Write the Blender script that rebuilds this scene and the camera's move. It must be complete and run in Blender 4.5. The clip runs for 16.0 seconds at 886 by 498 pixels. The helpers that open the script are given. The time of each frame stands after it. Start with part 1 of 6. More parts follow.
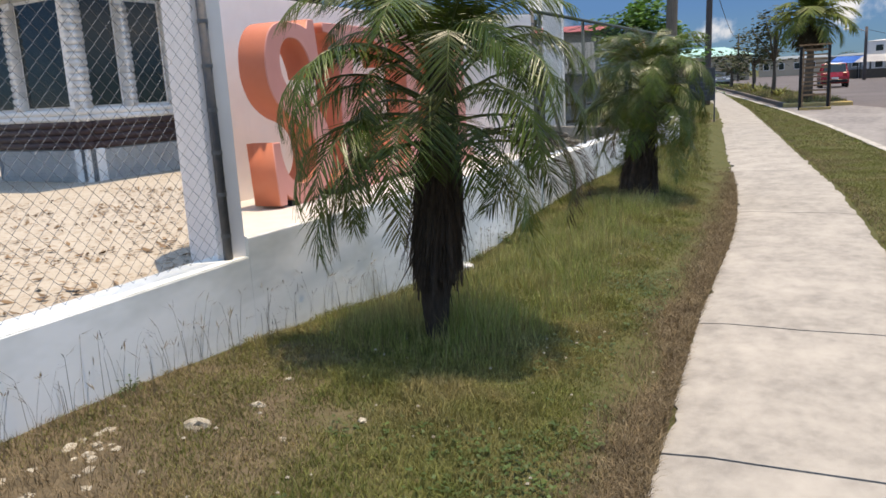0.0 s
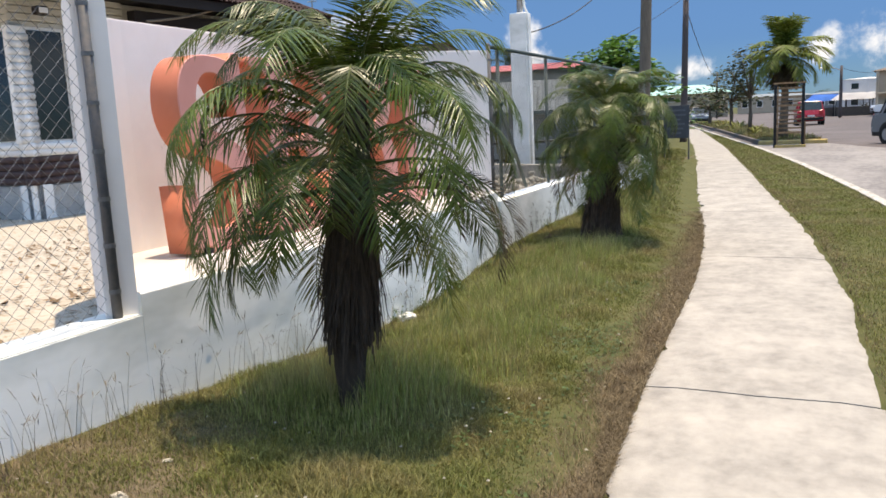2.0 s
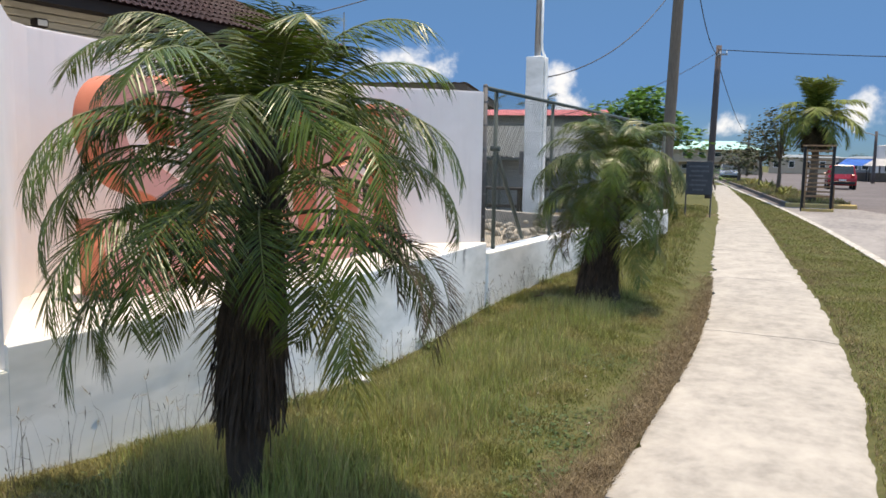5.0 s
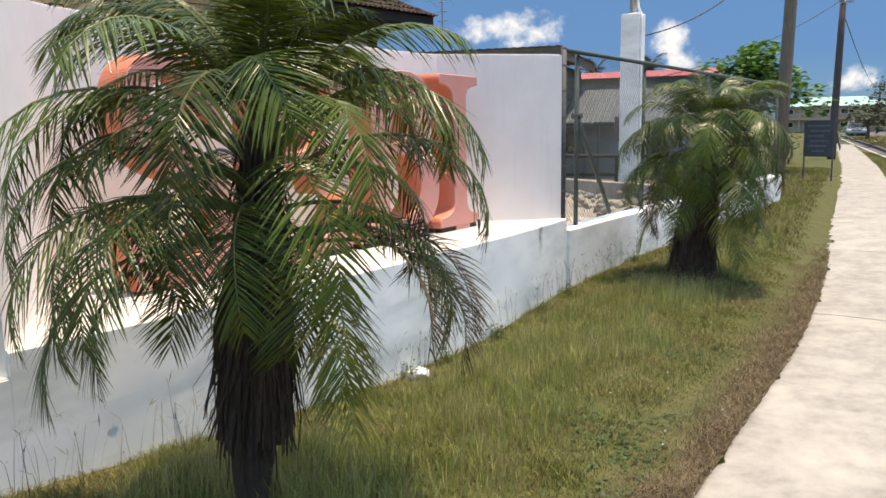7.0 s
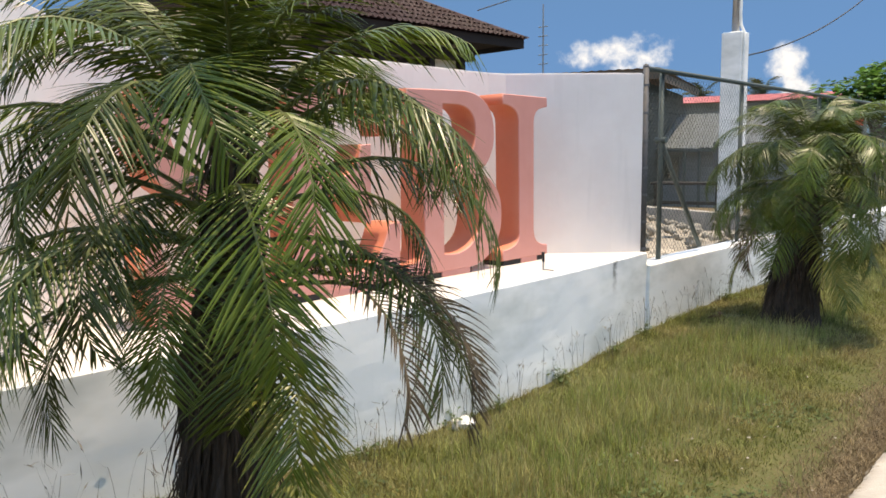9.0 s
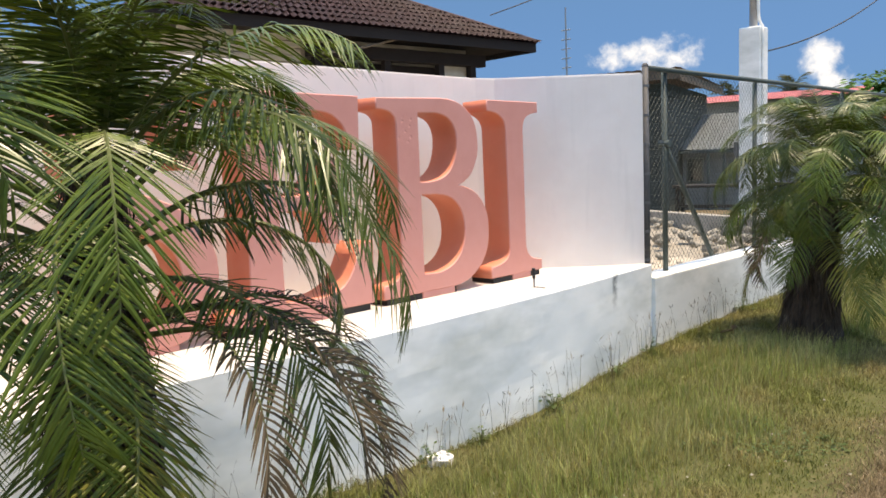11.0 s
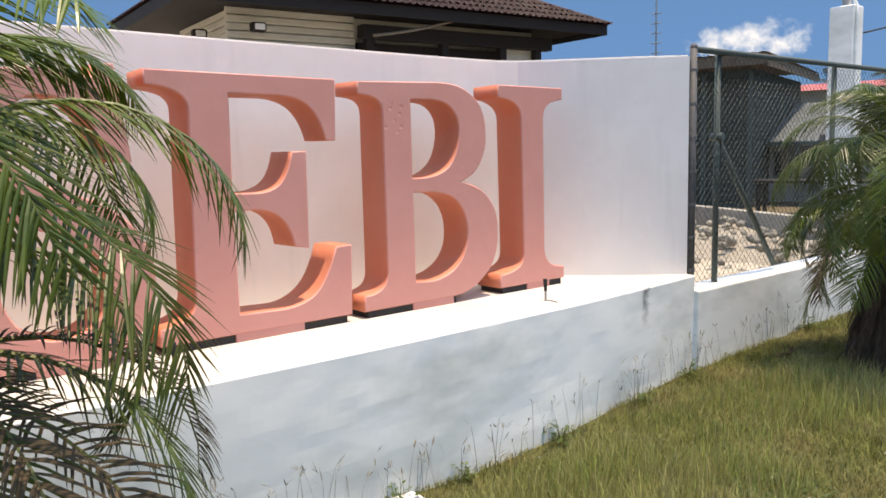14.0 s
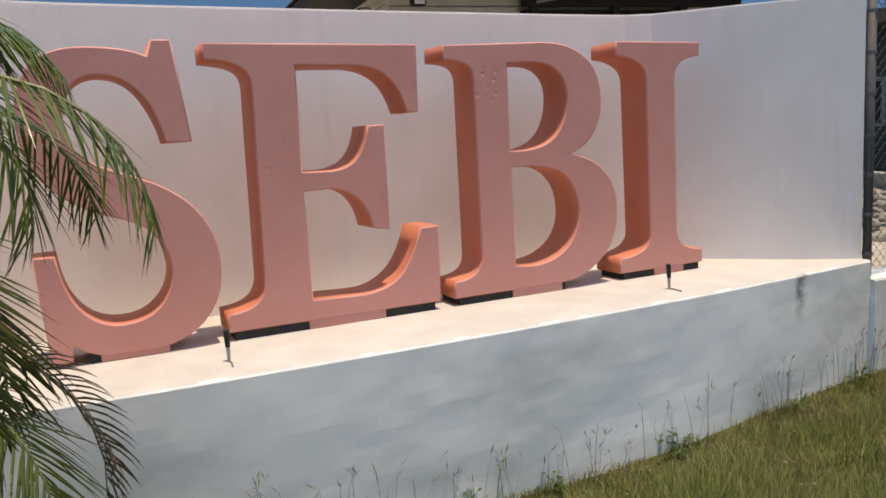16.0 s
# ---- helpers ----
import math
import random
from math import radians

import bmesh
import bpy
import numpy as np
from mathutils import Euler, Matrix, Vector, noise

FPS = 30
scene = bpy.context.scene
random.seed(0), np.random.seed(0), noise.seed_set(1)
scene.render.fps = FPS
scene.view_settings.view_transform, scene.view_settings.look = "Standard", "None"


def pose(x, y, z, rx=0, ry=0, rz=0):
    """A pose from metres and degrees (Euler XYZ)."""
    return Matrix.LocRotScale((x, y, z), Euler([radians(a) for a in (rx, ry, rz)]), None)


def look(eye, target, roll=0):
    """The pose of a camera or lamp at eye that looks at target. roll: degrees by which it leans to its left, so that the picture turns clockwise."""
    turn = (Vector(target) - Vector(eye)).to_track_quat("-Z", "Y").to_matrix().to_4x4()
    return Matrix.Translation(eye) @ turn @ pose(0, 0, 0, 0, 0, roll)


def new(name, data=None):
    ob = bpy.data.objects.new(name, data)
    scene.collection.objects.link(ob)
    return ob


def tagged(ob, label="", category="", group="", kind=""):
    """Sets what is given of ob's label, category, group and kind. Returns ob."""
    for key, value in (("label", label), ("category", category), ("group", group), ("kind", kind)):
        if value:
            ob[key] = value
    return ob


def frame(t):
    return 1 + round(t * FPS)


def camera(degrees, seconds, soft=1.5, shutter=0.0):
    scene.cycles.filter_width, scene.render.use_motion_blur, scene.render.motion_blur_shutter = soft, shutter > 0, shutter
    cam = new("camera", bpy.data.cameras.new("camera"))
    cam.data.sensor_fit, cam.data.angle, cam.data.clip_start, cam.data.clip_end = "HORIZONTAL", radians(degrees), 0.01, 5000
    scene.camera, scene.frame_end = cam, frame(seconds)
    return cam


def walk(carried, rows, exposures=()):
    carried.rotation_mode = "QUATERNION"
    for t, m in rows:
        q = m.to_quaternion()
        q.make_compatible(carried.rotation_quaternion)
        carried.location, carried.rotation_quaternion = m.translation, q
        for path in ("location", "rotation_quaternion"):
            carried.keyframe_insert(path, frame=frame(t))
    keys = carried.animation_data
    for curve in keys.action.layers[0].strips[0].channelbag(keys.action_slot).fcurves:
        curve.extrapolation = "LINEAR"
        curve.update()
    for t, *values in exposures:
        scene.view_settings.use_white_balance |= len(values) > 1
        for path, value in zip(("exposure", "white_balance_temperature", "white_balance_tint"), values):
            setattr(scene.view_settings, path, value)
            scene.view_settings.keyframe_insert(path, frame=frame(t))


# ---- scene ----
cam = camera(58.5, 16.0, 1.65)
PATH = [
    (0, (2.807, 0.394, 1.422), (1.939, 2.15, 1.023), -3.2),
    (0.5, (2.833, 0.528, 1.429), (2.018, 2.305, 1.008), -2.7),
    (1, (2.856, 0.664, 1.434), (2.092, 2.467, 1.024), -2.5),
    (1.5, (2.882, 0.774, 1.429), (2.091, 2.582, 1.106), -2.4),
    (2, (2.919, 0.923, 1.435), (2.084, 2.713, 1.117), -2.8),
    (2.5, (2.932, 1.031, 1.461), (2.101, 2.823, 1.145), -2.5),
    (3, (2.952, 1.157, 1.466), (2.129, 2.951, 1.142), -2.2),
    (3.5, (2.964, 1.289, 1.471), (2.173, 3.104, 1.184), -0.8),
    (4, (2.979, 1.42, 1.468), (2.159, 3.232, 1.259), 0.3),
    (6.5, (3.04, 2.059, 1.501), (1.997, 3.744, 1.227), -0.1),
    (7, (3.036, 2.227, 1.508), (1.917, 3.857, 1.206), -0.9),
    (7.5, (3.022, 2.39, 1.498), (1.815, 3.955, 1.192), -1.6),
    (8, (3.012, 2.511, 1.498), (1.743, 4.034, 1.234), -0.5),
    (8.5, (2.996, 2.65, 1.484), (1.69, 4.148, 1.257), 0.4),
    (9, (2.997, 2.788, 1.499), (1.673, 4.267, 1.262), -0.6),
    (9.5, (3.012, 2.888, 1.512), (1.683, 4.363, 1.276), -1.2),
    (10, (3.009, 3.021, 1.512), (1.667, 4.487, 1.292), -1.9),
    (12.5, (2.981, 3.66, 1.533), (1.499, 4.985, 1.32), -0.9),
    (13, (2.959, 3.801, 1.487), (1.444, 5.095, 1.304), -0.1),
    (13.5, (2.904, 3.928, 1.527), (1.381, 5.206, 1.305), -0.5),
    (14, (2.92, 4.078, 1.545), (1.387, 5.338, 1.301), -1.4),
    (14.5, (2.906, 4.217, 1.54), (1.347, 5.448, 1.305), -1.6),
    (15, (2.912, 4.366, 1.486), (1.288, 5.516, 1.285), -2.3),
    (15.5, (2.905, 4.516, 1.498), (1.207, 5.538, 1.229), -2.7),
    (16, (2.874, 4.73, 1.507), (1.077, 5.56, 1.22), -3.2),
]
walk(cam, [(t, look(eye, target, roll)) for t, eye, target, roll in PATH],
     [(0, 0.54, 8300, 14), (2, 0.82, 8400, 13), (3, 0.84, 8400, 13), (4, 0.75, 8250, 12), (7, 0.82, 8700, 13), (10, 0.90, 9100, 13), (13, 1.0, 9100, 15), (14, 0.84, 8900, 14), (15, 0.60, 8800, 14), (15.5, 0.46, 8900, 14), (16, 0.17, 8900, 14)])


# ---- world, sun, exposure ----
SUN_FROM = Vector((0.11, 0.08, 0.99)).normalized()
world = bpy.data.worlds.new("sky")
scene.world = world
world.use_nodes = True
wn, wl = world.node_tree.nodes, world.node_tree.links
wn.clear()
sky = wn.new("ShaderNodeTexSky")
sky.sky_type, sky.sun_disc = "NISHITA", False
sky.sun_elevation = math.asin(SUN_FROM.z)
sky.sun_rotation = math.atan2(SUN_FROM.x, SUN_FROM.y)
sky.air_density, sky.dust_density, sky.ozone_density = 1.0, 0.1, 2.5
coord = wn.new("ShaderNodeTexCoord")


def wmath(op, a, b=None, clamp=False):
    n = wn.new("ShaderNodeMath")
    n.operation, n.use_clamp = op, clamp
    for k, v in enumerate((a, b)):
        if v is None:
            continue
        if isinstance(v, (int, float)):
            n.inputs[k].default_value = v
        else:
            wl.new(v, n.inputs[k])
    return n.outputs[0]


# cumulus banks: soft ellipses of direction, broken up by noise
puff = wn.new("ShaderNodeTexNoise")
puff.inputs["Scale"].default_value, puff.inputs["Detail"].default_value, puff.inputs["Roughness"].default_value = 26.0, 6.0, 0.6
wl.new(coord.outputs["Generated"], puff.inputs["Vector"])
CLOUDS = [(-29.3, 6.6, 4.2, 1.7), (-18.9, 5.6, 1.7, 1.5), (-17.6, 3.7, 1.6, 1.5), (4.3, 3.9, 3.0, 2.0), (0.8, 3.5, 1.8, 1.6),
          (-7.4, 2.6, 1.6, 1.1), (-14.6, 2.4, 2.6, 0.8), (7.5, 2.0, 5.0, 2.0), (16.0, 4.0, 6.0, 2.2), (-70.0, 6.0, 7.0, 2.2), (60.0, 5.0, 9.0, 2.6), (150.0, 7.0, 12.0, 3.0), (-130.0, 6.0, 10.0, 2.6)]
total = None
for az, el, wide, high in CLOUDS:
    a, e = radians(az), radians(el)
    side = wn.new("ShaderNodeVectorMath")
    side.operation = "DOT_PRODUCT"
    wl.new(coord.outputs["Generated"], side.inputs[0])
    side.inputs[1].default_value = (math.cos(a), -math.sin(a), 0)
    up = wn.new("ShaderNodeVectorMath")
    up.operation = "DOT_PRODUCT"
    wl.new(coord.outputs["Generated"], up.inputs[0])
    up.inputs[1].default_value = (-math.sin(e) * math.sin(a), -math.sin(e) * math.cos(a), math.cos(e))
    ahead = wn.new("ShaderNodeVectorMath")
    ahead.operation = "DOT_PRODUCT"
    wl.new(coord.outputs["Generated"], ahead.inputs[0])
    ahead.inputs[1].default_value = (math.cos(e) * math.sin(a), math.cos(e) * math.cos(a), math.sin(e))
    qx = wmath("POWER", wmath("ABSOLUTE", wmath("DIVIDE", side.outputs["Value"], radians(wide))), 2.0)
    qy = wmath("POWER", wmath("ABSOLUTE", wmath("DIVIDE", up.outputs["Value"], radians(high))), 2.0)
    blob = wmath("SUBTRACT", 1.0, wmath("ADD", qx, qy))
    blob = wmath("MULTIPLY", wmath("MAXIMUM", blob, -1.0), wmath("GREATER_THAN", ahead.outputs["Value"], 0.3))
    blob = wmath("SUBTRACT", blob, wmath("LESS_THAN", ahead.outputs["Value"], 0.3))
    total = blob if total is None else wmath("MAXIMUM", total, blob)
density = wmath("ADD", total, wmath("MULTIPLY", wmath("SUBTRACT", puff.outputs["Fac"], 0.55), 4.2))
cover = wn.new("ShaderNodeMapRange")
cover.inputs["From Min"].default_value, cover.inputs["From Max"].default_value = 0.0, 1.15
cover.inputs["To Max"].default_value = 0.80
cover.interpolation_type = "SMOOTHSTEP"
wl.new(density, cover.inputs["Value"])
cloud_tone = wn.new("ShaderNodeMix")
cloud_tone.data_type = "RGBA"
cloud_tone.inputs["A"].default_value, cloud_tone.inputs["B"].default_value = (1.6, 1.9, 2.4, 1), (2.5, 2.65, 2.85, 1)
body = wn.new("ShaderNodeMapRange")
body.inputs["From Min"].default_value, body.inputs["From Max"].default_value = 0.3, 1.6
wl.new(density, body.inputs["Value"])
wl.new(body.outputs["Result"], cloud_tone.inputs["Factor"])
blend = wn.new("ShaderNodeMix")
blend.data_type = "RGBA"
wl.new(cover.outputs["Result"], blend.inputs["Factor"])
low = wn.new("ShaderNodeSeparateXYZ")
wl.new(coord.outputs["Generated"], low.inputs[0])
deep = wn.new("ShaderNodeValToRGB")
wl.new(low.outputs["Z"], deep.inputs["Fac"])
tones = deep.color_ramp.elements
tones[0].position, tones[0].color = 0.08, (0.051, 0.103, 0.212, 1)
tones[1].position, tones[1].color = 0.55, (0.98, 1.0, 0.97, 1)
middle = tones.new(0.22)
middle.color = (0.090, 0.156, 0.230, 1)
clear = wn.new("ShaderNodeMix")
clear.data_type, clear.blend_type = "RGBA", "MULTIPLY"
clear.inputs["Factor"].default_value = 1.0
wl.new(sky.outputs["Color"], clear.inputs["A"])
wl.new(deep.outputs["Color"], clear.inputs["B"])
wl.new(clear.outputs["Result"], blend.inputs["A"])
wl.new(cloud_tone.outputs["Result"], blend.inputs["B"])
background = wn.new("ShaderNodeBackground")
background.inputs["Strength"].default_value = 0.29
wl.new(blend.outputs["Result"], background.inputs["Color"])
wl.new(background.outputs["Background"], wn.new("ShaderNodeOutputWorld").inputs["Surface"])

sun = new("sun", bpy.data.lights.new("sun", "SUN"))
sun.data.energy, sun.data.angle, sun.data.color = 3.5, radians(0.55), (1.0, 0.95, 0.87)
sun.matrix_world = look((0, 0, 30), Vector((0, 0, 30)) - SUN_FROM)

# ---- materials ----


def material(name, c1, c2, scale=8.0, rough=0.8, bump=0.2, c3=None, big=0.7, metal=0.0, stretch=(1, 1, 1), island=0.0, objects=0.0, bump_scale=None, spec=0.3, through_light=0.0, edge=(0.35, 0.65), big_edge=(0.45, 0.7), drips=None, pits=False, streak=None):
    """Two-scale procedural surface at world size. c3: large stains; island / objects: tone spread per piece."""
    m = bpy.data.materials.new(name)
    m.use_nodes = True
    n, l = m.node_tree.nodes, m.node_tree.links
    p = n["Principled BSDF"]
    geo = n.new("ShaderNodeNewGeometry")
    st = n.new("ShaderNodeVectorMath")
    st.operation = "MULTIPLY"
    st.inputs[1].default_value = stretch
    l.new(geo.outputs["Position"], st.inputs[0])

    def tex(s, detail=5.0, r=0.6):
        t = n.new("ShaderNodeTexNoise")
        t.inputs["Scale"].default_value, t.inputs["Detail"].default_value, t.inputs["Roughness"].default_value = s, detail, r
        l.new(st.outputs[0], t.inputs["Vector"])
        return t.outputs["Fac"]

    def mixed(fac, a, b):
        x = n.new("ShaderNodeMix")
        x.data_type = "RGBA"
        l.new(fac, x.inputs["Factor"])
        for k, v in (("A", a), ("B", b)):
            if isinstance(v, tuple):
                x.inputs[k].default_value = (*v, 1)
            else:
                l.new(v, x.inputs[k])
        return x.outputs["Result"]

    def ramp(v, lo, hi):
        r = n.new("ShaderNodeMapRange")
        r.inputs["From Min"].default_value, r.inputs["From Max"].default_value = lo, hi
        l.new(v, r.inputs["Value"])
        return r.outputs["Result"]

    fine = tex(scale)
    colour = mixed(ramp(fine, *edge), c1, c2)
    if c3:
        colour = mixed(ramp(tex(big, 4.0, 0.65), *big_edge), colour, c3)
    if drips:
        run = n.new("ShaderNodeVectorMath")
        run.operation = "MULTIPLY"
        run.inputs[1].default_value = (5.0, 5.0, 0.45)
        l.new(geo.outputs["Position"], run.inputs[0])
        t = n.new("ShaderNodeTexNoise")
        t.inputs["Scale"].default_value, t.inputs["Detail"].default_value, t.inputs["Roughness"].default_value = 1.6, 5.0, 0.62
        l.new(run.outputs[0], t.inputs["Vector"])
        colour = mixed(ramp(t.outputs["Fac"], 0.56, 0.80), colour, drips)
    if streak:
        # one dirty run-off mark below the ledge
        at, wide, high, tone = streak
        sep = n.new("ShaderNodeSeparateXYZ")
        l.new(geo.outputs["Position"], sep.inputs[0])

        def op(kind, a, b):
            x = n.new("ShaderNodeMath")
            x.operation = kind
            for k, v in enumerate((a, b)):
                if isinstance(v, float):
                    x.inputs[k].default_value = v
                else:
                    l.new(v, x.inputs[k])
            return x.outputs[0]

        off = op("ABSOLUTE", op("SUBTRACT", op("ADD", sep.outputs["Y"], op("MULTIPLY", tex(7.0), 0.12)), at + 0.06), 0.0)
        body = op("MULTIPLY", ramp(off, wide, wide * 0.3), ramp(sep.outputs["Z"], high[0], high[1]))
        colour = mixed(op("MULTIPLY", body, ramp(tex(11.0), 0.3, 0.6)), colour, tone)
    for amount, source in ((island, geo.outputs["Random Per Island"]), (objects, None)):
        if amount:
            if source is None:
                source = n.new("ShaderNodeObjectInfo").outputs["Random"]
            hsv = n.new("ShaderNodeHueSaturation")
            l.new(colour, hsv.inputs["Color"])
            l.new(ramp(source, 0.0, 1.0), hsv.inputs["Value"])
            r = hsv.inputs["Value"].links[0].from_node
            r.inputs["To Min"].default_value, r.inputs["To Max"].default_value = 1 - amount, 1 + amount
            colour = hsv.outputs["Color"]
    l.new(colour, p.inputs["Base Color"])
    l.new(ramp(fine, 0.2, 0.8), p.inputs["Roughness"])
    r = p.inputs["Roughness"].links[0].from_node
    r.inputs["To Min"].default_value, r.inputs["To Max"].default_value = max(0.03, rough - 0.1), min(1.0, rough + 0.1)
    p.inputs["Metallic"].default_value, p.inputs["Specular IOR Level"].default_value = metal, spec
    if bump:
        b = n.new("ShaderNodeBump")
        b.inputs["Strength"].default_value, b.inputs["Distance"].default_value = bump, 0.02
        l.new(tex(bump_scale or scale * 3, 6.0, 0.7), b.inputs["Height"])
        l.new(b.outputs["Normal"], p.inputs["Normal"])
        if pits:
            # sparse small dents in the render under the paint
            vor = n.new("ShaderNodeTexVoronoi")
            vor.inputs["Scale"].default_value = 24.0
            l.new(geo.outputs["Position"], vor.inputs["Vector"])
            dent = n.new("ShaderNodeMath")
            dent.operation = "MAXIMUM"
            l.new(ramp(vor.outputs["Distance"], 0.12, 0.34), dent.inputs[0])
            l.new(ramp(tex(2.6, 2.0), 0.70, 0.62), dent.inputs[1])
            b2 = n.new("ShaderNodeBump")
            b2.inputs["Strength"].default_value, b2.inputs["Distance"].default_value = 0.28, 0.010
            l.new(dent.outputs[0], b2.inputs["Height"])
            l.new(b.outputs["Normal"], b2.inputs["Normal"])
            l.new(b2.outputs["Normal"], p.inputs["Normal"])
    if through_light:
        tr = n.new("ShaderNodeBsdfTranslucent")
        l.new(colour, tr.inputs["Color"])
        ms = n.new("ShaderNodeMixShader")
        ms.inputs["Fac"].default_value = through_light
        l.new(p.outputs["BSDF"], ms.inputs[1])
        l.new(tr.outputs["BSDF"], ms.inputs[2])
        l.new(ms.outputs["Shader"], n["Material Output"].inputs["Surface"])
    return m


WHITE = material("white_render_paint", (0.89, 0.89, 0.86), (0.83, 0.84, 0.81), 2.2, 0.75, 0.05, (0.55, 0.57, 0.53), 1.0, stretch=(1, 1, 2.2), bump_scale=14, edge=(0.4, 0.7), big_edge=(0.46, 0.74), streak=(8.07, 0.05, (0.42, 0.62), (0.20, 0.20, 0.185)))
WALL = material("off_white_wall_paint", (0.84, 0.79, 0.75), (0.80, 0.745, 0.705), 4, 0.8, 0.04, (0.77, 0.725, 0.69), 1.2, bump_scale=50, drips=(0.73, 0.69, 0.655))
# darker, warmer copy of WHITE: sun glare and bounce tint set by colour
LEDGE = material("dimmed_ledge_paint", (0.59, 0.56, 0.525), (0.53, 0.50, 0.465), 6, 0.8, 0.1, (0.48, 0.455, 0.42), 1.8)
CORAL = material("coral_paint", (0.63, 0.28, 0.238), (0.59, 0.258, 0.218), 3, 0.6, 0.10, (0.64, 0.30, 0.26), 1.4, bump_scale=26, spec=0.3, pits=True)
# coral deepened to orange: light bounced between the letters, put into the colour
CORAL_BOUNCE = material("coral_bounce_tint", (0.60, 0.195, 0.115), (0.56, 0.178, 0.104), 3, 0.6, 0.1, (0.61, 0.215, 0.135), 1.4, bump_scale=26, spec=0.3)
# near-black that paints the shade in the gaps below the letters
GAP_SHADE = material("gap_shade_black", (0.03, 0.028, 0.03), (0.05, 0.045, 0.04), 20, 0.9, 0.1)
CONCRETE = material("worn_pale_concrete", (0.330, 0.302, 0.262), (0.222, 0.204, 0.180), 11, 0.88, 0.25, (0.385, 0.353, 0.306), 2.6, stretch=(1, 0.8, 1), bump_scale=90, objects=0.04, edge=(0.30, 0.70), big_edge=(0.42, 0.72))
RUBBLE = material("crumbled_concrete", (0.34, 0.30, 0.245), (0.19, 0.162, 0.128), 25, 0.9, 0.4, island=0.2)
ASPHALT = material("sun_bleached_asphalt", (0.118, 0.100, 0.095), (0.088, 0.076, 0.073), 30, 0.9, 0.3, (0.145, 0.125, 0.118), 0.25)
APRON = material("pale_gravel_apron", (0.225, 0.205, 0.19), (0.155, 0.142, 0.134), 9, 0.92, 0.3, (0.30, 0.275, 0.25), 0.5, stretch=(1, 0.4, 1))
KERB = material("whitewashed_kerb", (0.50, 0.47, 0.42), (0.26, 0.24, 0.20), 9, 0.9, 0.3)
YELLOW_KERB = material("faded_yellow_kerb", (0.50, 0.36, 0.13), (0.36, 0.27, 0.13), 10, 0.85, 0.3)
DARK_KERB = material("dirty_dark_kerb", (0.13, 0.11, 0.09), (0.09, 0.075, 0.065), 8, 0.9, 0.3)
LEAF = material("palm_leaflet", (0.043, 0.075, 0.008), (0.084, 0.118, 0.013), 14, 0.36, 0.0, (0.15, 0.118, 0.024), 3.0, objects=0.4, spec=0.38, through_light=0.22, big_edge=(0.56, 0.8))
LEAF_DULL = material("ageing_palm_leaflet", (0.080, 0.082, 0.016), (0.115, 0.105, 0.026), 14, 0.42, 0.0, (0.15, 0.105, 0.04), 4.0, objects=0.3, spec=0.4, through_light=0.15)
WEED = material("broad_weed_leaf", (0.05, 0.085, 0.022), (0.075, 0.115, 0.03), 8, 0.5, 0.0, island=0.35, through_light=0.25)
LEAF_OLD = material("dry_palm_leaflet", (0.042, 0.031, 0.018), (0.074, 0.052, 0.027), 14, 0.7, 0.0, objects=0.3, through_light=0.15)
LEAF_YELLOW = material("yellowing_palm_leaflet", (0.20, 0.185, 0.035), (0.13, 0.14, 0.03), 14, 0.5, 0.0, objects=0.2, through_light=0.22)
RACHIS = material("palm_leaf_stalk", (0.13, 0.15, 0.05), (0.10, 0.11, 0.04), 12, 0.5, 0.1)
TRUNK = material("dark_fibrous_trunk", (0.042, 0.031, 0.024), (0.080, 0.058, 0.044), 12, 0.92, 0.7, stretch=(6, 6, 1), bump_scale=20, island=0.35)
GRASS = material("verge_grass", (0.135, 0.155, 0.040), (0.215, 0.215, 0.066), 4.0, 0.62, 0.0, (0.28, 0.22, 0.105), 1.6, island=0.5, spec=0.25, through_light=0.28)
GRASS_TALL = material("tall_seedy_grass", (0.22, 0.27, 0.072), (0.34, 0.37, 0.115), 3.0, 0.6, 0.0, (0.54, 0.46, 0.21), 1.3, island=0.45, spec=0.25, through_light=0.3)
GRASS_DRY = material("dry_grass", (0.265, 0.200, 0.116), (0.165, 0.120, 0.070), 6.0, 0.8, 0.0, island=0.5, through_light=0.2)
STRAW = material("straw_stalk", (0.42, 0.36, 0.17), (0.30, 0.26, 0.12), 6.0, 0.75, 0.0, island=0.4, through_light=0.25)
SEED = material("grass_seed_head", (0.105, 0.085, 0.06), (0.15, 0.125, 0.085), 10, 0.8, 0.0, island=0.4)
ROCK = material("pale_limestone", (0.50, 0.45, 0.36), (0.33, 0.285, 0.21), 18, 0.92, 0.6, objects=0.15, bump_scale=40)
PAPER = material("crumpled_white_litter", (0.80, 0.79, 0.78), (0.68, 0.67, 0.66), 20, 0.7, 0.3)
RUST_PIPE = material("weathered_grey_pipe", (0.075, 0.08, 0.088), (0.12, 0.115, 0.115), 30, 0.65, 0.2, metal=0.2)
GREEN_PIPE = material("faded_green_pipe", (0.05, 0.07, 0.07), (0.07, 0.095, 0.09), 20, 0.6, 0.2)
WIRE = material("galvanised_wire", (0.17, 0.175, 0.18), (0.12, 0.125, 0.13), 40, 0.5, 0.0, metal=0.5)
WIRE_GREEN = material("green_coated_wire", (0.030, 0.052, 0.048), (0.022, 0.042, 0.039), 40, 0.5, 0.0)
STEEL = material("grey_steel_tube", (0.36, 0.38, 0.40), (0.30, 0.31, 0.33), 15, 0.45, 0.1, metal=0.6)
BLACK = material("black_plastic", (0.014, 0.014, 0.015), (0.02, 0.02, 0.02), 20, 0.5, 0.1)
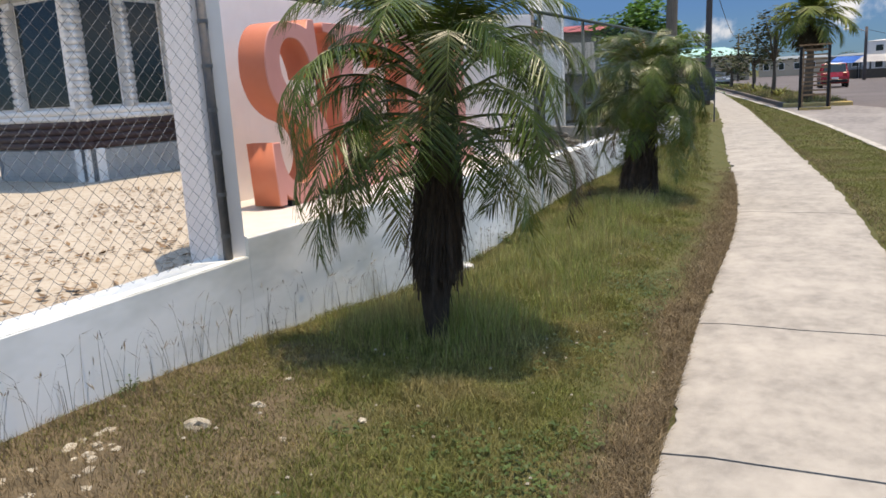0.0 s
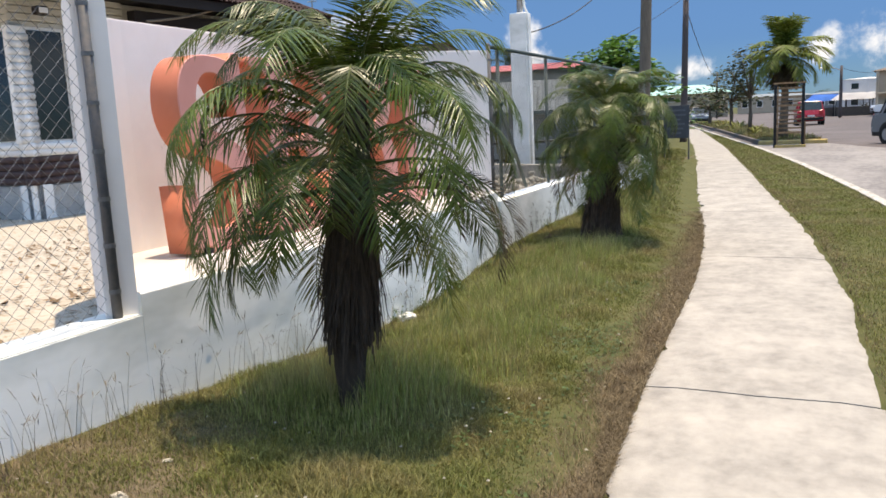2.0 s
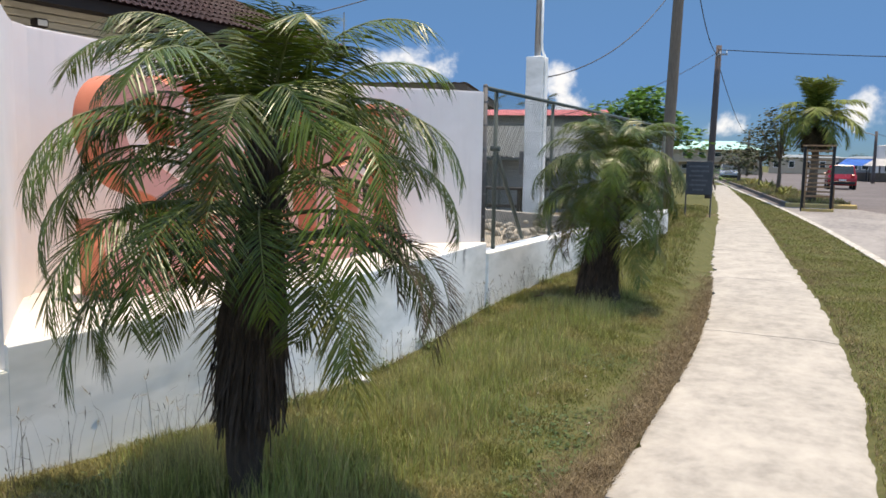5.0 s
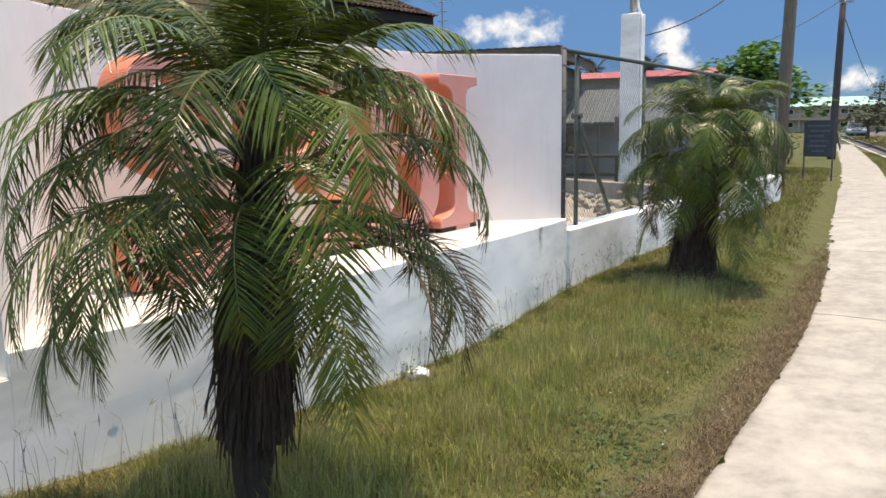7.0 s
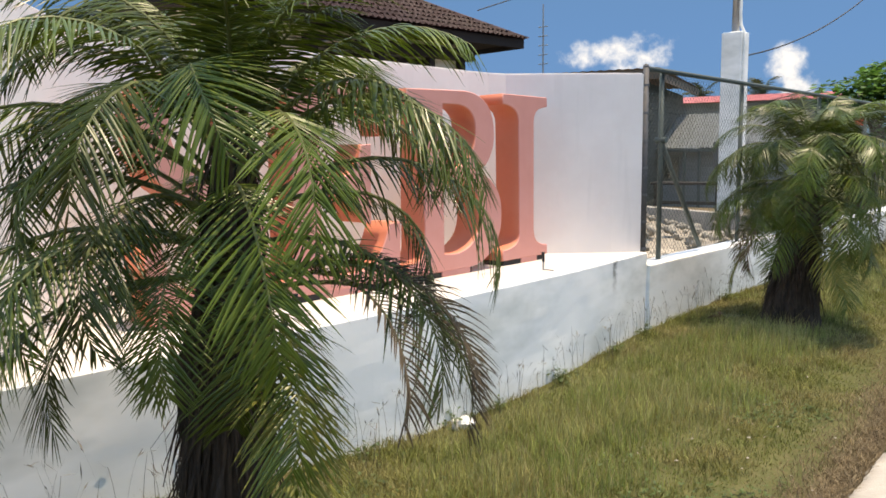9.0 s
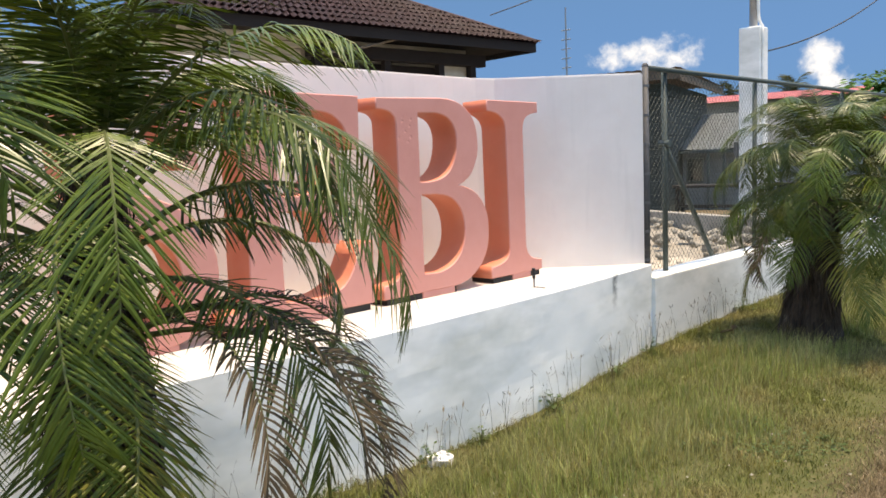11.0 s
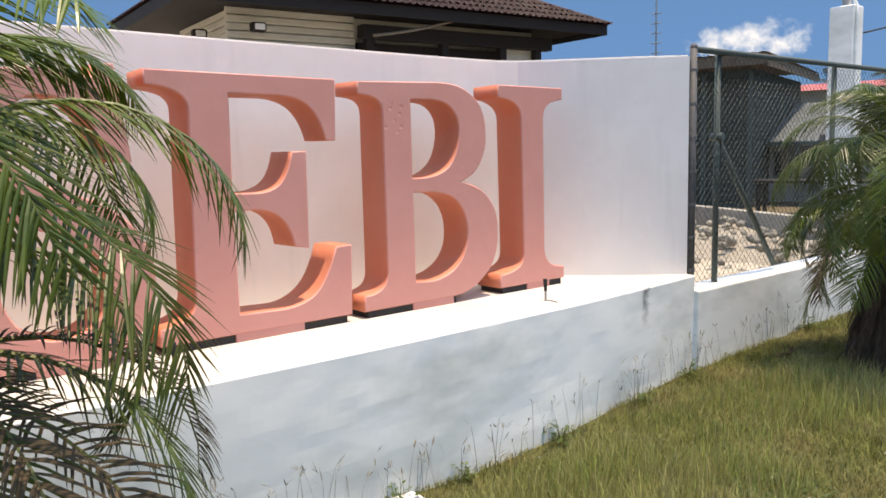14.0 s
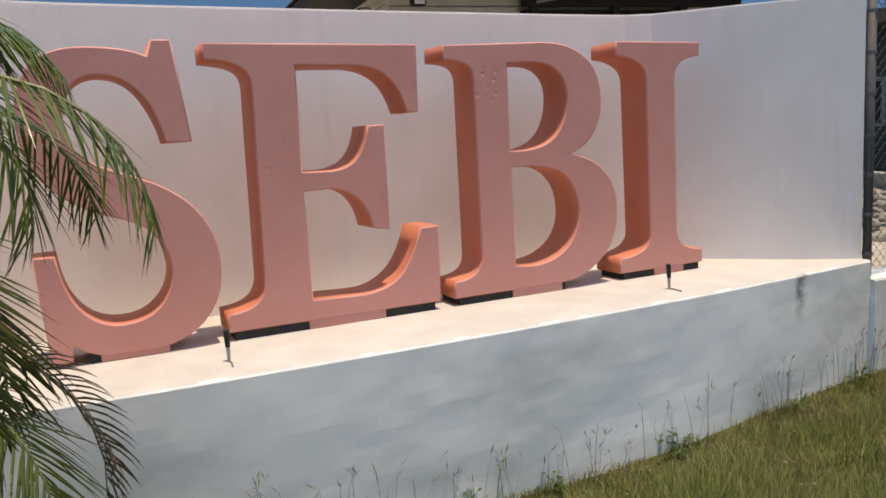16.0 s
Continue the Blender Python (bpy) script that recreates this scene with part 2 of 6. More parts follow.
SIDING = material("cream_log_siding", (0.56, 0.54, 0.465), (0.48, 0.46, 0.395), 6, 0.8, 0.2, stretch=(1, 1, 6))
WHITE_LOG = material("white_log_paint", (0.82, 0.81, 0.78), (0.74, 0.73, 0.70), 8, 0.75, 0.2, objects=0.06)
BROWN_LOG = material("dark_brown_log_paint", (0.055, 0.035, 0.035), (0.075, 0.05, 0.05), 8, 0.6, 0.2)
LATTICE = material("lattice_skirting", (0.80, 0.80, 0.78), (0.72, 0.72, 0.70), 12, 0.85, 0.2)
ROOF_TILE = material("brown_roof_sheet", (0.050, 0.024, 0.027), (0.074, 0.037, 0.038), 4, 0.65, 0.15, objects=0.12)
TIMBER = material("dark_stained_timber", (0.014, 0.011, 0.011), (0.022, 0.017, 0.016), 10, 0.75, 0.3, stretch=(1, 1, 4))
GREY_BOARD = material("grey_green_boards", (0.058, 0.070, 0.064), (0.040, 0.050, 0.046), 5, 0.85, 0.2, stretch=(1, 1, 8), objects=0.1)
GREY_SHEET = material("grey_corrugated_sheet", (0.21, 0.235, 0.245), (0.16, 0.18, 0.19), 4, 0.7, 0.15, stretch=(1, 1, 6), objects=0.06)
HUT_ROOF = material("rusty_brown_sheet", (0.11, 0.085, 0.065), (0.17, 0.13, 0.09), 5, 0.8, 0.2)
RED_ROOF = material("red_sheet_roof", (0.42, 0.105, 0.095), (0.35, 0.085, 0.08), 3, 0.6, 0.1)
STONE = material("rough_pale_stone", (0.32, 0.29, 0.24), (0.20, 0.182, 0.155), 14, 0.92, 0.5, objects=0.22, bump_scale=30)
POLE = material("weathered_pole_timber", (0.20, 0.165, 0.125), (0.14, 0.115, 0.09), 6, 0.9, 0.4, stretch=(5, 5, 0.6))
POLE_DARK = material("dark_pole_timber", (0.075, 0.065, 0.065), (0.11, 0.09, 0.085), 6, 0.9, 0.4, stretch=(5, 5, 0.6))
WOOD = material("raw_slat_wood", (0.27, 0.17, 0.095), (0.19, 0.115, 0.065), 5, 0.8, 0.2, stretch=(1, 4, 4), objects=0.25)
CABLE = material("black_cable", (0.03, 0.03, 0.032), (0.04, 0.04, 0.04), 5, 0.6, 0.0)
BROAD_LEAF = material("broad_leaf", (0.095, 0.20, 0.035), (0.065, 0.145, 0.028), 2, 0.45, 0.0, island=0.35, spec=0.4, through_light=0.3)
DARK_LEAF = material("dark_foliage", (0.045, 0.06, 0.028), (0.07, 0.075, 0.035), 2, 0.7, 0.0, island=0.4, through_light=0.2)
YELLOW_LEAF = material("yellow_green_frond", (0.17, 0.20, 0.035), (0.10, 0.145, 0.03), 2, 0.5, 0.0, island=0.3, through_light=0.3)
BARK = material("grey_brown_bark", (0.16, 0.125, 0.095), (0.11, 0.085, 0.065), 5, 0.9, 0.5, stretch=(2, 2, 5))
TEAL_ROOF = material("pale_teal_roof", (0.34, 0.55, 0.48), (0.28, 0.49, 0.43), 1, 0.5, 0.0)
TAN = material("tan_render", (0.46, 0.38, 0.28), (0.40, 0.33, 0.25), 0.8, 0.85, 0.1)
HOUSE_WHITE = material("white_house_render", (0.70, 0.68, 0.65), (0.60, 0.58, 0.56), 0.6, 0.85, 0.1)
GLASS = material("dark_window_glass", (0.012, 0.018, 0.017), (0.02, 0.028, 0.026), 1.2, 0.06, 0.0, spec=0.6)
BLUE_TARP = material("blue_tarpaulin", (0.02, 0.16, 0.55), (0.03, 0.20, 0.62), 1, 0.5, 0.1)
RED_CAR = material("red_car_paint", (0.42, 0.015, 0.03), (0.38, 0.012, 0.025), 1, 0.25, 0.0, spec=0.6)
GREY_CAR = material("grey_car_paint", (0.24, 0.26, 0.29), (0.22, 0.24, 0.27), 1, 0.25, 0.0, metal=0.4, spec=0.6)
WHITE_CAR = material("white_car_paint", (0.75, 0.75, 0.75), (0.70, 0.70, 0.70), 1, 0.3, 0.0, spec=0.6)
RUBBER = material("tyre_rubber", (0.015, 0.015, 0.016), (0.02, 0.02, 0.02), 8, 0.85, 0.2)
LAMP_LENS = material("lamp_lens", (0.75, 0.75, 0.72), (0.7, 0.7, 0.68), 8, 0.2, 0.0, spec=0.6)
TAIL_LENS = material("tail_lamp_lens", (0.45, 0.02, 0.02), (0.4, 0.02, 0.02), 8, 0.2, 0.0, spec=0.6)
CHALK = material("faint_chalk_mark", (0.13, 0.145, 0.16), (0.10, 0.115, 0.13), 12, 0.9, 0.0)
SLATE = material("dark_sign_board", (0.055, 0.065, 0.075), (0.075, 0.085, 0.095), 4, 0.7, 0.1)
ORANGE_FLAG = material("faded_orange_cloth", (0.62, 0.16, 0.07), (0.55, 0.12, 0.06), 6, 0.8, 0.1)
DEAD_LEAF = material("dead_leaf_litter", (0.15, 0.095, 0.055), (0.21, 0.14, 0.08), 10, 0.85, 0.0, island=0.4)

# ---- mesh helpers ----


def mesh_object(name, bm, mat, smooth=False):
    me = bpy.data.meshes.new(name)
    bm.to_mesh(me)
    bm.free()
    me.materials.append(mat)
    if smooth:
        me.polygons.foreach_set("use_smooth", [True] * len(me.polygons))
    return new(name, me)


def part(name, bm, mat, parent, label="", smooth=False):
    ob = mesh_object(name, bm, mat, smooth)
    ob.parent = parent
    if label:
        tagged(ob, label)
    return ob


def holder(name, at, label, category, group="", kind="", turn=0.0):
    ob = new(name)
    ob.empty_display_size = 0.1
    ob.matrix_basis = pose(*at, 0, 0, turn)
    return tagged(ob, label, category, group, kind)


def raw(name, verts, faces, mat, parent=None, smooth=False):
    me = bpy.data.meshes.new(name)
    me.from_pydata(verts, [], faces)
    me.materials.append(mat)
    if smooth:
        me.polygons.foreach_set("use_smooth", [True] * len(me.polygons))
    ob = new(name, me)
    ob.parent = parent
    return ob


def box(bm, lo, hi, bevel=0.0, turn=None):
    """A box from corner to corner, with worn edges."""
    lo, hi = Vector(lo), Vector(hi)
    m = Matrix.Translation((lo + hi) / 2) @ Matrix.Diagonal((*(hi - lo), 1))
    r = bmesh.ops.create_cube(bm, size=1.0, matrix=(turn @ m) if turn else m)
    if bevel:
        edges = {e for v in r["verts"] for e in v.link_edges}
        bmesh.ops.bevel(bm, geom=list(edges), offset=bevel, segments=1, affect="EDGES", clamp_overlap=True)
    return bm


def boxed(lo, hi, bevel=0.0):
    return box(bmesh.new(), lo, hi, bevel)


def tube(bm, a, b, r1, r2=None, sides=10, caps=True):
    a, b = Vector(a), Vector(b)
    d = b - a
    m = Matrix.Translation((a + b) / 2) @ d.to_track_quat("Z", "Y").to_matrix().to_4x4()
    bmesh.ops.create_cone(bm, cap_ends=caps, segments=sides, radius1=r1, radius2=r1 if r2 is None else r2, depth=d.length, matrix=m)
    return bm


def swept(bm, pts, radii, sides=8):
    """A bent tube through points."""
    rings = []
    pts = [Vector(p) for p in pts]
    for k, p in enumerate(pts):
        d = (pts[min(k + 1, len(pts) - 1)] - pts[max(k - 1, 0)]).normalized()
        q = d.to_track_quat("Z", "Y").to_matrix()
        rings.append([bm.verts.new(p + q @ Vector((math.cos(2 * math.pi * i / sides) * radii[k], math.sin(2 * math.pi * i / sides) * radii[k], 0))) for i in range(sides)])
    for k in range(len(rings) - 1):
        for i in range(sides):
            bm.faces.new((rings[k][i], rings[k][(i + 1) % sides], rings[k + 1][(i + 1) % sides], rings[k + 1][i]))
    bm.faces.new(rings[0][::-1])
    bm.faces.new(rings[-1])
    return bm


def prism(bm, outline, z0, z1):
    """An upright prism over a plan outline (counter-clockwise)."""
    low = [bm.verts.new((x, y, z0)) for x, y in outline]
    top = [bm.verts.new((x, y, z1)) for x, y in outline]
    n = len(outline)
    for i in range(n):
        bm.faces.new((low[i], low[(i + 1) % n], top[(i + 1) % n], top[i]))
    bm.faces.new(top)
    bm.faces.new(low[::-1])
    bmesh.ops.recalc_face_normals(bm, faces=bm.faces)
    return bm


def strip_wall(bm, path, thick, z0, z1, side=-1):
    """A wall of some thickness along a plan path; the path is its face, the body lies on one side."""
    pts = [Vector((x, y)) for x, y in path]
    back = []
    for k, p in enumerate(pts):
        d = (pts[min(k + 1, len(pts) - 1)] - pts[max(k - 1, 0)]).normalized()
        back.append(p + side * Vector((d.y, -d.x)) * thick)
    rows = [[bm.verts.new((*p, z)) for p in line] for line, z in ((pts, z0), (pts, z1), (back, z1), (back, z0))]
    for a in range(4):
        for k in range(len(pts) - 1):
            bm.faces.new((rows[a][k], rows[a][k + 1], rows[(a + 1) % 4][k + 1], rows[(a + 1) % 4][k]))
    for k in (0, -1):
        bm.faces.new([rows[a][k] for a in range(4)])
    bmesh.ops.recalc_face_normals(bm, faces=bm.faces)
    return bm


def curve_at(table, v):
    xs, ys = zip(*table)
    return float(np.interp(v, xs, ys))


def smooth_at(table, v):
    """Like curve_at, with rounded bends."""
    return sum(curve_at(table, v + d) * w for d, w in ((-0.8, 0.2), (-0.4, 0.2), (0, 0.2), (0.4, 0.2), (0.8, 0.2)))


# ---- plan of the ground ----
WALK_LEFT = [(-20, 2.75), (0, 2.48), (3, 2.27), (5, 2.13), (8, 2.05), (11, 1.76), (14.5, 1.28), (20, 0.58), (32.7, -1.12), (48, -3.45), (120, -14.5)]
WALK_WIDE = 1.14
KERB_LINE = [(-20, 5.6), (3, 4.75), (8, 4.4), (12.7, 3.95), (15.5, 3.62), (22.2, 2.68), (29.7, 1.44), (47.5, -1.85), (120, -15.0)]
FOOT = [(-20, 0.22), (2.1, 0.20), (3.4, 0.15), (4.2, 0.08), (5.5, -0.02), (6.4, -0.10), (7.0, -0.03), (7.7, 0.0), (8.5, 0.05), (10, 0.10), (14, 0.10), (30, 0.05), (60, 0.0)]


def walk_left(y):
    return smooth_at(WALK_LEFT, y)


def walk_right(y):
    return walk_left(y) + WALK_WIDE


def kerb_x(y):
    return smooth_at(KERB_LINE, y)


def verge_height(x, y):
    """Ground between the wall's foot and the footpath."""
    s = min(1.0, max(0.0, x / max(0.3, walk_left(y))))
    foot = smooth_at(FOOT, y)
    rise = 0.055 * math.sin(math.pi * min(1, s * 1.05)) + 0.012 * noise.noise((x * 1.7, y * 1.7, 3.0))
    t = 1 - s * s * (3 - 2 * s)
    return foot * t + rise * (1 - 0.3 * t) - 0.005


def ground_height(x, y):
    if y > 60 or y < -25 or x < -60 or x > 60:
        return -0.12
    if y > 17.6 and x < walk_left(y) - 0.06 and x < -0.25:
        fade = max(0.0, 1 - (y - 17.6) / 9) * min(1.0, (-0.25 - x) / 1.5)
        return 0.03 + 0.29 * fade + 0.02 * noise.noise((x * 0.8, y * 0.8, 1.0))
    if x < -0.25 and y <= 17.6:
        near = max(0.0, 1 - abs(x + 0.25) / 8)
        return 0.30 + 0.10 * near + 0.02 * noise.noise((x * 0.8, y * 0.8, 1.0))
    left, right, kerb = walk_left(y), walk_right(y), kerb_x(y)
    if x < left:
        return verge_height(max(x, 0.0), y) if x > -0.25 else 0.03
    if x < right:
        return -0.05
    if x < kerb:
        return 0.005 + 0.015 * noise.noise((x * 2, y * 2, 5.0))
    return -0.13


def build_ground():
    xs = sorted({round(v, 3) for v in [*np.arange(-0.5, 5.8, 0.09), *np.arange(-20, -4, 0.6), *np.arange(-4, -0.5, 0.14), *np.arange(6, 20, 1.5), -3000, -800, -250, -100, -60, -59, -40, 30, 59, 61, 110, 300, 900, 3000]})
    ys = sorted({round(v, 3) for v in [*np.arange(-3, 16, 0.11), *np.arange(16, 40, 0.5), *np.arange(40, 62, 2), *np.arange(-24, -3, 1.5), -26, -100, -600, 80, 120, 200, 400, 900, 2000, 4000]})
    verts = [(x, y, ground_height(x, y)) for y in ys for x in xs]
    w = len(xs)
    faces = [(j * w + i, j * w + i + 1, (j + 1) * w + i + 1, (j + 1) * w + i) for j in range(len(ys) - 1) for i in range(w - 1)]
    me = bpy.data.meshes.new("ground")
    me.from_pydata(verts, [], faces)
    zone = me.color_attributes.new("zone", "FLOAT_COLOR", "POINT")
    data = np.zeros((len(verts), 4), dtype=np.float32)
    for k, (x, y, z) in enumerate(verts):
        sand = 1.0 if x < -0.22 and y < 11.3 - 0.45 * (x + 0.25) * (x > -8) + 3.5 * (x <= -8) else 0.0
        dry = 1.0 if sand == 0.0 and x < -0.22 and 8 < y < 26 and x > -14 else 0.0
        if -25 < y < 60 and -0.2 < x < kerb_x(y):
            gap = walk_left(y) - x
            dry = max(0.0, 1 - abs(gap - 0.08) / (0.12 + 0.09 * max(0.0, min(1.0, (4.5 - y) / 2)))) * min(1.0, max(0.0, (13 - y) / 5)) * (0.75 + 0.9 * noise.noise((y * 1.1, 4, 0))) if gap > -0.3 else 0.0
            dry = max(dry, max(0.0, 1 - math.hypot(x - 0.45, (y - 1.9) * 0.55) / 1.25) * 1.3)
        data[k] = (sand, dry, 0, 1)
    zone.data.foreach_set("color", data.ravel())
    m = bpy.data.materials.new("earth_sand_and_turf")
    m.use_nodes = True
    n, l = m.node_tree.nodes, m.node_tree.links
    p = n["Principled BSDF"]
    geo, att = n.new("ShaderNodeNewGeometry"), n.new("ShaderNodeVertexColor")
    att.layer_name = "zone"
    sep = n.new("ShaderNodeSeparateColor")
    l.new(att.outputs["Color"], sep.inputs["Color"])

    def tex(s, detail=6.0):
        t = n.new("ShaderNodeTexNoise")
        t.inputs["Scale"].default_value, t.inputs["Detail"].default_value, t.inputs["Roughness"].default_value = s, detail, 0.68
        l.new(geo.outputs["Position"], t.inputs["Vector"])
        return t.outputs["Fac"]

    def two(fac, lo, hi, a, b):
        r, x = n.new("ShaderNodeMapRange"), n.new("ShaderNodeMix")
        r.inputs["From Min"].default_value, r.inputs["From Max"].default_value = lo, hi
        l.new(fac, r.inputs["Value"])
        x.data_type = "RGBA"
        l.new(r.outputs["Result"], x.inputs["Factor"])
        for k, v in (("A", a), ("B", b)):
            if isinstance(v, tuple):
                x.inputs[k].default_value = (*v, 1)
            else:
                l.new(v, x.inputs[k])
        return x.outputs["Result"]

    turf = two(tex(5), 0.35, 0.65, (0.058, 0.066, 0.024), (0.098, 0.096, 0.038))
    turf = two(tex(34), 0.5, 0.75, turf, (0.13, 0.105, 0.055))
    dry = two(tex(30), 0.35, 0.65, (0.095, 0.074, 0.047), (0.165, 0.128, 0.082))
    jitter = n.new("ShaderNodeMath")
    jitter.operation = "ADD"
    wob = n.new("ShaderNodeMath")
    wob.operation = "MULTIPLY_ADD"
    wob.inputs[1].default_value, wob.inputs[2].default_value = 0.9, -0.45
    l.new(tex(9), wob.inputs[0])
    l.new(sep.outputs["Green"], jitter.inputs[0])
    l.new(wob.outputs[0], jitter.inputs[1])
    base = two(jitter.outputs[0], 0.25, 0.65, turf, dry)
    sand = two(tex(3.2), 0.35, 0.7, (0.44, 0.39, 0.322), (0.37, 0.322, 0.26))
    sand = two(tex(17), 0.53, 0.64, sand, (0.27, 0.205, 0.14))
    base = two(sep.outputs["Red"], 0.4, 0.6, base, sand)
    l.new(base, p.inputs["Base Color"])
    p.inputs["Roughness"].default_value = 0.95
    p.inputs["Specular IOR Level"].default_value = 0.1
    b = n.new("ShaderNodeBump")
    b.inputs["Strength"].default_value, b.inputs["Distance"].default_value = 0.4, 0.015
    l.new(tex(45), b.inputs["Height"])
    l.new(b.outputs["Normal"], p.inputs["Normal"])
    me.materials.append(m)
    me.polygons.foreach_set("use_smooth", [True] * len(me.polygons))
    return tagged(new("ground", me), "sandy yard and grassed verge with bare dry patches", "ground", kind="structure")


build_ground()

# ---- road, apron and kerb ----


def ribbon(name, left, right, ys, z, depth, mat):
    """A long slab between two edges given as functions of y."""
    verts, faces = [], []
    for y in ys:
        a, b = left(y), right(y)
        verts += [(a, y, z), (b, y, z), (b, y, z - depth), (a, y, z - depth)]
    for k in range(len(ys) - 1):
        for i in range(4):
            faces.append((4 * k + i, 4 * k + (i + 1) % 4, 4 * k + 4 + (i + 1) % 4, 4 * k + 4 + i))
    faces += [(0, 1, 2, 3), tuple(4 * (len(ys) - 1) + i for i in (3, 2, 1, 0))]
    ob = raw(name, verts, faces, mat)
    bm = bmesh.new()
    bm.from_mesh(ob.data)
    bmesh.ops.recalc_face_normals(bm, faces=bm.faces)
    bm.to_mesh(ob.data)
    bm.free()
    return ob


LONG = [*np.arange(-25, 0, 5.0), *np.arange(0, 50, 1.0), *np.arange(50, 121, 5.0), 140, 170, 200]
road = ribbon("road", lambda y: kerb_x(min(y, 120)) + 0.12, lambda y: max(26.0, kerb_x(min(y, 120)) + 26), LONG, -0.06, 0.2, ASPHALT)
tagged(road, "wide sun-bleached asphalt road", "road", kind="structure")
apron = ribbon("parking_apron", lambda y: kerb_x(y) + 0.13, lambda y: max(kerb_x(y) + 0.4, 5.6 - (y - 27.7) * 0.33 + 0.25 * noise.noise((y * 0.4, 0, 0))), [*np.arange(-24, 34.6, 0.6)], -0.045, 0.1, APRON)
tagged(apron, "pale gravelled parking apron beside the road", "pavement", kind="structure")
kerb = ribbon("kerb", lambda y: kerb_x(y) - 0.02 + 0.012 * noise.noise((y * 3, 1, 0)), lambda y: kerb_x(y) + 0.13 + 0.015 * noise.noise((y * 3, 9, 0)), [*np.arange(-24, 60, 0.35), *np.arange(60, 120, 4)], 0.02, 0.25, KERB)
tagged(kerb, "worn whitewashed concrete kerb along the grass strip", "kerb", kind="structure")

# ---- sign enclosure: low walls, ledge, curved back wall ----
LEDGE_Z, FENCE_Z, WALL_TOP = 0.692, 0.585, 2.13
LETTER_X, LETTER_DEEP, LETTER_Z = -0.45, 0.22, 0.735


def bulge(y):
    """The planter's front bows gently towards the path."""
    s = (y - 3.66) / (8.66 - 3.66)
    return 0.085 * math.sin(math.pi * min(1, max(0, s))) - 0.06 * max(0, s - 0.75) * 4 * 0.5


BACK = [(-0.02, 3.70), (-0.40, 4.00), (-0.72, 4.26), (-0.92, 4.43), (-1.0, 4.57), (-1.03, 4.76), (-1.03, 5.2), (-1.02, 5.8), (-1.0, 6.4), (-0.98, 7.0), (-0.95, 7.5), (-0.925, 7.72), (-0.87, 7.87), (-0.74, 8.0), (-0.5, 8.22), (-0.25, 8.47), (-0.09, 8.66)]
front = [(bulge(y), y) for y in np.linspace(3.70, 8.66, 100)]


def build_planter():
    base = holder("wall_planter", (0, 0, 0), "white rendered planter wall with a flat ledge under large letters", "wall", kind="structure")
    bm = bmesh.new()
    # front face with a narrow worn arris, then the flat ledge and the back
    def uneven(y, z):
        ends = min(1.0, max(0.0, min(y - 3.70, 8.66 - y)) / 0.5)
        return ends * (0.007 * noise.noise((y * 1.6, z * 2.6, 3)) + 0.0025 * noise.noise((y * 6, z * 8, 9)))

    heights = [(0, -0.5)] + [(0, -0.1 + 0.06 * k) for k in range(13)] + [(0, LEDGE_Z - 0.011), (0.004, LEDGE_Z - 0.003), (0.012, LEDGE_Z)]
    rows = [[bm.verts.new((x - d - uneven(y, z) - (0.006 * abs(noise.noise((y * 9, 1, 0))) if d else 0), y, z - (0.003 * abs(noise.noise((y * 5, 2, 0))) if d == 0.004 else 0))) for x, y in front] for d, z in heights]
    for a, b in zip(rows, rows[1:]):
        for k in range(len(front) - 1):
            bm.faces.new((a[k], a[k + 1], b[k + 1], b[k]))
    rear = [[bm.verts.new((x, y, z)) for x, y in BACK] for z in (-0.5, LEDGE_Z)]
    for k in range(len(BACK) - 1):
        bm.faces.new((rear[0][k + 1], rear[0][k], rear[1][k], rear[1][k + 1]))
    bm.faces.new(rows[-1] + rear[1][::-1])
    for i in (0, -1):
        bm.faces.new([r[i] for r in rows] + [rear[1][i], rear[0][i]])
    bmesh.ops.recalc_face_normals(bm, faces=bm.faces)
    body = part("body", bm, WHITE, base, smooth=False)
    body.data.materials.append(LEDGE)
    # upward faces get the dimmed copy, so the sunlit ledge stays below white
    for p in body.data.polygons:
        p.material_index = int(p.normal.z > 0.9)
    return base


build_planter()
bm = strip_wall(bmesh.new(), BACK, 0.15, -0.4, WALL_TOP, side=-1)
bmesh.ops.bevel(bm, geom=[e for e in bm.edges if all(v.co.z > WALL_TOP - 1e-3 for v in e.verts)], offset=0.01, segments=2, affect="EDGES", clamp_overlap=True)
for v in bm.verts:
    if v.co.z > 1.5:
        v.co.z += 0.035 * min(1.0, max(0.0, (7.8 - v.co.y) / 3.0))
tagged(mesh_object("wall_sign", bm, WALL), "smooth off-white curved wall behind the letters", "wall", kind="structure")


def low_wall(name, y0, y1, label):
    bm = boxed((-0.22, y0, -0.5), (0.0, y1, FENCE_Z))
    bmesh.ops.bevel(bm, geom=[e for e in bm.edges if all(v.co.z > 0.5 for v in e.verts) and abs(e.verts[0].co.y - e.verts[1].co.y) > 1], offset=0.007, segments=2, affect="EDGES")
    return tagged(mesh_object(name, bm, WHITE), label, "wall", kind="structure")


low_wall("wall_fence_south", -9.0, 3.70, "low white rendered wall carrying a chain-link fence")
low_wall("wall_fence_north", 8.66, 17.5, "low white rendered wall with a chain-link fence beside the verge")

# ---- footpath slabs ----
pavement = holder("pavement", (0, 0, 0), "pale worn concrete footpath with ragged edges", "footpath", kind="structure")


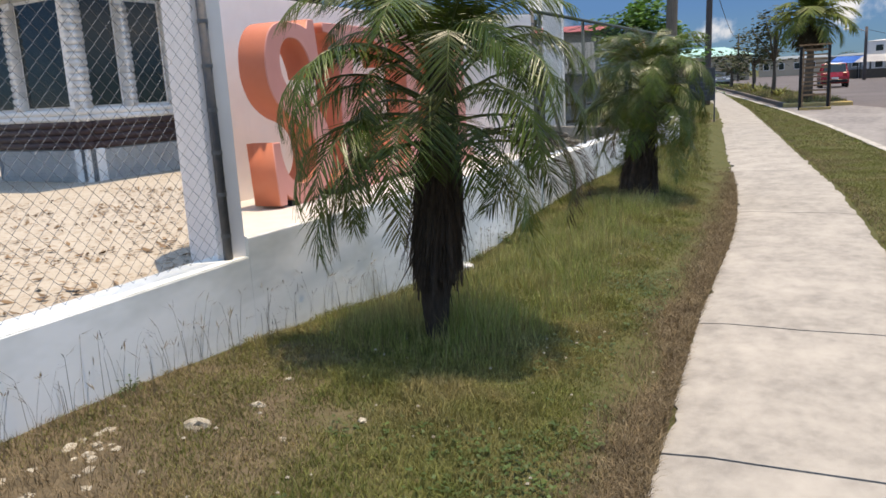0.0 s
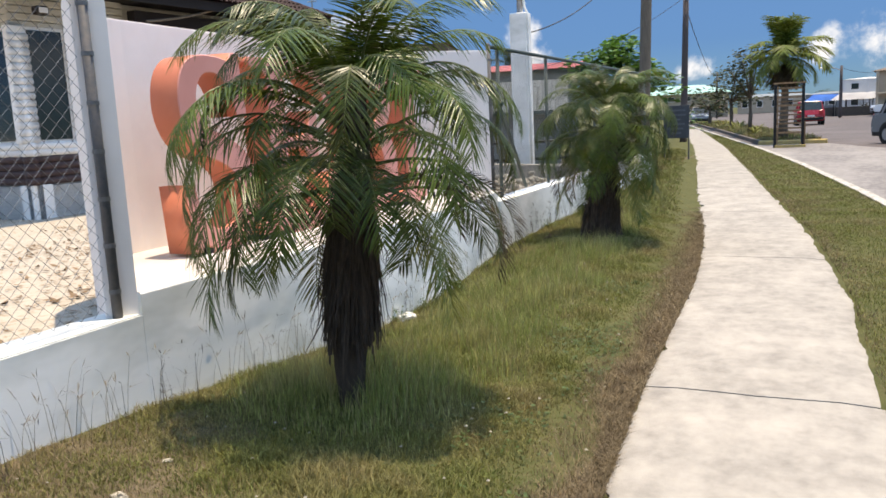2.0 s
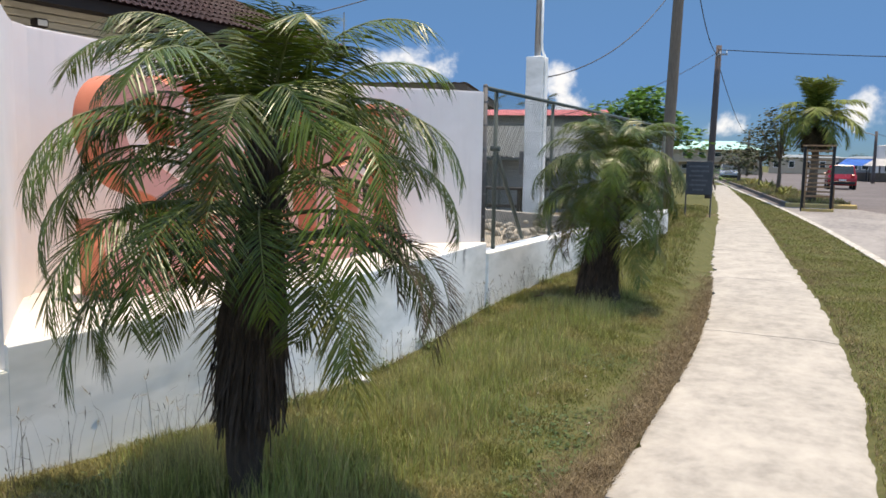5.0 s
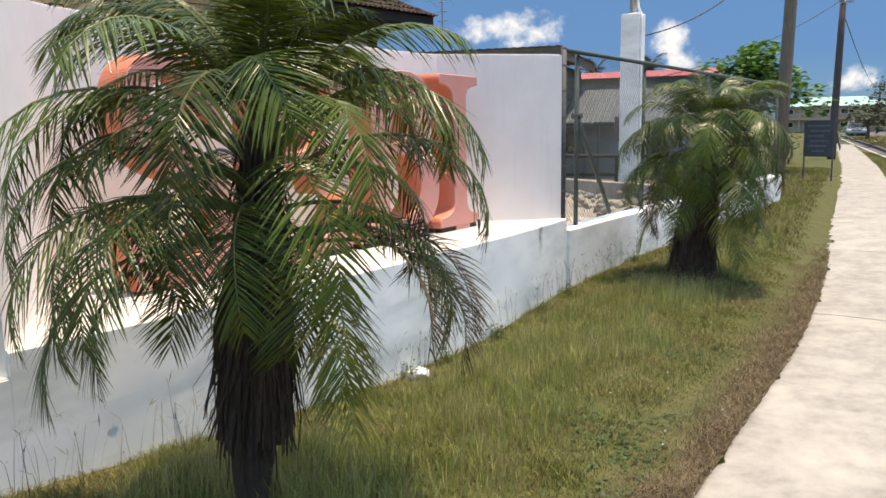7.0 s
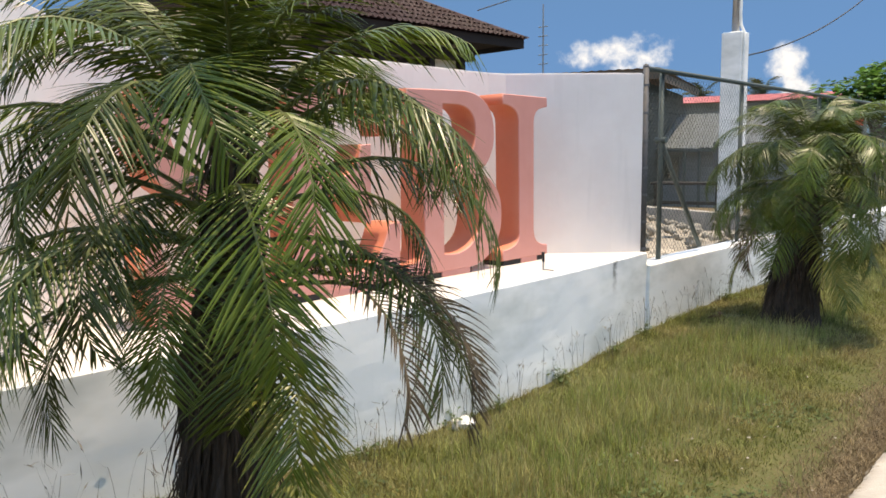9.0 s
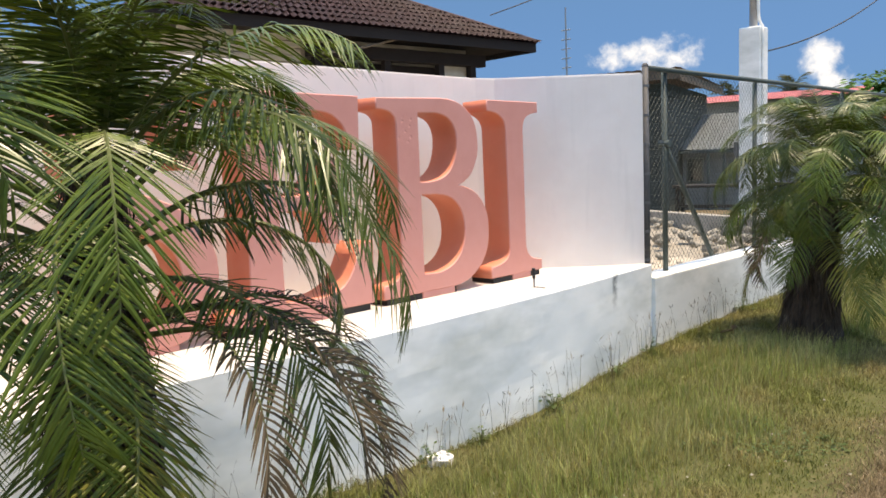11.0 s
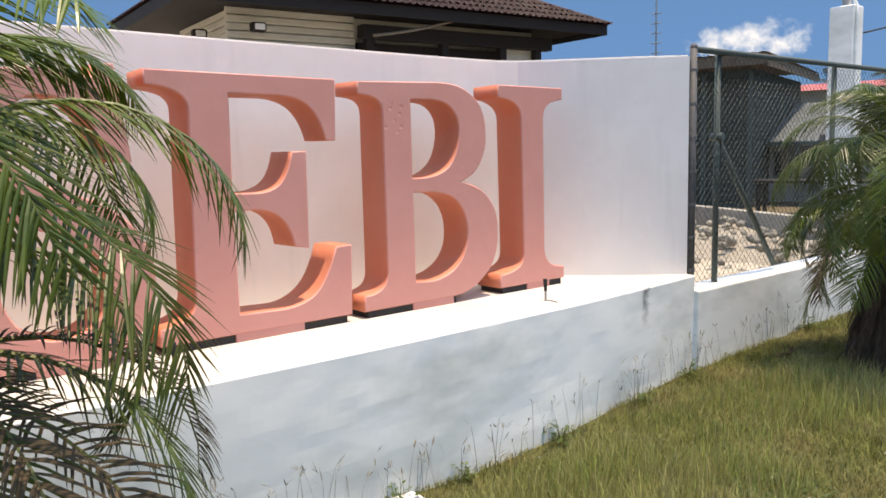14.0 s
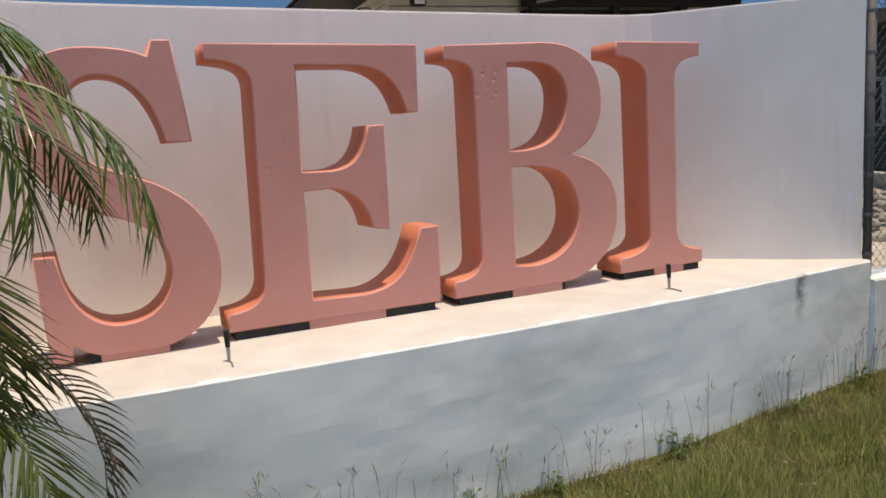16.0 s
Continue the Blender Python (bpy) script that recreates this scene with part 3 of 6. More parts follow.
def slab(y0, y1):
    """One cast bay of the footpath: crumbled long edges, slightly uneven top."""
    n = max(6, int((y1 - y0) / 0.045)) if y0 < 14 else 8
    verts, faces, cols = [], [], 7
    for k in range(n + 1):
        y = y0 + 0.008 + (y1 - y0 - 0.016) * k / n
        rag = 0.078 if y0 < 14 else 0.035
        a = walk_left(y) + rag * noise.noise((y * 1.3, 2, 0)) + 0.8 * rag * noise.noise((y * 3.7, 7, 0)) + 0.40 * rag * noise.noise((y * 10, 3, 0))
        b = walk_right(y) + 0.6 * rag * noise.noise((y * 0.9, 12, 0)) + 0.3 * rag * noise.noise((y * 3.1, 17, 0)) + 0.16 * rag * noise.noise((y * 12, 17, 0))
        row = [(a, y, -0.06)] + [(a + (b - a) * i / (cols - 1), y + 0.016 * noise.noise((i * 1.9, (y0 if k == 0 else y1) * 7, 0)) * (k in (0, n)), 0.006 * noise.noise((i, y * 0.7, 4)) - (0.012 if i in (0, cols - 1) else 0)) for i in range(cols)] + [(b, y, -0.06)]
        verts += row
    w = cols + 2
    for k in range(n):
        for i in range(w - 1):
            faces.append((k * w + i, k * w + i + 1, (k + 1) * w + i + 1, (k + 1) * w + i))
    for k, sgn in ((0, 1), (n, -1)):
        lo = len(verts)
        verts += [(x, y, -0.06) for x, y, z in verts[k * w + 1:k * w + w - 1]]
        for i in range(cols - 1):
            f = (k * w + 1 + i, lo + i, lo + i + 1, k * w + 2 + i)
            faces.append(f if sgn > 0 else f[::-1])
    return raw("slab", verts, faces, CONCRETE, pavement)


# crumbs along the broken left edge
def crumbs():
    rng = np.random.default_rng(4)
    verts, faces = [], []
    for _ in range(500):
        y = rng.uniform(0, 13)
        if noise.noise((y * 1.9, 5, 0)) < rng.uniform(-0.1, 0.6):
            continue
        x = walk_left(y) - abs(rng.normal(0, 0.07)) + 0.02
        r = rng.uniform(0.003, 0.014)
        z = -0.005 if x > walk_left(y) - 0.02 else verge_height(x, y)
        k = len(verts)
        a = rng.uniform(0, 6.28)
        for i in range(4):
            verts.append((x + r * math.cos(a + i * 1.57) * rng.uniform(0.6, 1.3), y + r * math.sin(a + i * 1.57) * rng.uniform(0.6, 1.3), z))
        verts.append((x, y, z + r * 0.8))
        faces += [(k, k + 1, k + 4), (k + 1, k + 2, k + 4), (k + 2, k + 3, k + 4), (k + 3, k, k + 4)]
    tagged(raw("concrete_crumbs", verts, faces, RUBBLE), "small crumbs of broken concrete along the footpath edge", "gravel", kind="stuff")


crumbs()

# ---- letters ----
def cubic(a, b, c, d, n):
    return [tuple(((1 - t) ** 3 * a[i] + 3 * (1 - t) ** 2 * t * b[i] + 3 * (1 - t) * t * t * c[i] + t ** 3 * d[i]) for i in (0, 1)) for t in (k / n for k in range(1, n + 1))]


def outline_of(start, *steps):
    """A closed outline: each step is a point (straight) or three points (a curve)."""
    pts = [start]
    for s in steps:
        pts += cubic(pts[-1], *s, 9) if isinstance(s[0], tuple) else [s]
    return pts


SHAPES = {
    "S": [outline_of((0.70, 1.215), (0.75, 0.82), (0.645, 0.82), ((0.61, 0.98), (0.53, 1.09), (0.39, 1.09)), ((0.28, 1.09), (0.22, 1.02), (0.22, 0.92)),
                     ((0.22, 0.80), (0.29, 0.75), (0.42, 0.705)), ((0.66, 0.64), (0.825, 0.52), (0.825, 0.31)), ((0.825, 0.12), (0.70, 0.0), (0.52, -0.015)),
                     (0.30, -0.015), ((0.23, 0.0), (0.19, 0.02), (0.16, 0.055)), (0.15, -0.02), (0.075, -0.02), (0.045, 0.395), (0.125, 0.395),
                     ((0.15, 0.20), (0.24, 0.095), (0.38, 0.095)), ((0.53, 0.095), (0.615, 0.19), (0.615, 0.30)), ((0.615, 0.43), (0.53, 0.50), (0.37, 0.545)),
                     ((0.15, 0.61), (0.05, 0.73), (0.05, 0.905)), ((0.05, 1.09), (0.15, 1.19), (0.33, 1.19)), ((0.43, 1.19), (0.52, 1.18), (0.60, 1.15)), (0.625, 1.215))],
    "E": [outline_of((0.0, 0.0), (0.97, 0.0), (0.98, 0.355), (0.895, 0.355), ((0.84, 0.17), (0.76, 0.075), (0.60, 0.075)), (0.36, 0.08), (0.355, 0.575), (0.47, 0.58),
                     ((0.58, 0.575), (0.65, 0.51), (0.67, 0.385)), (0.735, 0.375), (0.745, 0.84), (0.675, 0.84), ((0.65, 0.71), (0.60, 0.655), (0.49, 0.65)), (0.355, 0.65),
                     (0.36, 1.115), (0.62, 1.115), ((0.76, 1.11), (0.83, 1.04), (0.865, 0.90)), (0.91, 0.90), (0.92, 1.19), (0.0, 1.20), (0.0, 1.145),
                     ((0.12, 1.135), (0.18, 1.11), (0.18, 1.03)), (0.165, 0.20), ((0.165, 0.11), (0.10, 0.075), (0.0, 0.068)))],
    "B": [outline_of((0.0, 0.0), (0.60, 0.0), ((0.82, 0.02), (0.945, 0.15), (0.945, 0.345)), ((0.945, 0.52), (0.84, 0.63), (0.64, 0.65)), ((0.79, 0.68), (0.86, 0.79), (0.86, 0.92)),
                     ((0.86, 1.10), (0.74, 1.20), (0.53, 1.20)), (0.0, 1.19), (0.0, 1.135), ((0.10, 1.13), (0.15, 1.11), (0.15, 1.03)), (0.15, 0.19), ((0.15, 0.10), (0.09, 0.075), (0.0, 0.07))),
          outline_of((0.325, 1.115), (0.47, 1.115), ((0.60, 1.11), (0.665, 1.05), (0.665, 0.95)), ((0.665, 0.78), (0.58, 0.69), (0.42, 0.68)), (0.325, 0.68)),
          outline_of((0.325, 0.61), (0.46, 0.61), ((0.62, 0.60), (0.715, 0.51), (0.715, 0.36)), ((0.715, 0.21), (0.62, 0.115), (0.45, 0.10)), (0.325, 0.105))],
    "I": [outline_of((0.0, 0.0), (0.545, 0.0), (0.545, 0.065), ((0.43, 0.075), (0.375, 0.11), (0.37, 0.20)), (0.365, 1.0), ((0.365, 1.10), (0.43, 1.13), (0.535, 1.14)), (0.535, 1.20),
                     (0.0, 1.20), (0.0, 1.14), ((0.11, 1.13), (0.18, 1.10), (0.185, 1.01)), (0.20, 0.19), ((0.20, 0.11), (0.12, 0.075), (0.0, 0.07)))],
}
SHAPES = {sign: [[(u, v * 0.982) for u, v in line] for line in lines] for sign, lines in SHAPES.items()}
SHAPES["S"] = [[(0.825 - (0.825 - u) * 0.87, v) for u, v in line] for line in SHAPES["S"]]
FEET = {"S": [(0.34, 0.60)], "E": [(0.34, 0.70)], "B": [(0.31, 0.60)], "I": [(0.22, 0.42)]}
PLACES = {"S": (4.42, LETTER_X + 0.01), "E": (5.265, LETTER_X), "B": (6.325, LETTER_X), "I": (7.295, LETTER_X)}


def build_letter(sign):
    y, x = PLACES[sign]
    top = holder("letter_%s" % sign.lower(), (x, y, LETTER_Z), "large coral-painted letter %s with slab serifs standing on the ledge" % sign, "letter", group="letters of the sign")
    data = bpy.data.curves.new("outline", "CURVE")
    data.dimensions, data.fill_mode = "2D", "BOTH"
    data.extrude, data.bevel_depth, data.bevel_resolution = LETTER_DEEP / 2 - 0.006, 0.006, 0
    for line in SHAPES[sign]:
        sp = data.splines.new("POLY")
        sp.points.add(len(line) - 1)
        for p, (u, v) in zip(sp.points, line):
            p.co = (u, v, 0, 1)
        sp.use_cyclic_u = True
    tmp = new("outline", data)
    me = bpy.data.meshes.new_from_object(tmp.evaluated_get(bpy.context.evaluated_depsgraph_get()))
    bpy.data.objects.remove(tmp)
    bpy.data.curves.remove(data)
    # stand the outline up: its u runs along the wall, its front faces the path
    me.transform(Matrix(((0, 0, 1, -LETTER_DEEP / 2), (1, 0, 0, 0), (0, 1, 0, 0), (0, 0, 0, 1))))
    for v in me.vertices:
        w = Vector((x, y, LETTER_Z)) + v.co
        v.co += Vector((0.0, 0.005 * noise.noise(w * 7 + Vector((5, 0, 0))), 0.005 * noise.noise(w * 7 + Vector((0, 5, 0)))))
    me.materials.clear()
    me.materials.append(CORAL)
    me.materials.append(CORAL_BOUNCE)
    # side faces carry the painted bounce light, front and back the plain coral
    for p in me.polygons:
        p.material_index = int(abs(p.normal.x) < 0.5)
    me.name = "face"
    body = new("body", me)
    body.parent = top
    for a, b in FEET[sign]:
        part("foot_block", boxed((-LETTER_DEEP + 0.004, a, LEDGE_Z - LETTER_Z), (-0.004, b, 0.02), 0.004), CORAL, top)
    # black slab fills the gap over the ledge to darken it like shade
    ends = {"S": (0.30, 0.58), "E": (0.02, 0.95), "B": (0.02, 0.62), "I": (0.02, 0.53)}[sign]
    part("base_pad", boxed((-LETTER_DEEP + 0.012, ends[0], LEDGE_Z - LETTER_Z), (-0.012, ends[1], -0.004)), GAP_SHADE, top, "black slab for the shade under the letter")
    return top


for sign in "SEBI":
    build_letter(sign)


def ledge_light(x, y):
    """A small black stake light with a pale streak added on the ledge."""
    t = holder("ledge_light", (x, y, LEDGE_Z), "small black stake light standing on the white ledge", "light", group="stake lights on the ledge")
    bm = tube(bmesh.new(), (0, 0, 0), (0, 0, 0.06), 0.0065, 0.008)
    part("stake", bm, STEEL, t, "pale translucent stake")
    bm = tube(bmesh.new(), (0.0, 0, 0.055), (-0.003, 0.0, 0.125), 0.010, 0.013)
    bmesh.ops.bevel(bm, geom=bm.edges[:], offset=0.003, segments=1, affect="EDGES")
    part("head", bm, BLACK, t)
    # added grey tube that stands for the pale streak before the stake
    bm = swept(bmesh.new(), [(0.0, 0, 0.004), (0.04, 0.004, 0.004), (0.09, -0.003, 0.004)], [0.0035] * 3, 6)
    part("conduit", bm, STEEL, t, "thin grey tube for a pale streak")


ledge_light(-0.15, 5.20)
ledge_light(-0.13, 7.33)

# ---- feathery palms ----
def frond_curve(start, droop, length, n=24):
    """Stalk line in the x-z plane: starts at an elevation and bends down along its length."""
    pts, p = [], Vector((0, 0, 0))
    for k in range(n + 1):
        s = k / n
        pts.append(p.copy())
        a = radians(start - droop * s ** 1.5)
        p = p + Vector((math.cos(a), 0, math.sin(a))) * (length / n)
    return pts


def frond_mesh(start, droop, length, seed, leaf_mat, leaf_long=0.185, pairs=50, limp=0.0, leaf_wide=0.0044, bare=0.13, lift_mean=0.24):
    """One pinnate leaf: a tapering stalk with two rows of folded, drooping leaflets."""
    rng = np.random.default_rng(seed)
    line = frond_curve(start, droop, length)
    bend = rng.normal(0, 0.05)
    line = [Vector((p.x, bend * (p.length / length) ** 2 * length, p.z)) for p in line]
    verts, faces, mats = [], [], []
    n = len(line) - 1

    def at(s):
        k = min(n - 1, int(s * n))
        f = s * n - k
        return line[k].lerp(line[k + 1], f), (line[k + 1] - line[k]).normalized()

    for k in range(0, n + 1, 2):
        p, d = at(k / n * 0.999)
        up = d.cross(Vector((0, 1, 0))).normalized() * -1
        r = 0.0085 * (1 - 0.85 * k / n)
        b = len(verts)
        verts += [p + Vector((0, r, 0)), p + up * r * 1.2, p - Vector((0, r, 0)), p - up * r]
        if k:
            for i in range(4):
                faces.append((b - 4 + i, b - 4 + (i + 1) % 4, b + (i + 1) % 4, b + i))
                mats.append(1)
    steps = ((0.0, 0.6), (0.22, 1.0), (0.5, 0.92), (0.78, 0.62), (1.0, 0.05))
    for k in range(pairs):
        s = bare + (1 - bare) * (k + 0.5) / pairs
        p, d = at(min(s, 0.998))
        up = -d.cross(Vector((0, 1, 0))).normalized()
        g = (s - bare) / (1 - bare)
        reach = leaf_long * (0.45 + 0.80 * math.sin(math.pi * min(1, 0.10 + 0.80 * g)) ** 0.8) * (1 - 0.30 * max(0, g - 0.75) / 0.25)
        for side in (-1, 1):
            if rng.random() < 0.03:
                continue
            q = p + d * rng.uniform(-0.006, 0.006)
            ang = radians(76 - 40 * g + rng.normal(0, 4))
            lift = rng.normal(lift_mean, 0.10) - limp
            out = (Vector((0, side, 0)) * math.sin(ang) + d * math.cos(ang) + up * lift).normalized()
            ln = reach * rng.uniform(0.85, 1.1)
            wide = leaf_wide * rng.uniform(0.8, 1.2)
            mid = out.cross(up).normalized() * wide
            b = len(verts)
            sag = Vector((0, 0, -1)) * ln * (0.13 + 0.30 * limp + rng.uniform(0, 0.16))
            for t, w in steps:
                c = q + out * ln * t + sag * t * t
                keel = -up * wide * 0.5 * w
                verts += [c - mid * w, c + keel, c + mid * w]
            for t in range(len(steps) - 1):
                a = b + 3 * t
                faces += [(a, a + 1, a + 4, a + 3), (a + 1, a + 2, a + 5, a + 4)]
                mats += [0, 0]
    me = bpy.data.meshes.new("frond")
    me.from_pydata([tuple(v) for v in verts], [], faces)
    me.materials.append(leaf_mat)
    me.materials.append(RACHIS)
    me.polygons.foreach_set("material_index", mats)
    return me


# from the upright spears to the oldest hanging leaves: start, droop, length, drop below the heart
FROND_TABLE = [(76, 62, 0.62, 0.0), (66, 92, 0.84, 0.02), (58, 126, 0.96, 0.08), (45, 142, 1.0, 0.15), (31, 140, 0.98, 0.23), (17, 126, 0.95, 0.32), (2, 104, 0.88, 0.41), (-18, 76, 0.82, 0.50)]
FROND_KINDS = {}
for k, (start, droop, length, drop) in enumerate(FROND_TABLE):
    FROND_KINDS[k] = [frond_mesh(start + d, droop * (1 + 0.10 * s), length * (1 - 0.05 * s), 20 * k + s, LEAF if k < 6 else (LEAF, LEAF_DULL, LEAF)[s], 0.172, 58, limp=0.30 * max(0, k - 4) / 3, leaf_wide=0.0039, bare=0.20 if k else 0.1, lift_mean=0.24 if k > 1 else 0.32) for s, d in enumerate((0, 7, -7))]
DEAD_FRONDS = [frond_mesh(30 - 9 * s, 128, 1.02, 300 + s, LEAF_OLD, 0.12, 40, 0.8, 0.0045, 0.3) for s in range(3)]
OLD_FRONDS = [frond_mesh(-18 - 12 * s, 66, 0.80, 320 + s, LEAF_YELLOW, 0.17, 42, 0.35) for s in range(2)]


def fibre_skirt(profile, seed, count, hang, foot, lean):
    """A dark trunk wrapped in hanging leaf bases: a lathed core with ragged strips over it."""
    rng = np.random.default_rng(seed)
    bm = bmesh.new()
    sides, rings = 20, []
    zs, rs = [p[0] for p in profile], [p[1] for p in profile]
    for z in np.linspace(zs[0], zs[-1], 34):
        r0 = float(np.interp(z, zs, rs))
        ring = []
        for i in range(sides):
            a = 2 * math.pi * i / sides
            r = r0 * (1 + 0.34 * noise.noise((math.cos(a) * 2.4, math.sin(a) * 2.4, z * 2.6 + seed)) + 0.12 * noise.noise((math.cos(a) * 8, math.sin(a) * 8, z * 4 + seed)))
            ring.append(bm.verts.new((r * math.cos(a), r * math.sin(a), z)))
        rings.append(ring)
    for k in range(len(rings) - 1):
        for i in range(sides):
            bm.faces.new((rings[k][i], rings[k][(i + 1) % sides], rings[k + 1][(i + 1) % sides], rings[k + 1][i]))
    bm.faces.new(rings[-1])
    for _ in range(count):
        z0 = rng.uniform(foot + 0.1, zs[-1])
        ln = rng.uniform(0.14, 0.50)
        a = rng.uniform(0, 2 * math.pi)
        wide = rng.uniform(0.004, 0.015)
        flare = rng.uniform(0, 1) ** 3 * 0.10
        last = None
        for t in (0, 0.35, 0.7, 1.0):
            z = z0 - ln * t
            if z < foot * rng.uniform(0.6, 1.2):
                break
            r = np.interp(z0 - ln * t * (1 - hang), zs, rs) + 0.008 + (0.016 + flare) * t * rng.uniform(0.3, 1.3)
            a += rng.normal(0, 0.05)
            w = wide * (1 - 0.8 * t)
            c = Vector((r * math.cos(a), r * math.sin(a), z))
            tang = Vector((-math.sin(a), math.cos(a), 0)) * w
            rim = Vector((math.cos(a), math.sin(a), 0)) * w * 0.5
            trio = [bm.verts.new(c - tang), bm.verts.new(c + rim), bm.verts.new(c + tang)]
            if last:
                bm.faces.new((last[0], last[1], trio[1], trio[0]))
                bm.faces.new((last[1], last[2], trio[2], trio[1]))
            last = trio
    for v in bm.verts:
        d = lean_at(lean, v.co.z)
        v.co.x += d[0]
        v.co.y += d[1]
    return bm


def lean_at(lean, z):
    """Sideways shift of a leaning stem at height z; lean is the shift at 1.5 m."""
    s = max(0.0, z - 0.2) / 1.3
    return lean[0] * s, lean[1] * s


def build_palm(at, heart, profile, counts, seed, label, scale=1.0, dead=(), hang=0.5, strips=420, foot=0.1, old=(), lean=(0, 0), spread=1.0, chosen=()):
    palm = holder("pygmy_date_palm", at, label, "palm tree", group="palms on the verge")
    part("trunk", fibre_skirt(profile, seed, strips, hang, foot, lean), TRUNK, palm, "dark trunk wrapped in hanging dead leaf bases")
    rng = np.random.default_rng(seed)
    turn = rng.uniform(0, 360)

    def hang_leaf(name, me, z, way, size, out):
        ob = new(name, me)
        ob.parent = palm
        dx, dy = lean_at(lean, z)
        ob.matrix_basis = pose(dx, dy, z, 0, 0, way) @ Matrix.Translation((out, 0, 0)) @ pose(0, 0, 0, rng.normal(0, 9), rng.normal(0, 5), 0) @ Matrix.Scale(size, 4)
        return ob

    for k, count in enumerate(counts):
        for i in range(count):
            turn += 137.5 + rng.normal(0, 9)
            z = heart - FROND_TABLE[k][3] * spread + rng.uniform(-0.02, 0.02)
            hang_leaf("frond", FROND_KINDS[k][int(rng.integers(3))], z, turn, scale * rng.uniform(0.9, 1.08), 0.025 + 0.006 * k)
    for k, way, size in chosen:
        hang_leaf("frond", FROND_KINDS[k][0], heart - FROND_TABLE[k][3] * spread, way, scale * size, 0.03 + 0.006 * k)
    for i, way in enumerate(old):
        tagged(hang_leaf("yellow_frond", OLD_FRONDS[i % 2], heart - 0.44 * spread, way, scale * rng.uniform(0.9, 1.05), 0.07), "yellowing old frond")
    for i, way in enumerate(dead):
        tagged(hang_leaf("dead_frond", DEAD_FRONDS[i % 3], heart - 0.46 * spread, way, scale * rng.uniform(0.85, 1.05), 0.07), "limp dry brown frond")
    return palm


PALM_A, PALM_B = (0.935, 4.06), (0.89, 9.38)
build_palm((*PALM_A, verge_height(*PALM_A)), 1.47, [(-0.08, 0.075), (0.05, 0.060), (0.18, 0.062), (0.29, 0.070), (0.38, 0.095), (0.55, 0.112), (0.75, 0.115), (0.92, 0.100), (1.05, 0.075), (1.2, 0.06), (1.45, 0.045), (1.52, 0.02)],
           [6, 9, 9, 6, 4, 1, 0, 0], 7, "pygmy date palm with arching green fronds and a dark shaggy trunk", 0.95, (4, 20, 36, 70), 0.75, 620, 0.30, (-15, 150), (0.10, 0.03), 1.0,
           ((5, -50, 0.80), (4, -30, 1.0), (5, -105, 1.0), (6, -140, 1.0), (6, -12, 0.92), (5, 18, 1.0), (6, 165, 1.0), (4, 205, 1.05), (4, 35, 1.05), (3, 222, 1.10), (2, 200, 1.12), (3, 244, 1.10), (4, 232, 1.08), (6, 60, 1.0), (5, -80, 1.0), (5, 216, 1.12), (6, 236, 1.12), (5, 252, 1.08)))
build_palm((*PALM_B, verge_height(*PALM_B)), 1.40, [(-0.08, 0.23), (0.04, 0.21), (0.2, 0.185), (0.4, 0.17), (0.6, 0.155), (0.8, 0.13), (0.95, 0.10), (1.1, 0.07), (1.4, 0.045)],
           [5, 8, 11, 11, 11, 9, 5, 2], 19, "bushy low palm with a thick dark trunk in the long grass", 0.97, (60, 150, 250), 0.5, 520, 0.05, (10, 200, 300), (0.10, 0.02), 1.2)


# ---- grass ----
def blades(name, points, mat, label, seed, tall, wide, lean=0.5):
    """Grass as many bent blades in one mesh; points are rows of x, y, z, height factor."""
    rng = np.random.default_rng(seed)
    p = np.asarray(points, dtype=np.float64)
    n = len(p)
    h = tall * p[:, 3] * rng.uniform(0.55, 1.35, n)
    a = rng.uniform(0, 2 * np.pi, n)
    w = wide * rng.uniform(0.7, 1.3, n)
    b = rng.uniform(0.1, 1.0, n) * lean * h
    az = rng.uniform(0, 2 * np.pi, n)
    dx, dy = np.cos(az) * b, np.sin(az) * b
    tx, ty = np.cos(a) * w, np.sin(a) * w
    base = p[:, :3]
    v = np.empty((n, 5, 3))
    v[:, 0] = base + np.stack([-tx, -ty, -0.01 + 0 * h], 1)
    v[:, 1] = base + np.stack([tx, ty, -0.01 + 0 * h], 1)
    v[:, 2] = base + np.stack([-tx * 0.8 + dx * 0.3, -ty * 0.8 + dy * 0.3, h * 0.55], 1)
    v[:, 3] = base + np.stack([tx * 0.8 + dx * 0.3, ty * 0.8 + dy * 0.3, h * 0.55], 1)
    v[:, 4] = base + np.stack([dx, dy, h * 0.95], 1)
    k = np.arange(n) * 5
    quads = np.stack([k, k + 1, k + 3, k + 2], 1)
    tris = np.stack([k + 2, k + 3, k + 4], 1)
    me = bpy.data.meshes.new(name)
    me.vertices.add(5 * n)
    me.vertices.foreach_set("co", v.reshape(-1))
    me.loops.add(7 * n)
    me.polygons.add(2 * n)
    loops = np.concatenate([quads, tris], 1).reshape(-1)
    starts = np.stack([np.arange(n) * 7, np.arange(n) * 7 + 4], 1).reshape(-1)
    me.loops.foreach_set("vertex_index", loops.astype(np.int32))
    me.polygons.foreach_set("loop_start", starts.astype(np.int32))
    me.update(calc_edges=True)
    me.materials.append(mat)
    return tagged(new(name, me), label, "grass", kind="stuff")


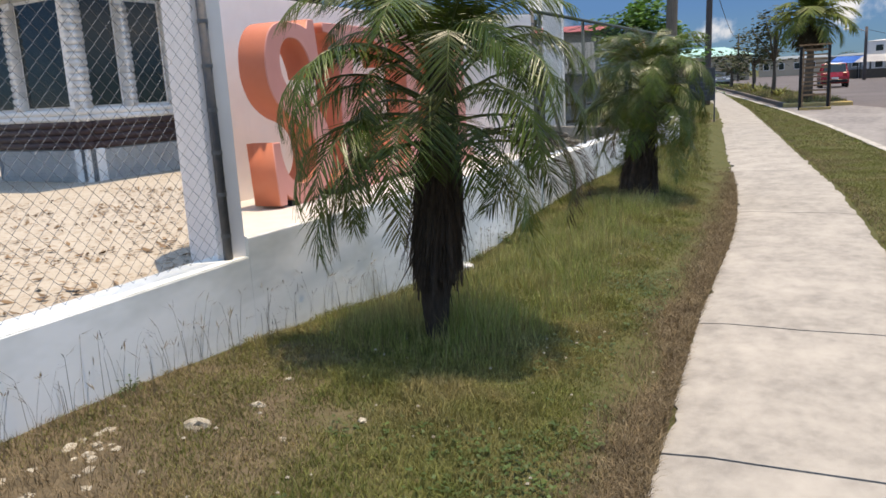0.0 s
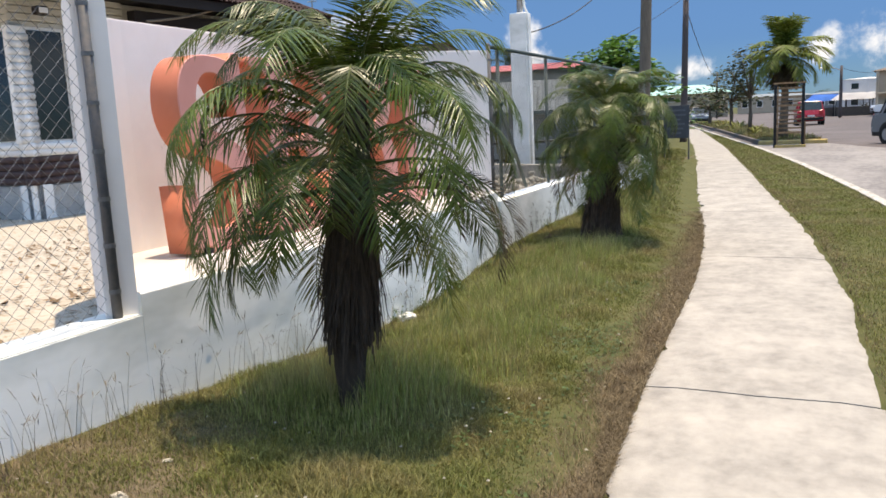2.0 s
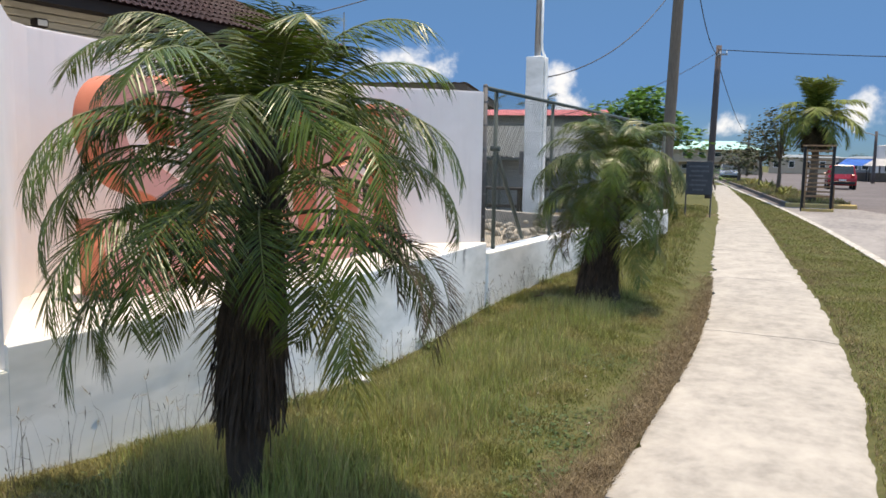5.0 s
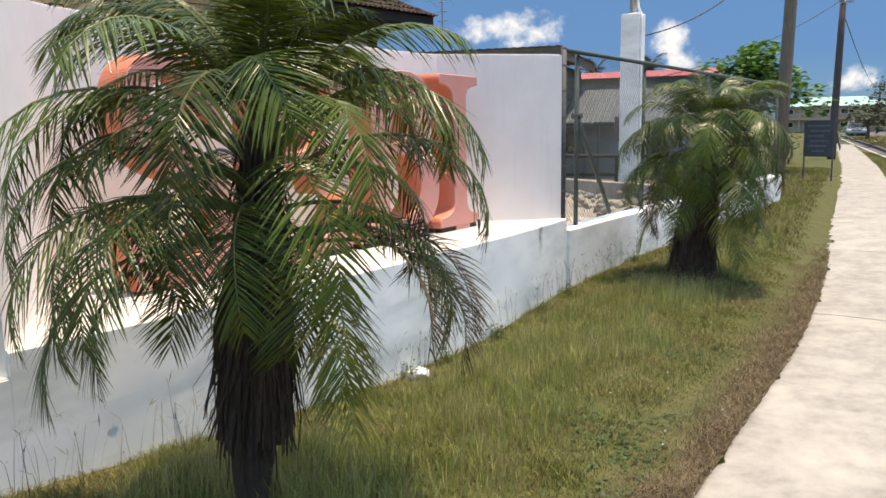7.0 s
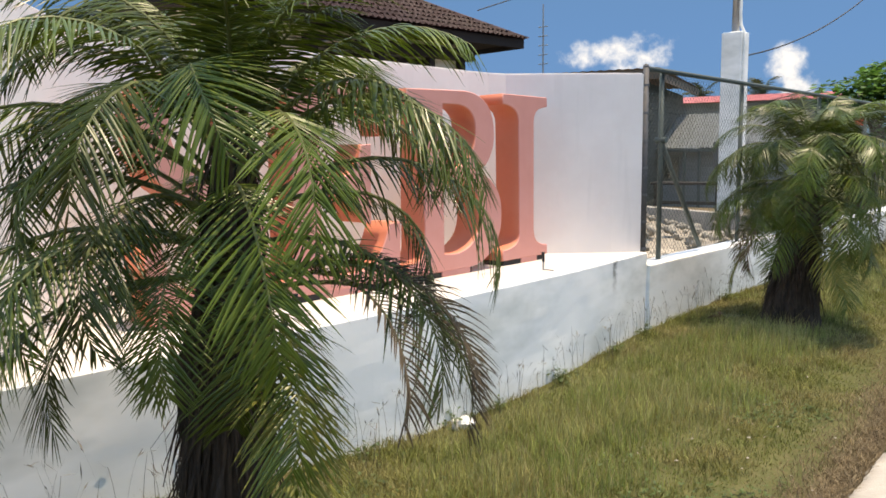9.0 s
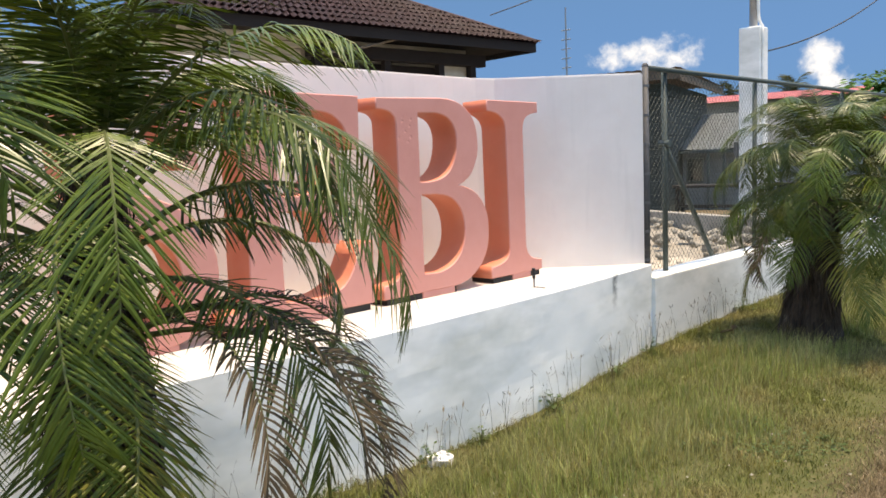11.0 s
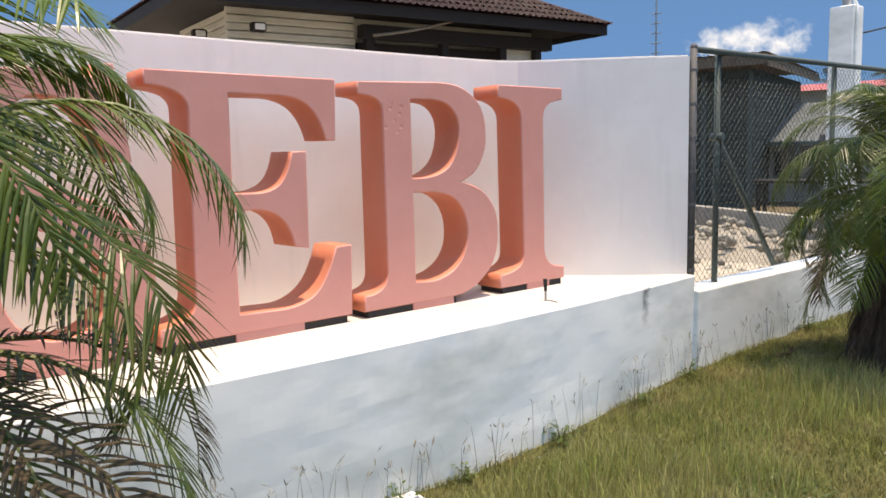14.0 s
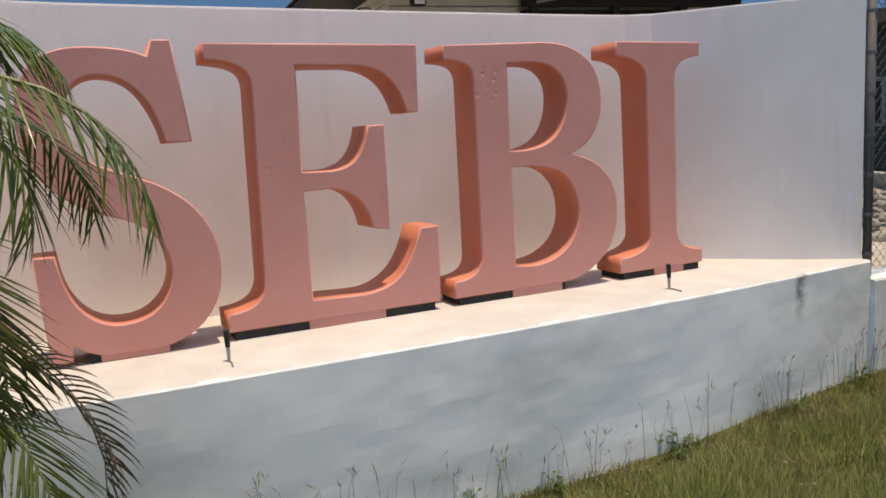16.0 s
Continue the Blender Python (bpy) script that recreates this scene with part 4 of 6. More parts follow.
def scatter(count, x0, x1, y0, y1, keep, seed):
    """Random places on the verge; keep(x, y) gives the height factor, nought for bare ground."""
    rng = np.random.default_rng(seed)
    out = []
    for x, y in zip(rng.uniform(x0, x1, count), rng.uniform(y0, y1, count)):
        f = keep(x, y)
        if f > 0.05 and f > rng.uniform(0, 0.35):
            out.append((x, y, verge_height(x, y) if x < walk_left(y) else ground_height(x, y), f))
    return out


def strip_scatter(count, y0, y1, reach, seed):
    """Places along the broken edge of the footpath, thinning away from it."""
    rng = np.random.default_rng(seed)
    out = []
    for y, g in zip(y0 + (y1 - y0) * rng.random(count) ** 1.5, np.abs(rng.normal(0, reach, count))):
        g *= (0.75 + 0.9 * noise.noise((y * 1.1, 4, 0))) * (0.58 + 0.42 * max(0.0, min(1.0, (4.5 - y) / 2)))
        if rng.random() < (y - 6) / 7:
            continue
        if 0 < g < 0.5:
            x = walk_left(y) - g + 0.015
            out.append((x, y, verge_height(x, y), rng.uniform(0.5, 1.2)))
    return out


def patch(x, y, s, seed):
    return noise.noise((x * s, y * s, seed)) + 0.5 * noise.noise((x * s * 2.3, y * s * 2.3, seed + 4))


def turf(x, y):
    gap = walk_left(y) - x
    if gap < 0.02:
        return 0
    edge = min(1.0, max(0.0, (gap - 0.22) / 0.3 + 0.35 * patch(x, y, 2.0, 1)))
    bare = max(0.0, 1 - math.hypot(x - 0.45, (y - 1.9) * 0.55) / 1.3)
    return max(0.0, edge * (1 - min(1.0, 0.95 * bare)) * (0.8 + 0.9 * patch(x, y, 2.6, 14)) + 0.2 * patch(x, y, 1.5, 8))


def tall_stand(x, y):
    gap = walk_left(y) - x
    if gap < 0.45:
        return 0
    grow = min(1, max(0, (y - 3.4) / 1.1)) * min(1, (gap - 0.45) / 0.5)
    ring = max(0, 1 - math.hypot(x - 0.75, y - 4.25) / 0.75) * (1 - math.exp(-((x - 1.0) ** 2 + (y - 3.85) ** 2) / 0.04))
    grow *= min(1.0, 0.3 + 0.7 * max(0.0, (x - 0.2) / 0.8))
    return max(0.0, grow * (0.75 + 0.8 * patch(x, y, 1.1, 30) + 0.5 * patch(x, y, 4.0, 33)) * (0.7 if x > 0.25 else 0.55) + 0.6 * ring)


def dry_strip(x, y):
    gap = walk_left(y) - x
    near = max(0, 1 - abs(gap - 0.12) / 0.26) * min(1.0, max(0.0, (13.5 - y) / 5))
    bare = max(0.0, 1 - math.hypot(x - 0.45, (y - 1.9) * 0.55) / 1.25)
    return max(0.0, max(near, bare) + 0.3 * patch(x, y, 3, 12)) if gap > 0.0 else 0


def strip_turf(x, y):
    if x < walk_right(y) + 0.02 or x > kerb_x(y) - 0.02:
        return 0
    return max(0.1, 0.75 + 0.5 * patch(x, y, 1.4, 21))


def strip_dry(x, y):
    if x < walk_right(y) + 0.02 or x > kerb_x(y) - 0.02:
        return 0
    edge = max(0.0, 1 - (x - walk_right(y)) / 0.22)
    return max(0.0, 0.25 + 1.1 * patch(x, y, 0.9, 61) + 0.7 * edge)


def weeds():
    """Low broad-leaved weeds and clover in patches, each a rosette of a few small leaves."""
    r = np.random.default_rng(15)
    verts, faces = [], []
    for _ in range(15000):
        x, y = r.uniform(0.25, 2.2), r.uniform(1.4, 7.5)
        gap = walk_left(y) - x
        if gap < 0.2 or math.hypot(x - 0.45, (y - 1.9) * 0.55) < 0.8 or patch(x, y, 1.3, 50) + 0.45 * max(0.0, 1 - abs(gap - 0.6) / 0.5) * (y < 3.6) < r.uniform(0.0, 0.7):
            continue
        z = verge_height(x, y) + r.uniform(0.005, 0.035)
        for _ in range(3):
            a, s = r.uniform(0, 6.28), r.uniform(0.008, 0.02)
            u = Vector((math.cos(a), math.sin(a), r.uniform(0.0, 0.5))) * s
            w = Vector((-math.sin(a), math.cos(a), 0)) * s * 0.45
            p, k = Vector((x, y, z)), len(verts)
            verts += [tuple(p), tuple(p + u * 0.6 + w), tuple(p + u * 1.1), tuple(p + u * 0.6 - w)]
            faces.append((k, k + 1, k + 2, k + 3))
    tagged(raw("low_weeds", verts, faces, WEED), "low broad-leaved weeds among the grass", "weeds", kind="stuff")
    verts, faces = [], []
    for _ in range(170):
        x, y = r.uniform(0.2, 2.3), r.uniform(1.6, 8)
        if walk_left(y) - x < 0.05:
            continue
        z, s, k = verge_height(x, y) + r.uniform(0.0, 0.05), r.uniform(0.003, 0.008), len(verts)
        verts += [(x - s, y - s, z), (x + s, y - s * 0.6, z), (x + s * 0.7, y + s, z), (x - s, y + s * 0.7, z), (x, y, z + s)]
        faces += [(k, k + 1, k + 4), (k + 1, k + 2, k + 4), (k + 2, k + 3, k + 4), (k + 3, k, k + 4)]
    tagged(raw("white_grit", verts, faces, ROCK), "tiny pale pebbles and petals scattered in the grass", "grit", kind="stuff")


weeds()
blades("verge_grass", scatter(150000, 0.0, 2.5, 1.2, 11.5, turf, 1), GRASS, "short green grass on the verge", 2, 0.048, 0.0021, 1.5)
blades("verge_grass", scatter(100000, -4.0, 2.4, 11.5, 30, turf, 3), GRASS, "green grass along the fence wall", 4, 0.085, 0.006, 1.1)
blades("verge_grass", scatter(70000, 0.0, 2.7, -5.0, 1.2, turf, 75), GRASS, "short green grass on the verge", 76, 0.048, 0.003, 1.5)
blades("tall_grass", scatter(62000, 0.01, 2.2, 3.0, 13.0, tall_stand, 5), GRASS_TALL, "tall unmown grass round the palms", 6, 0.235, 0.0016, 0.55)
blades("dry_grass", scatter(150000, 0.0, 2.5, 1.2, 14, dry_strip, 7), GRASS_DRY, "dry brown grass along the footpath", 8, 0.050, 0.0015, 2.0)
blades("dry_grass", strip_scatter(60000, 0.9, 15, 0.19, 70), GRASS_DRY, "matted dry brown grass along the footpath edge", 71, 0.034, 0.0019, 2.2)
blades("verge_grass", scatter(70000, 0.1, 2.4, 1.2, 5.2, turf, 72), GRASS, "short green grass on the verge", 73, 0.045, 0.0019, 1.6)
blades("dry_stalks", scatter(14000, 0.1, 2.1, 3.2, 12, tall_stand, 9), STRAW, "straw-coloured dry stalks among the grass", 10, 0.31, 0.0013, 0.6)
blades("strip_grass", scatter(110000, 2.0, 5.0, 3.5, 16, strip_turf, 11), GRASS, "mown grass strip between footpath and kerb", 12, 0.032, 0.0028, 1.6)
blades("strip_grass", scatter(90000, -2.5, 4.5, 16, 30, strip_turf, 13), GRASS, "mown grass strip between footpath and kerb", 14, 0.036, 0.006, 1.6)
blades("strip_grass", scatter(30000, -3.5, 2.5, 30, 46, strip_turf, 16), GRASS, "mown grass strip between footpath and kerb", 17, 0.04, 0.014, 1.6)


blades("dry_grass", scatter(60000, 2.0, 5.0, 3.5, 16, strip_dry, 18), GRASS_DRY, "dry brown grass in patches on the mown strip", 19, 0.034, 0.0026, 1.8)
blades("dry_grass", scatter(36000, -2.5, 4.5, 16, 32, strip_dry, 20), GRASS_DRY, "dry brown grass in patches on the mown strip", 21, 0.038, 0.006, 1.8)


def seed_stems():
    """Thin stems with dark forked seed heads standing in front of the white wall."""
    rng = np.random.default_rng(31)
    bm = bmesh.new()
    for _ in range(380):
        y = 1.5 + 10.0 * rng.random() ** 1.25
        x = bulge(y) * (3.66 < y < 8.66) + 0.02 + abs(rng.normal(0, 0.13))
        z = verge_height(x, y)
        h = rng.uniform(0.12, 0.32)
        az = rng.uniform(0, 2 * math.pi)
        tip = Vector((x + 0.25 * h * math.cos(az), y + 0.25 * h * math.sin(az), z + h))
        base = Vector((x, y, z - 0.02))
        mid = base.lerp(tip, 0.55) + Vector((0, 0, 0.03))
        w = Vector((math.sin(az), -math.cos(az), 0)) * 0.0011
        q = [bm.verts.new(c) for c in (base - w, base + w, mid + w, mid - w, tip + w * 0.6, tip - w * 0.6)]
        bm.faces.new((q[0], q[1], q[2], q[3]))
        bm.faces.new((q[3], q[2], q[4], q[5]))
        for _ in range(int(rng.integers(1, 4))):
            d = Vector((math.cos(az + rng.normal(0, 1.0)) * 0.7, math.sin(az + rng.normal(0, 1.0)) * 0.7, rng.uniform(0.1, 0.9))).normalized() * rng.uniform(0.03, 0.075)
            s = Vector((-d.y, d.x, 0)).normalized() * 0.0026 if d.xy.length > 1e-5 else Vector((0.0026, 0, 0))
            c = tip + d * 0.5
            r = [bm.verts.new(v) for v in (tip, c + s, tip + d, c - s)]
            bm.faces.new(r)
    tagged(mesh_object("seed_grass", bm, SEED), "thin grass stems with dark forked seed heads by the wall", "grass", kind="stuff")


seed_stems()


def weed_clump(y, r, seed):
    """A leafy weed at the wall's foot: short stems with pointed broad leaves."""
    g = np.random.default_rng(seed)
    x = bulge(y) * (3.66 < y < 8.66) + 0.05 + g.uniform(0, 0.06)
    bm = bmesh.new()
    for _ in range(34):
        a, el = g.uniform(0, 6.28), g.uniform(0.2, 1.35)
        base = Vector((math.cos(a) * math.cos(el), math.sin(a) * math.cos(el), math.sin(el) * 1.2)) * r * g.uniform(0.3, 1.0)
        u = Vector((math.cos(a), math.sin(a), g.uniform(-0.4, 0.5))).normalized() * r * g.uniform(0.22, 0.4)
        w = Vector((-math.sin(a), math.cos(a), g.uniform(-0.3, 0.3))) * r * 0.1
        q = [bm.verts.new(v) for v in (base, base + u * 0.5 + w, base + u, base + u * 0.5 - w)]
        bm.faces.new(q)
        s = w * 0.12
        k = [bm.verts.new(v) for v in (Vector((0, 0, -0.02)) - s, Vector((0, 0, -0.02)) + s, base + s, base - s)]
        bm.faces.new(k)
    ob = mesh_object("weed_clump", bm, WEED)
    ob.matrix_basis = pose(x, y, verge_height(x, y), 0, 0, seed * 40)
    tagged(ob, "small leafy green weed at the foot of the white wall", "weed", "weeds along the wall")


for k, (y, r) in enumerate([(2.75, 0.07), (5.35, 0.09), (6.05, 0.11), (6.45, 0.08), (7.15, 0.12), (7.9, 0.09), (8.5, 0.10), (10.1, 0.12)]):
    weed_clump(y, r, 400 + k)


# ---- stones and litter on the verge ----
def stone(name, x, y, r, mat, label, category, seed, flat=0.65, group=""):
    bm = bmesh.new()
    bmesh.ops.create_icosphere(bm, subdivisions=2, radius=r)
    for v in bm.verts:
        k = 1 + 0.55 * noise.noise(v.co * (1.5 / r) + Vector((seed, 0, 0))) + 0.40 * noise.noise(v.co * (3.5 / r) + Vector((0, seed, 0)))
        v.co = Vector((v.co.x * k * 1.15, v.co.y * k, v.co.z * k * flat))
    ob = mesh_object(name, bm, mat)
    ob.matrix_basis = pose(x, y, verge_height(x, y) + r * flat * 0.15, 0, 0, seed * 47)
    return tagged(ob, label, category, group)


SPOTS = [(0.624, 2.548, 0.042), (0.987, 2.618, 0.014), (1.156, 2.912, 0.018), (0.70, 2.83, 0.024), (0.62, 3.15, 0.018)]
pick = random.Random(12)
for k in range(26):
    SPOTS.append((0.30 + 0.42 * pick.random() ** 1.2, 1.78 + 0.62 * pick.random(), pick.uniform(0.010, 0.026)))
for k, (x, y, r) in enumerate(SPOTS):
    stone("stone", x, y, r, ROCK, "pale limestone lump lying in the dry grass", "stone", k + 1, 0.7 if k < 5 else 0.42, group="stones on the verge")
stone("litter", 0.18, 6.10, 0.072, PAPER, "crumpled white plastic litter at the wall's foot", "litter", 41, 0.75)


def dry_leaf(x, y, turn):
    bm = bmesh.new()
    n = 6
    left = [bm.verts.new((0.11 * k / n, 0.02 * math.sin(math.pi * k / n), 0.012 * math.sin(2.5 * k / n))) for k in range(n + 1)]
    mid = [bm.verts.new((0.11 * k / n, 0, 0.006 * math.sin(2.5 * k / n) - 0.006)) for k in range(n + 1)]
    right = [bm.verts.new((0.11 * k / n, -0.02 * math.sin(math.pi * k / n), 0.012 * math.sin(2.5 * k / n))) for k in range(n + 1)]
    for a, b in ((left, mid), (mid, right)):
        for k in range(n):
            bm.faces.new((a[k], b[k], b[k + 1], a[k + 1]))
    bmesh.ops.solidify(bm, geom=bm.faces[:], thickness=0.002)
    ob = mesh_object("dry_leaf", bm, DEAD_LEAF)
    ob.matrix_basis = pose(x, y, verge_height(x, y) + 0.04, 8, -6, turn)
    tagged(ob, "curled orange-brown dry leaf on the grass", "leaf", "dry leaves on the verge")


dry_leaf(0.30, 9.1, 40)
dry_leaf(0.36, 9.22, 110)

# ---- chain-link fences ----
def chain_link(name, y0, y1, z0, z1, mat, parent, x=0.0, pitch=0.052, thick=0.0016):
    """Woven wire: zigzag strands side by side, each a three-sided wire."""
    verts, faces = [], []
    rows = int((z1 - z0) / (pitch / 2))
    cols = int((y1 - y0) / (pitch / 2)) // 2
    for c in range(cols):
        for k in range(rows + 1):
            side = (k % 2) * pitch / 2
            y = y0 + c * pitch + side
            z = z0 + k * pitch / 2
            dx = 0.002 * (1 if k % 2 else -1) + 0.006 * noise.noise((y * 1.5, z * 1.5, 0))
            b = len(verts)
            verts += [(x + dx + thick, y, z), (x + dx - thick * 0.5, y + thick * 0.87, z), (x + dx - thick * 0.5, y - thick * 0.87, z)]
            if k:
                for i in range(3):
                    faces.append((b - 3 + i, b - 3 + (i + 1) % 3, b + (i + 1) % 3, b + i))
        for k in range(rows + 1):
            side = pitch - (k % 2) * pitch / 2
            y = y0 + c * pitch + side
            z = z0 + k * pitch / 2
            dx = -0.002 * (1 if k % 2 else -1) + 0.006 * noise.noise((y * 1.5, z * 1.5, 0))
            b = len(verts)
            verts += [(x + dx + thick, y, z), (x + dx - thick * 0.5, y + thick * 0.87, z), (x + dx - thick * 0.5, y - thick * 0.87, z)]
            if k:
                for i in range(3):
                    faces.append((b - 3 + i, b - 3 + (i + 1) % 3, b + (i + 1) % 3, b + i))
    return raw(name, verts, faces, mat, parent)


def build_fence(label, x, y0, y1, posts, wire, rail_mat, brace=None, end_posts=(), pitch=0.06):
    f = holder("chain_link_fence", (0, 0, FENCE_Z), label, "fence", group="chain-link fences")
    top = 2.17 - FENCE_Z
    chain_link("wire_mesh", y0, y1, 0.03, top - 0.02, wire, f, x, pitch)
    part("top_rail", tube(bmesh.new(), (x, y0 - 0.03, top), (x, y1, top), 0.021, sides=10), rail_mat, f, smooth=True)
    for y in posts:
        post = part("post", tube(bmesh.new(), (x - 0.03, y, -0.05), (x - 0.03, y, top), 0.021, sides=12), GREEN_PIPE, f, smooth=True)
    for y in end_posts:
        post = part("end_post", tube(bmesh.new(), (x, y, -0.05), (x, y, top + 0.012), 0.024, sides=14), RUST_PIPE, f, "weathered grey end pipe with wire ties", smooth=True)
        bm = bmesh.new()
        bmesh.ops.create_uvsphere(bm, u_segments=12, v_segments=6, radius=0.026, matrix=Matrix.Translation((x, y, top + 0.012)))
        part("cap", bm, RUST_PIPE, post, smooth=True)
        for k in range(7):
            part("band", tube(bmesh.new(), (x, y, 0.12 + k * 0.22), (x, y, 0.14 + k * 0.22), 0.028, sides=12), WIRE, post)
    if brace:
        a, b = brace
        part("brace", tube(bmesh.new(), (x - 0.03, a[0], a[1] - FENCE_Z), (x - 0.03, b[0], b[1] - FENCE_Z), 0.022), GREEN_PIPE, f, smooth=True)
        part("clamp", tube(bmesh.new(), (x - 0.075, a[0], a[1] - FENCE_Z), (x + 0.02, a[0], a[1] - FENCE_Z), 0.028), GREEN_PIPE, f)
    return f


build_fence("galvanised chain-link fence on a low white wall before the sandy yard", -0.06, -6.0, 3.57, (-5.4, -2.4, 0.3), WIRE, RUST_PIPE, None, (3.605,), 0.074)
build_fence("chain-link fence with green posts on a low white wall", -0.10, 8.74, 17.45, (9.06, 10.79, 13.25, 15.4, 17.45), WIRE_GREEN, GREEN_PIPE, ((9.06, 1.60), (9.88, 0.63)), (8.72,))

# ---- white gate pillar with pipe ----
def build_pillar(x, y):
    t = holder("concrete_pillar", (x, y, 0.2), "tall square white-painted concrete pillar behind the fence", "pillar")
    part("shaft", boxed((-0.15, -0.15, 0), (0.15, 0.15, 3.06), 0.012), WHITE, t)
    mast = part("mast", tube(bmesh.new(), (0.0, 0.0, 3.05), (0.03, 0.0, 6.3), 0.055, 0.05, 14), STEEL, t, "grey steel mast pipe", True)
    bm = swept(bmesh.new(), [(0.165, -0.08, 0.1), (0.165, -0.08, 1.6), (0.165, -0.08, 2.9), (0.16, -0.075, 3.05), (0.10, -0.05, 3.16), (0.085, -0.04, 3.3), (0.085, -0.04, 6.0)], [0.022] * 7, 10)
    part("conduit", bm, WHITE, t, "white plastic conduit", True)
    part("meter_box", boxed((-0.22, -0.17, 1.05), (-0.15, 0.05, 1.45), 0.01), RUST_PIPE, t)


build_pillar(-1.80, 14.75)


# ---- log-clad house with brown roof ----
def build_house():
    """House beside the yard; its local x runs along the front that faces the road, local y goes back from it."""
    h = holder("log_house", (-7.2, 8.8, 0.28), "single-storey house with white log trim, dark glass and brown tiled roof", "house", turn=85)
    length, back, top = 5.45, 2.6, 3.26
    part("wall", boxed((0.16, 0.16, 0.0), (length, back, top), 0.01), SIDING, h, "cream horizontally boarded wall")

    def dressing(host, run, solid):
        """Skirting, brown logs and sill logs along a wall face that starts at the corner."""
        part("skirting", boxed((0.0, 0.06, 0.0), (run, 0.15, 0.52)), GREY_SHEET, host)
        bm = bmesh.new()
        for k in range(int(run / 0.06)):
            for s in (-1, 1):
                x = 0.12 + k * (run - 0.24) / int(run / 0.06)
                a, b = Vector((x - s * 0.12, 0.05, 0.02)), Vector((x + s * 0.12, 0.05, 0.5))
                w = Vector((0.023, 0, 0))
                bm.faces.new([bm.verts.new(c) for c in (a - w, a + w, b + w, b - w)])
        bmesh.ops.solidify(bm, geom=bm.faces[:], thickness=-0.008)
        part("lattice", bm, LATTICE, host, "pale diamond lattice")
        for k in range(4):
            part("brown_log", tube(bmesh.new(), (-0.03, 0.07, 0.58 + 0.105 * k), (run, 0.07, 0.58 + 0.105 * k), 0.058, sides=12), BROWN_LOG, host, smooth=True)
        for k in range(2):
            part("sill_log", tube(bmesh.new(), (-0.05, 0.06, 0.99 + 0.095 * k), (run, 0.06, 0.99 + 0.095 * k), 0.053, sides=12), WHITE_LOG, host, smooth=True)

    def bays(host, edges, high):
        """Columns of short log ends with dark glass between them."""
        log = None
        for x, wide in edges:
            col = part("column", boxed((-wide * 0.42, -0.03, 1.13), (wide * 0.42, 0.10, high), 0.01), WHITE_LOG, host)
            col.matrix_basis = pose(x, 0.06, 0)
            for k in range(int((high - 1.15) / 0.103)):
                if log is None:
                    ob = part("log_end", tube(bmesh.new(), (-0.5, 0, 0), (0.5, 0, 0), 0.053, sides=10), WHITE_LOG, col, smooth=True)
                    log = ob.data
                else:
                    ob = new("log_end", log)
                    ob.parent = col
                ob.matrix_basis = pose(0, -0.02, 1.18 + 0.103 * k) @ Matrix.Diagonal((wide, 1, 1, 1))
        for (a, wa), (b, wb) in zip(edges, edges[1:]):
            w = part("window", boxed((a + wa * 0.45, 0.09, 1.13), (b - wb * 0.45, 0.155, high), 0.004), WHITE_LOG, host)
            part("pane", boxed((a + wa * 0.5 + 0.04, 0.075, 1.17), (b - wb * 0.5 - 0.04, 0.10, high - 0.05)), GLASS, w, "dark reflecting glass")

    dressing(h, 1.95, False)
    bays(h, [(0.06, 0.30), (0.93, 0.20), (1.82, 0.24)], 2.78)
    part("corner_pier", boxed((0.0, 0.0, 0.0), (0.32, 0.32, 0.525), 0.012), WHITE_LOG, h, "whitewashed corner pier")
    side = part("side_wall", boxed((0.16, 0.14, 0.5), (2.5, 0.3, top), 0.01), SIDING, h)
    side.matrix_basis = Matrix(((0, 1, 0, 0), (1, 0, 0, 0), (0, 0, 1, 0), (0, 0, 0, 1))) @ Matrix.Diagonal((1, 1, 1, 1))
    dressing(side, 2.45, True)
    bays(side, [(0.10, 0.16), (1.55, 0.24), (2.4, 0.2)], 2.78)
    for k in range(5):
        part("board", boxed((0.0, 0.10 - 0.012 * (k % 2), 2.76 + 0.105 * k), (1.95, 0.16, 2.855 + 0.105 * k), 0.012), SIDING, h)
        part("side_board", boxed((0.10 - 0.012 * (k % 2), 0.161, 2.76 + 0.105 * k), (0.16, 2.5, 2.855 + 0.105 * k), 0.012), SIDING, h)
    # porch shade painted as a flat dark panel, with dark posts and beam
    part("porch_recess", boxed((1.98, 0.06, 0.3), (length - 0.05, 0.15, 2.9)), TIMBER, h, "flat dark panel for the porch's shade")
    for x in (1.98, 3.3, 4.45, 5.2):
        part("porch_post", boxed((x, -0.22, 0.0), (x + 0.13, -0.09, 3.0), 0.008), TIMBER, h)
    part("porch_beam", boxed((1.9, -0.25, 2.92), (length + 0.1, -0.06, 3.12), 0.008), TIMBER, h)
    part("porch_panel", boxed((4.7, -0.05, 2.3), (length, 0.05, 3.0), 0.01), SIDING, h)
    # hipped roof: fascia, soffit and ribbed sheets
    e0, e1, f, bk = -0.85, 6.44, -0.66, back + 0.45
    ez, rise = top + 0.06, 0.95
    part("fascia", boxed((e0, f, ez - 0.14), (e1, f + 0.04, ez + 0.02)), TIMBER, h)
    part("fascia", boxed((e1 - 0.04, f + 0.04, ez - 0.14), (e1, bk, ez + 0.02)), TIMBER, h)
    part("fascia", boxed((e0, f + 0.04, ez - 0.14), (e0 + 0.04, bk, ez + 0.02)), TIMBER, h)
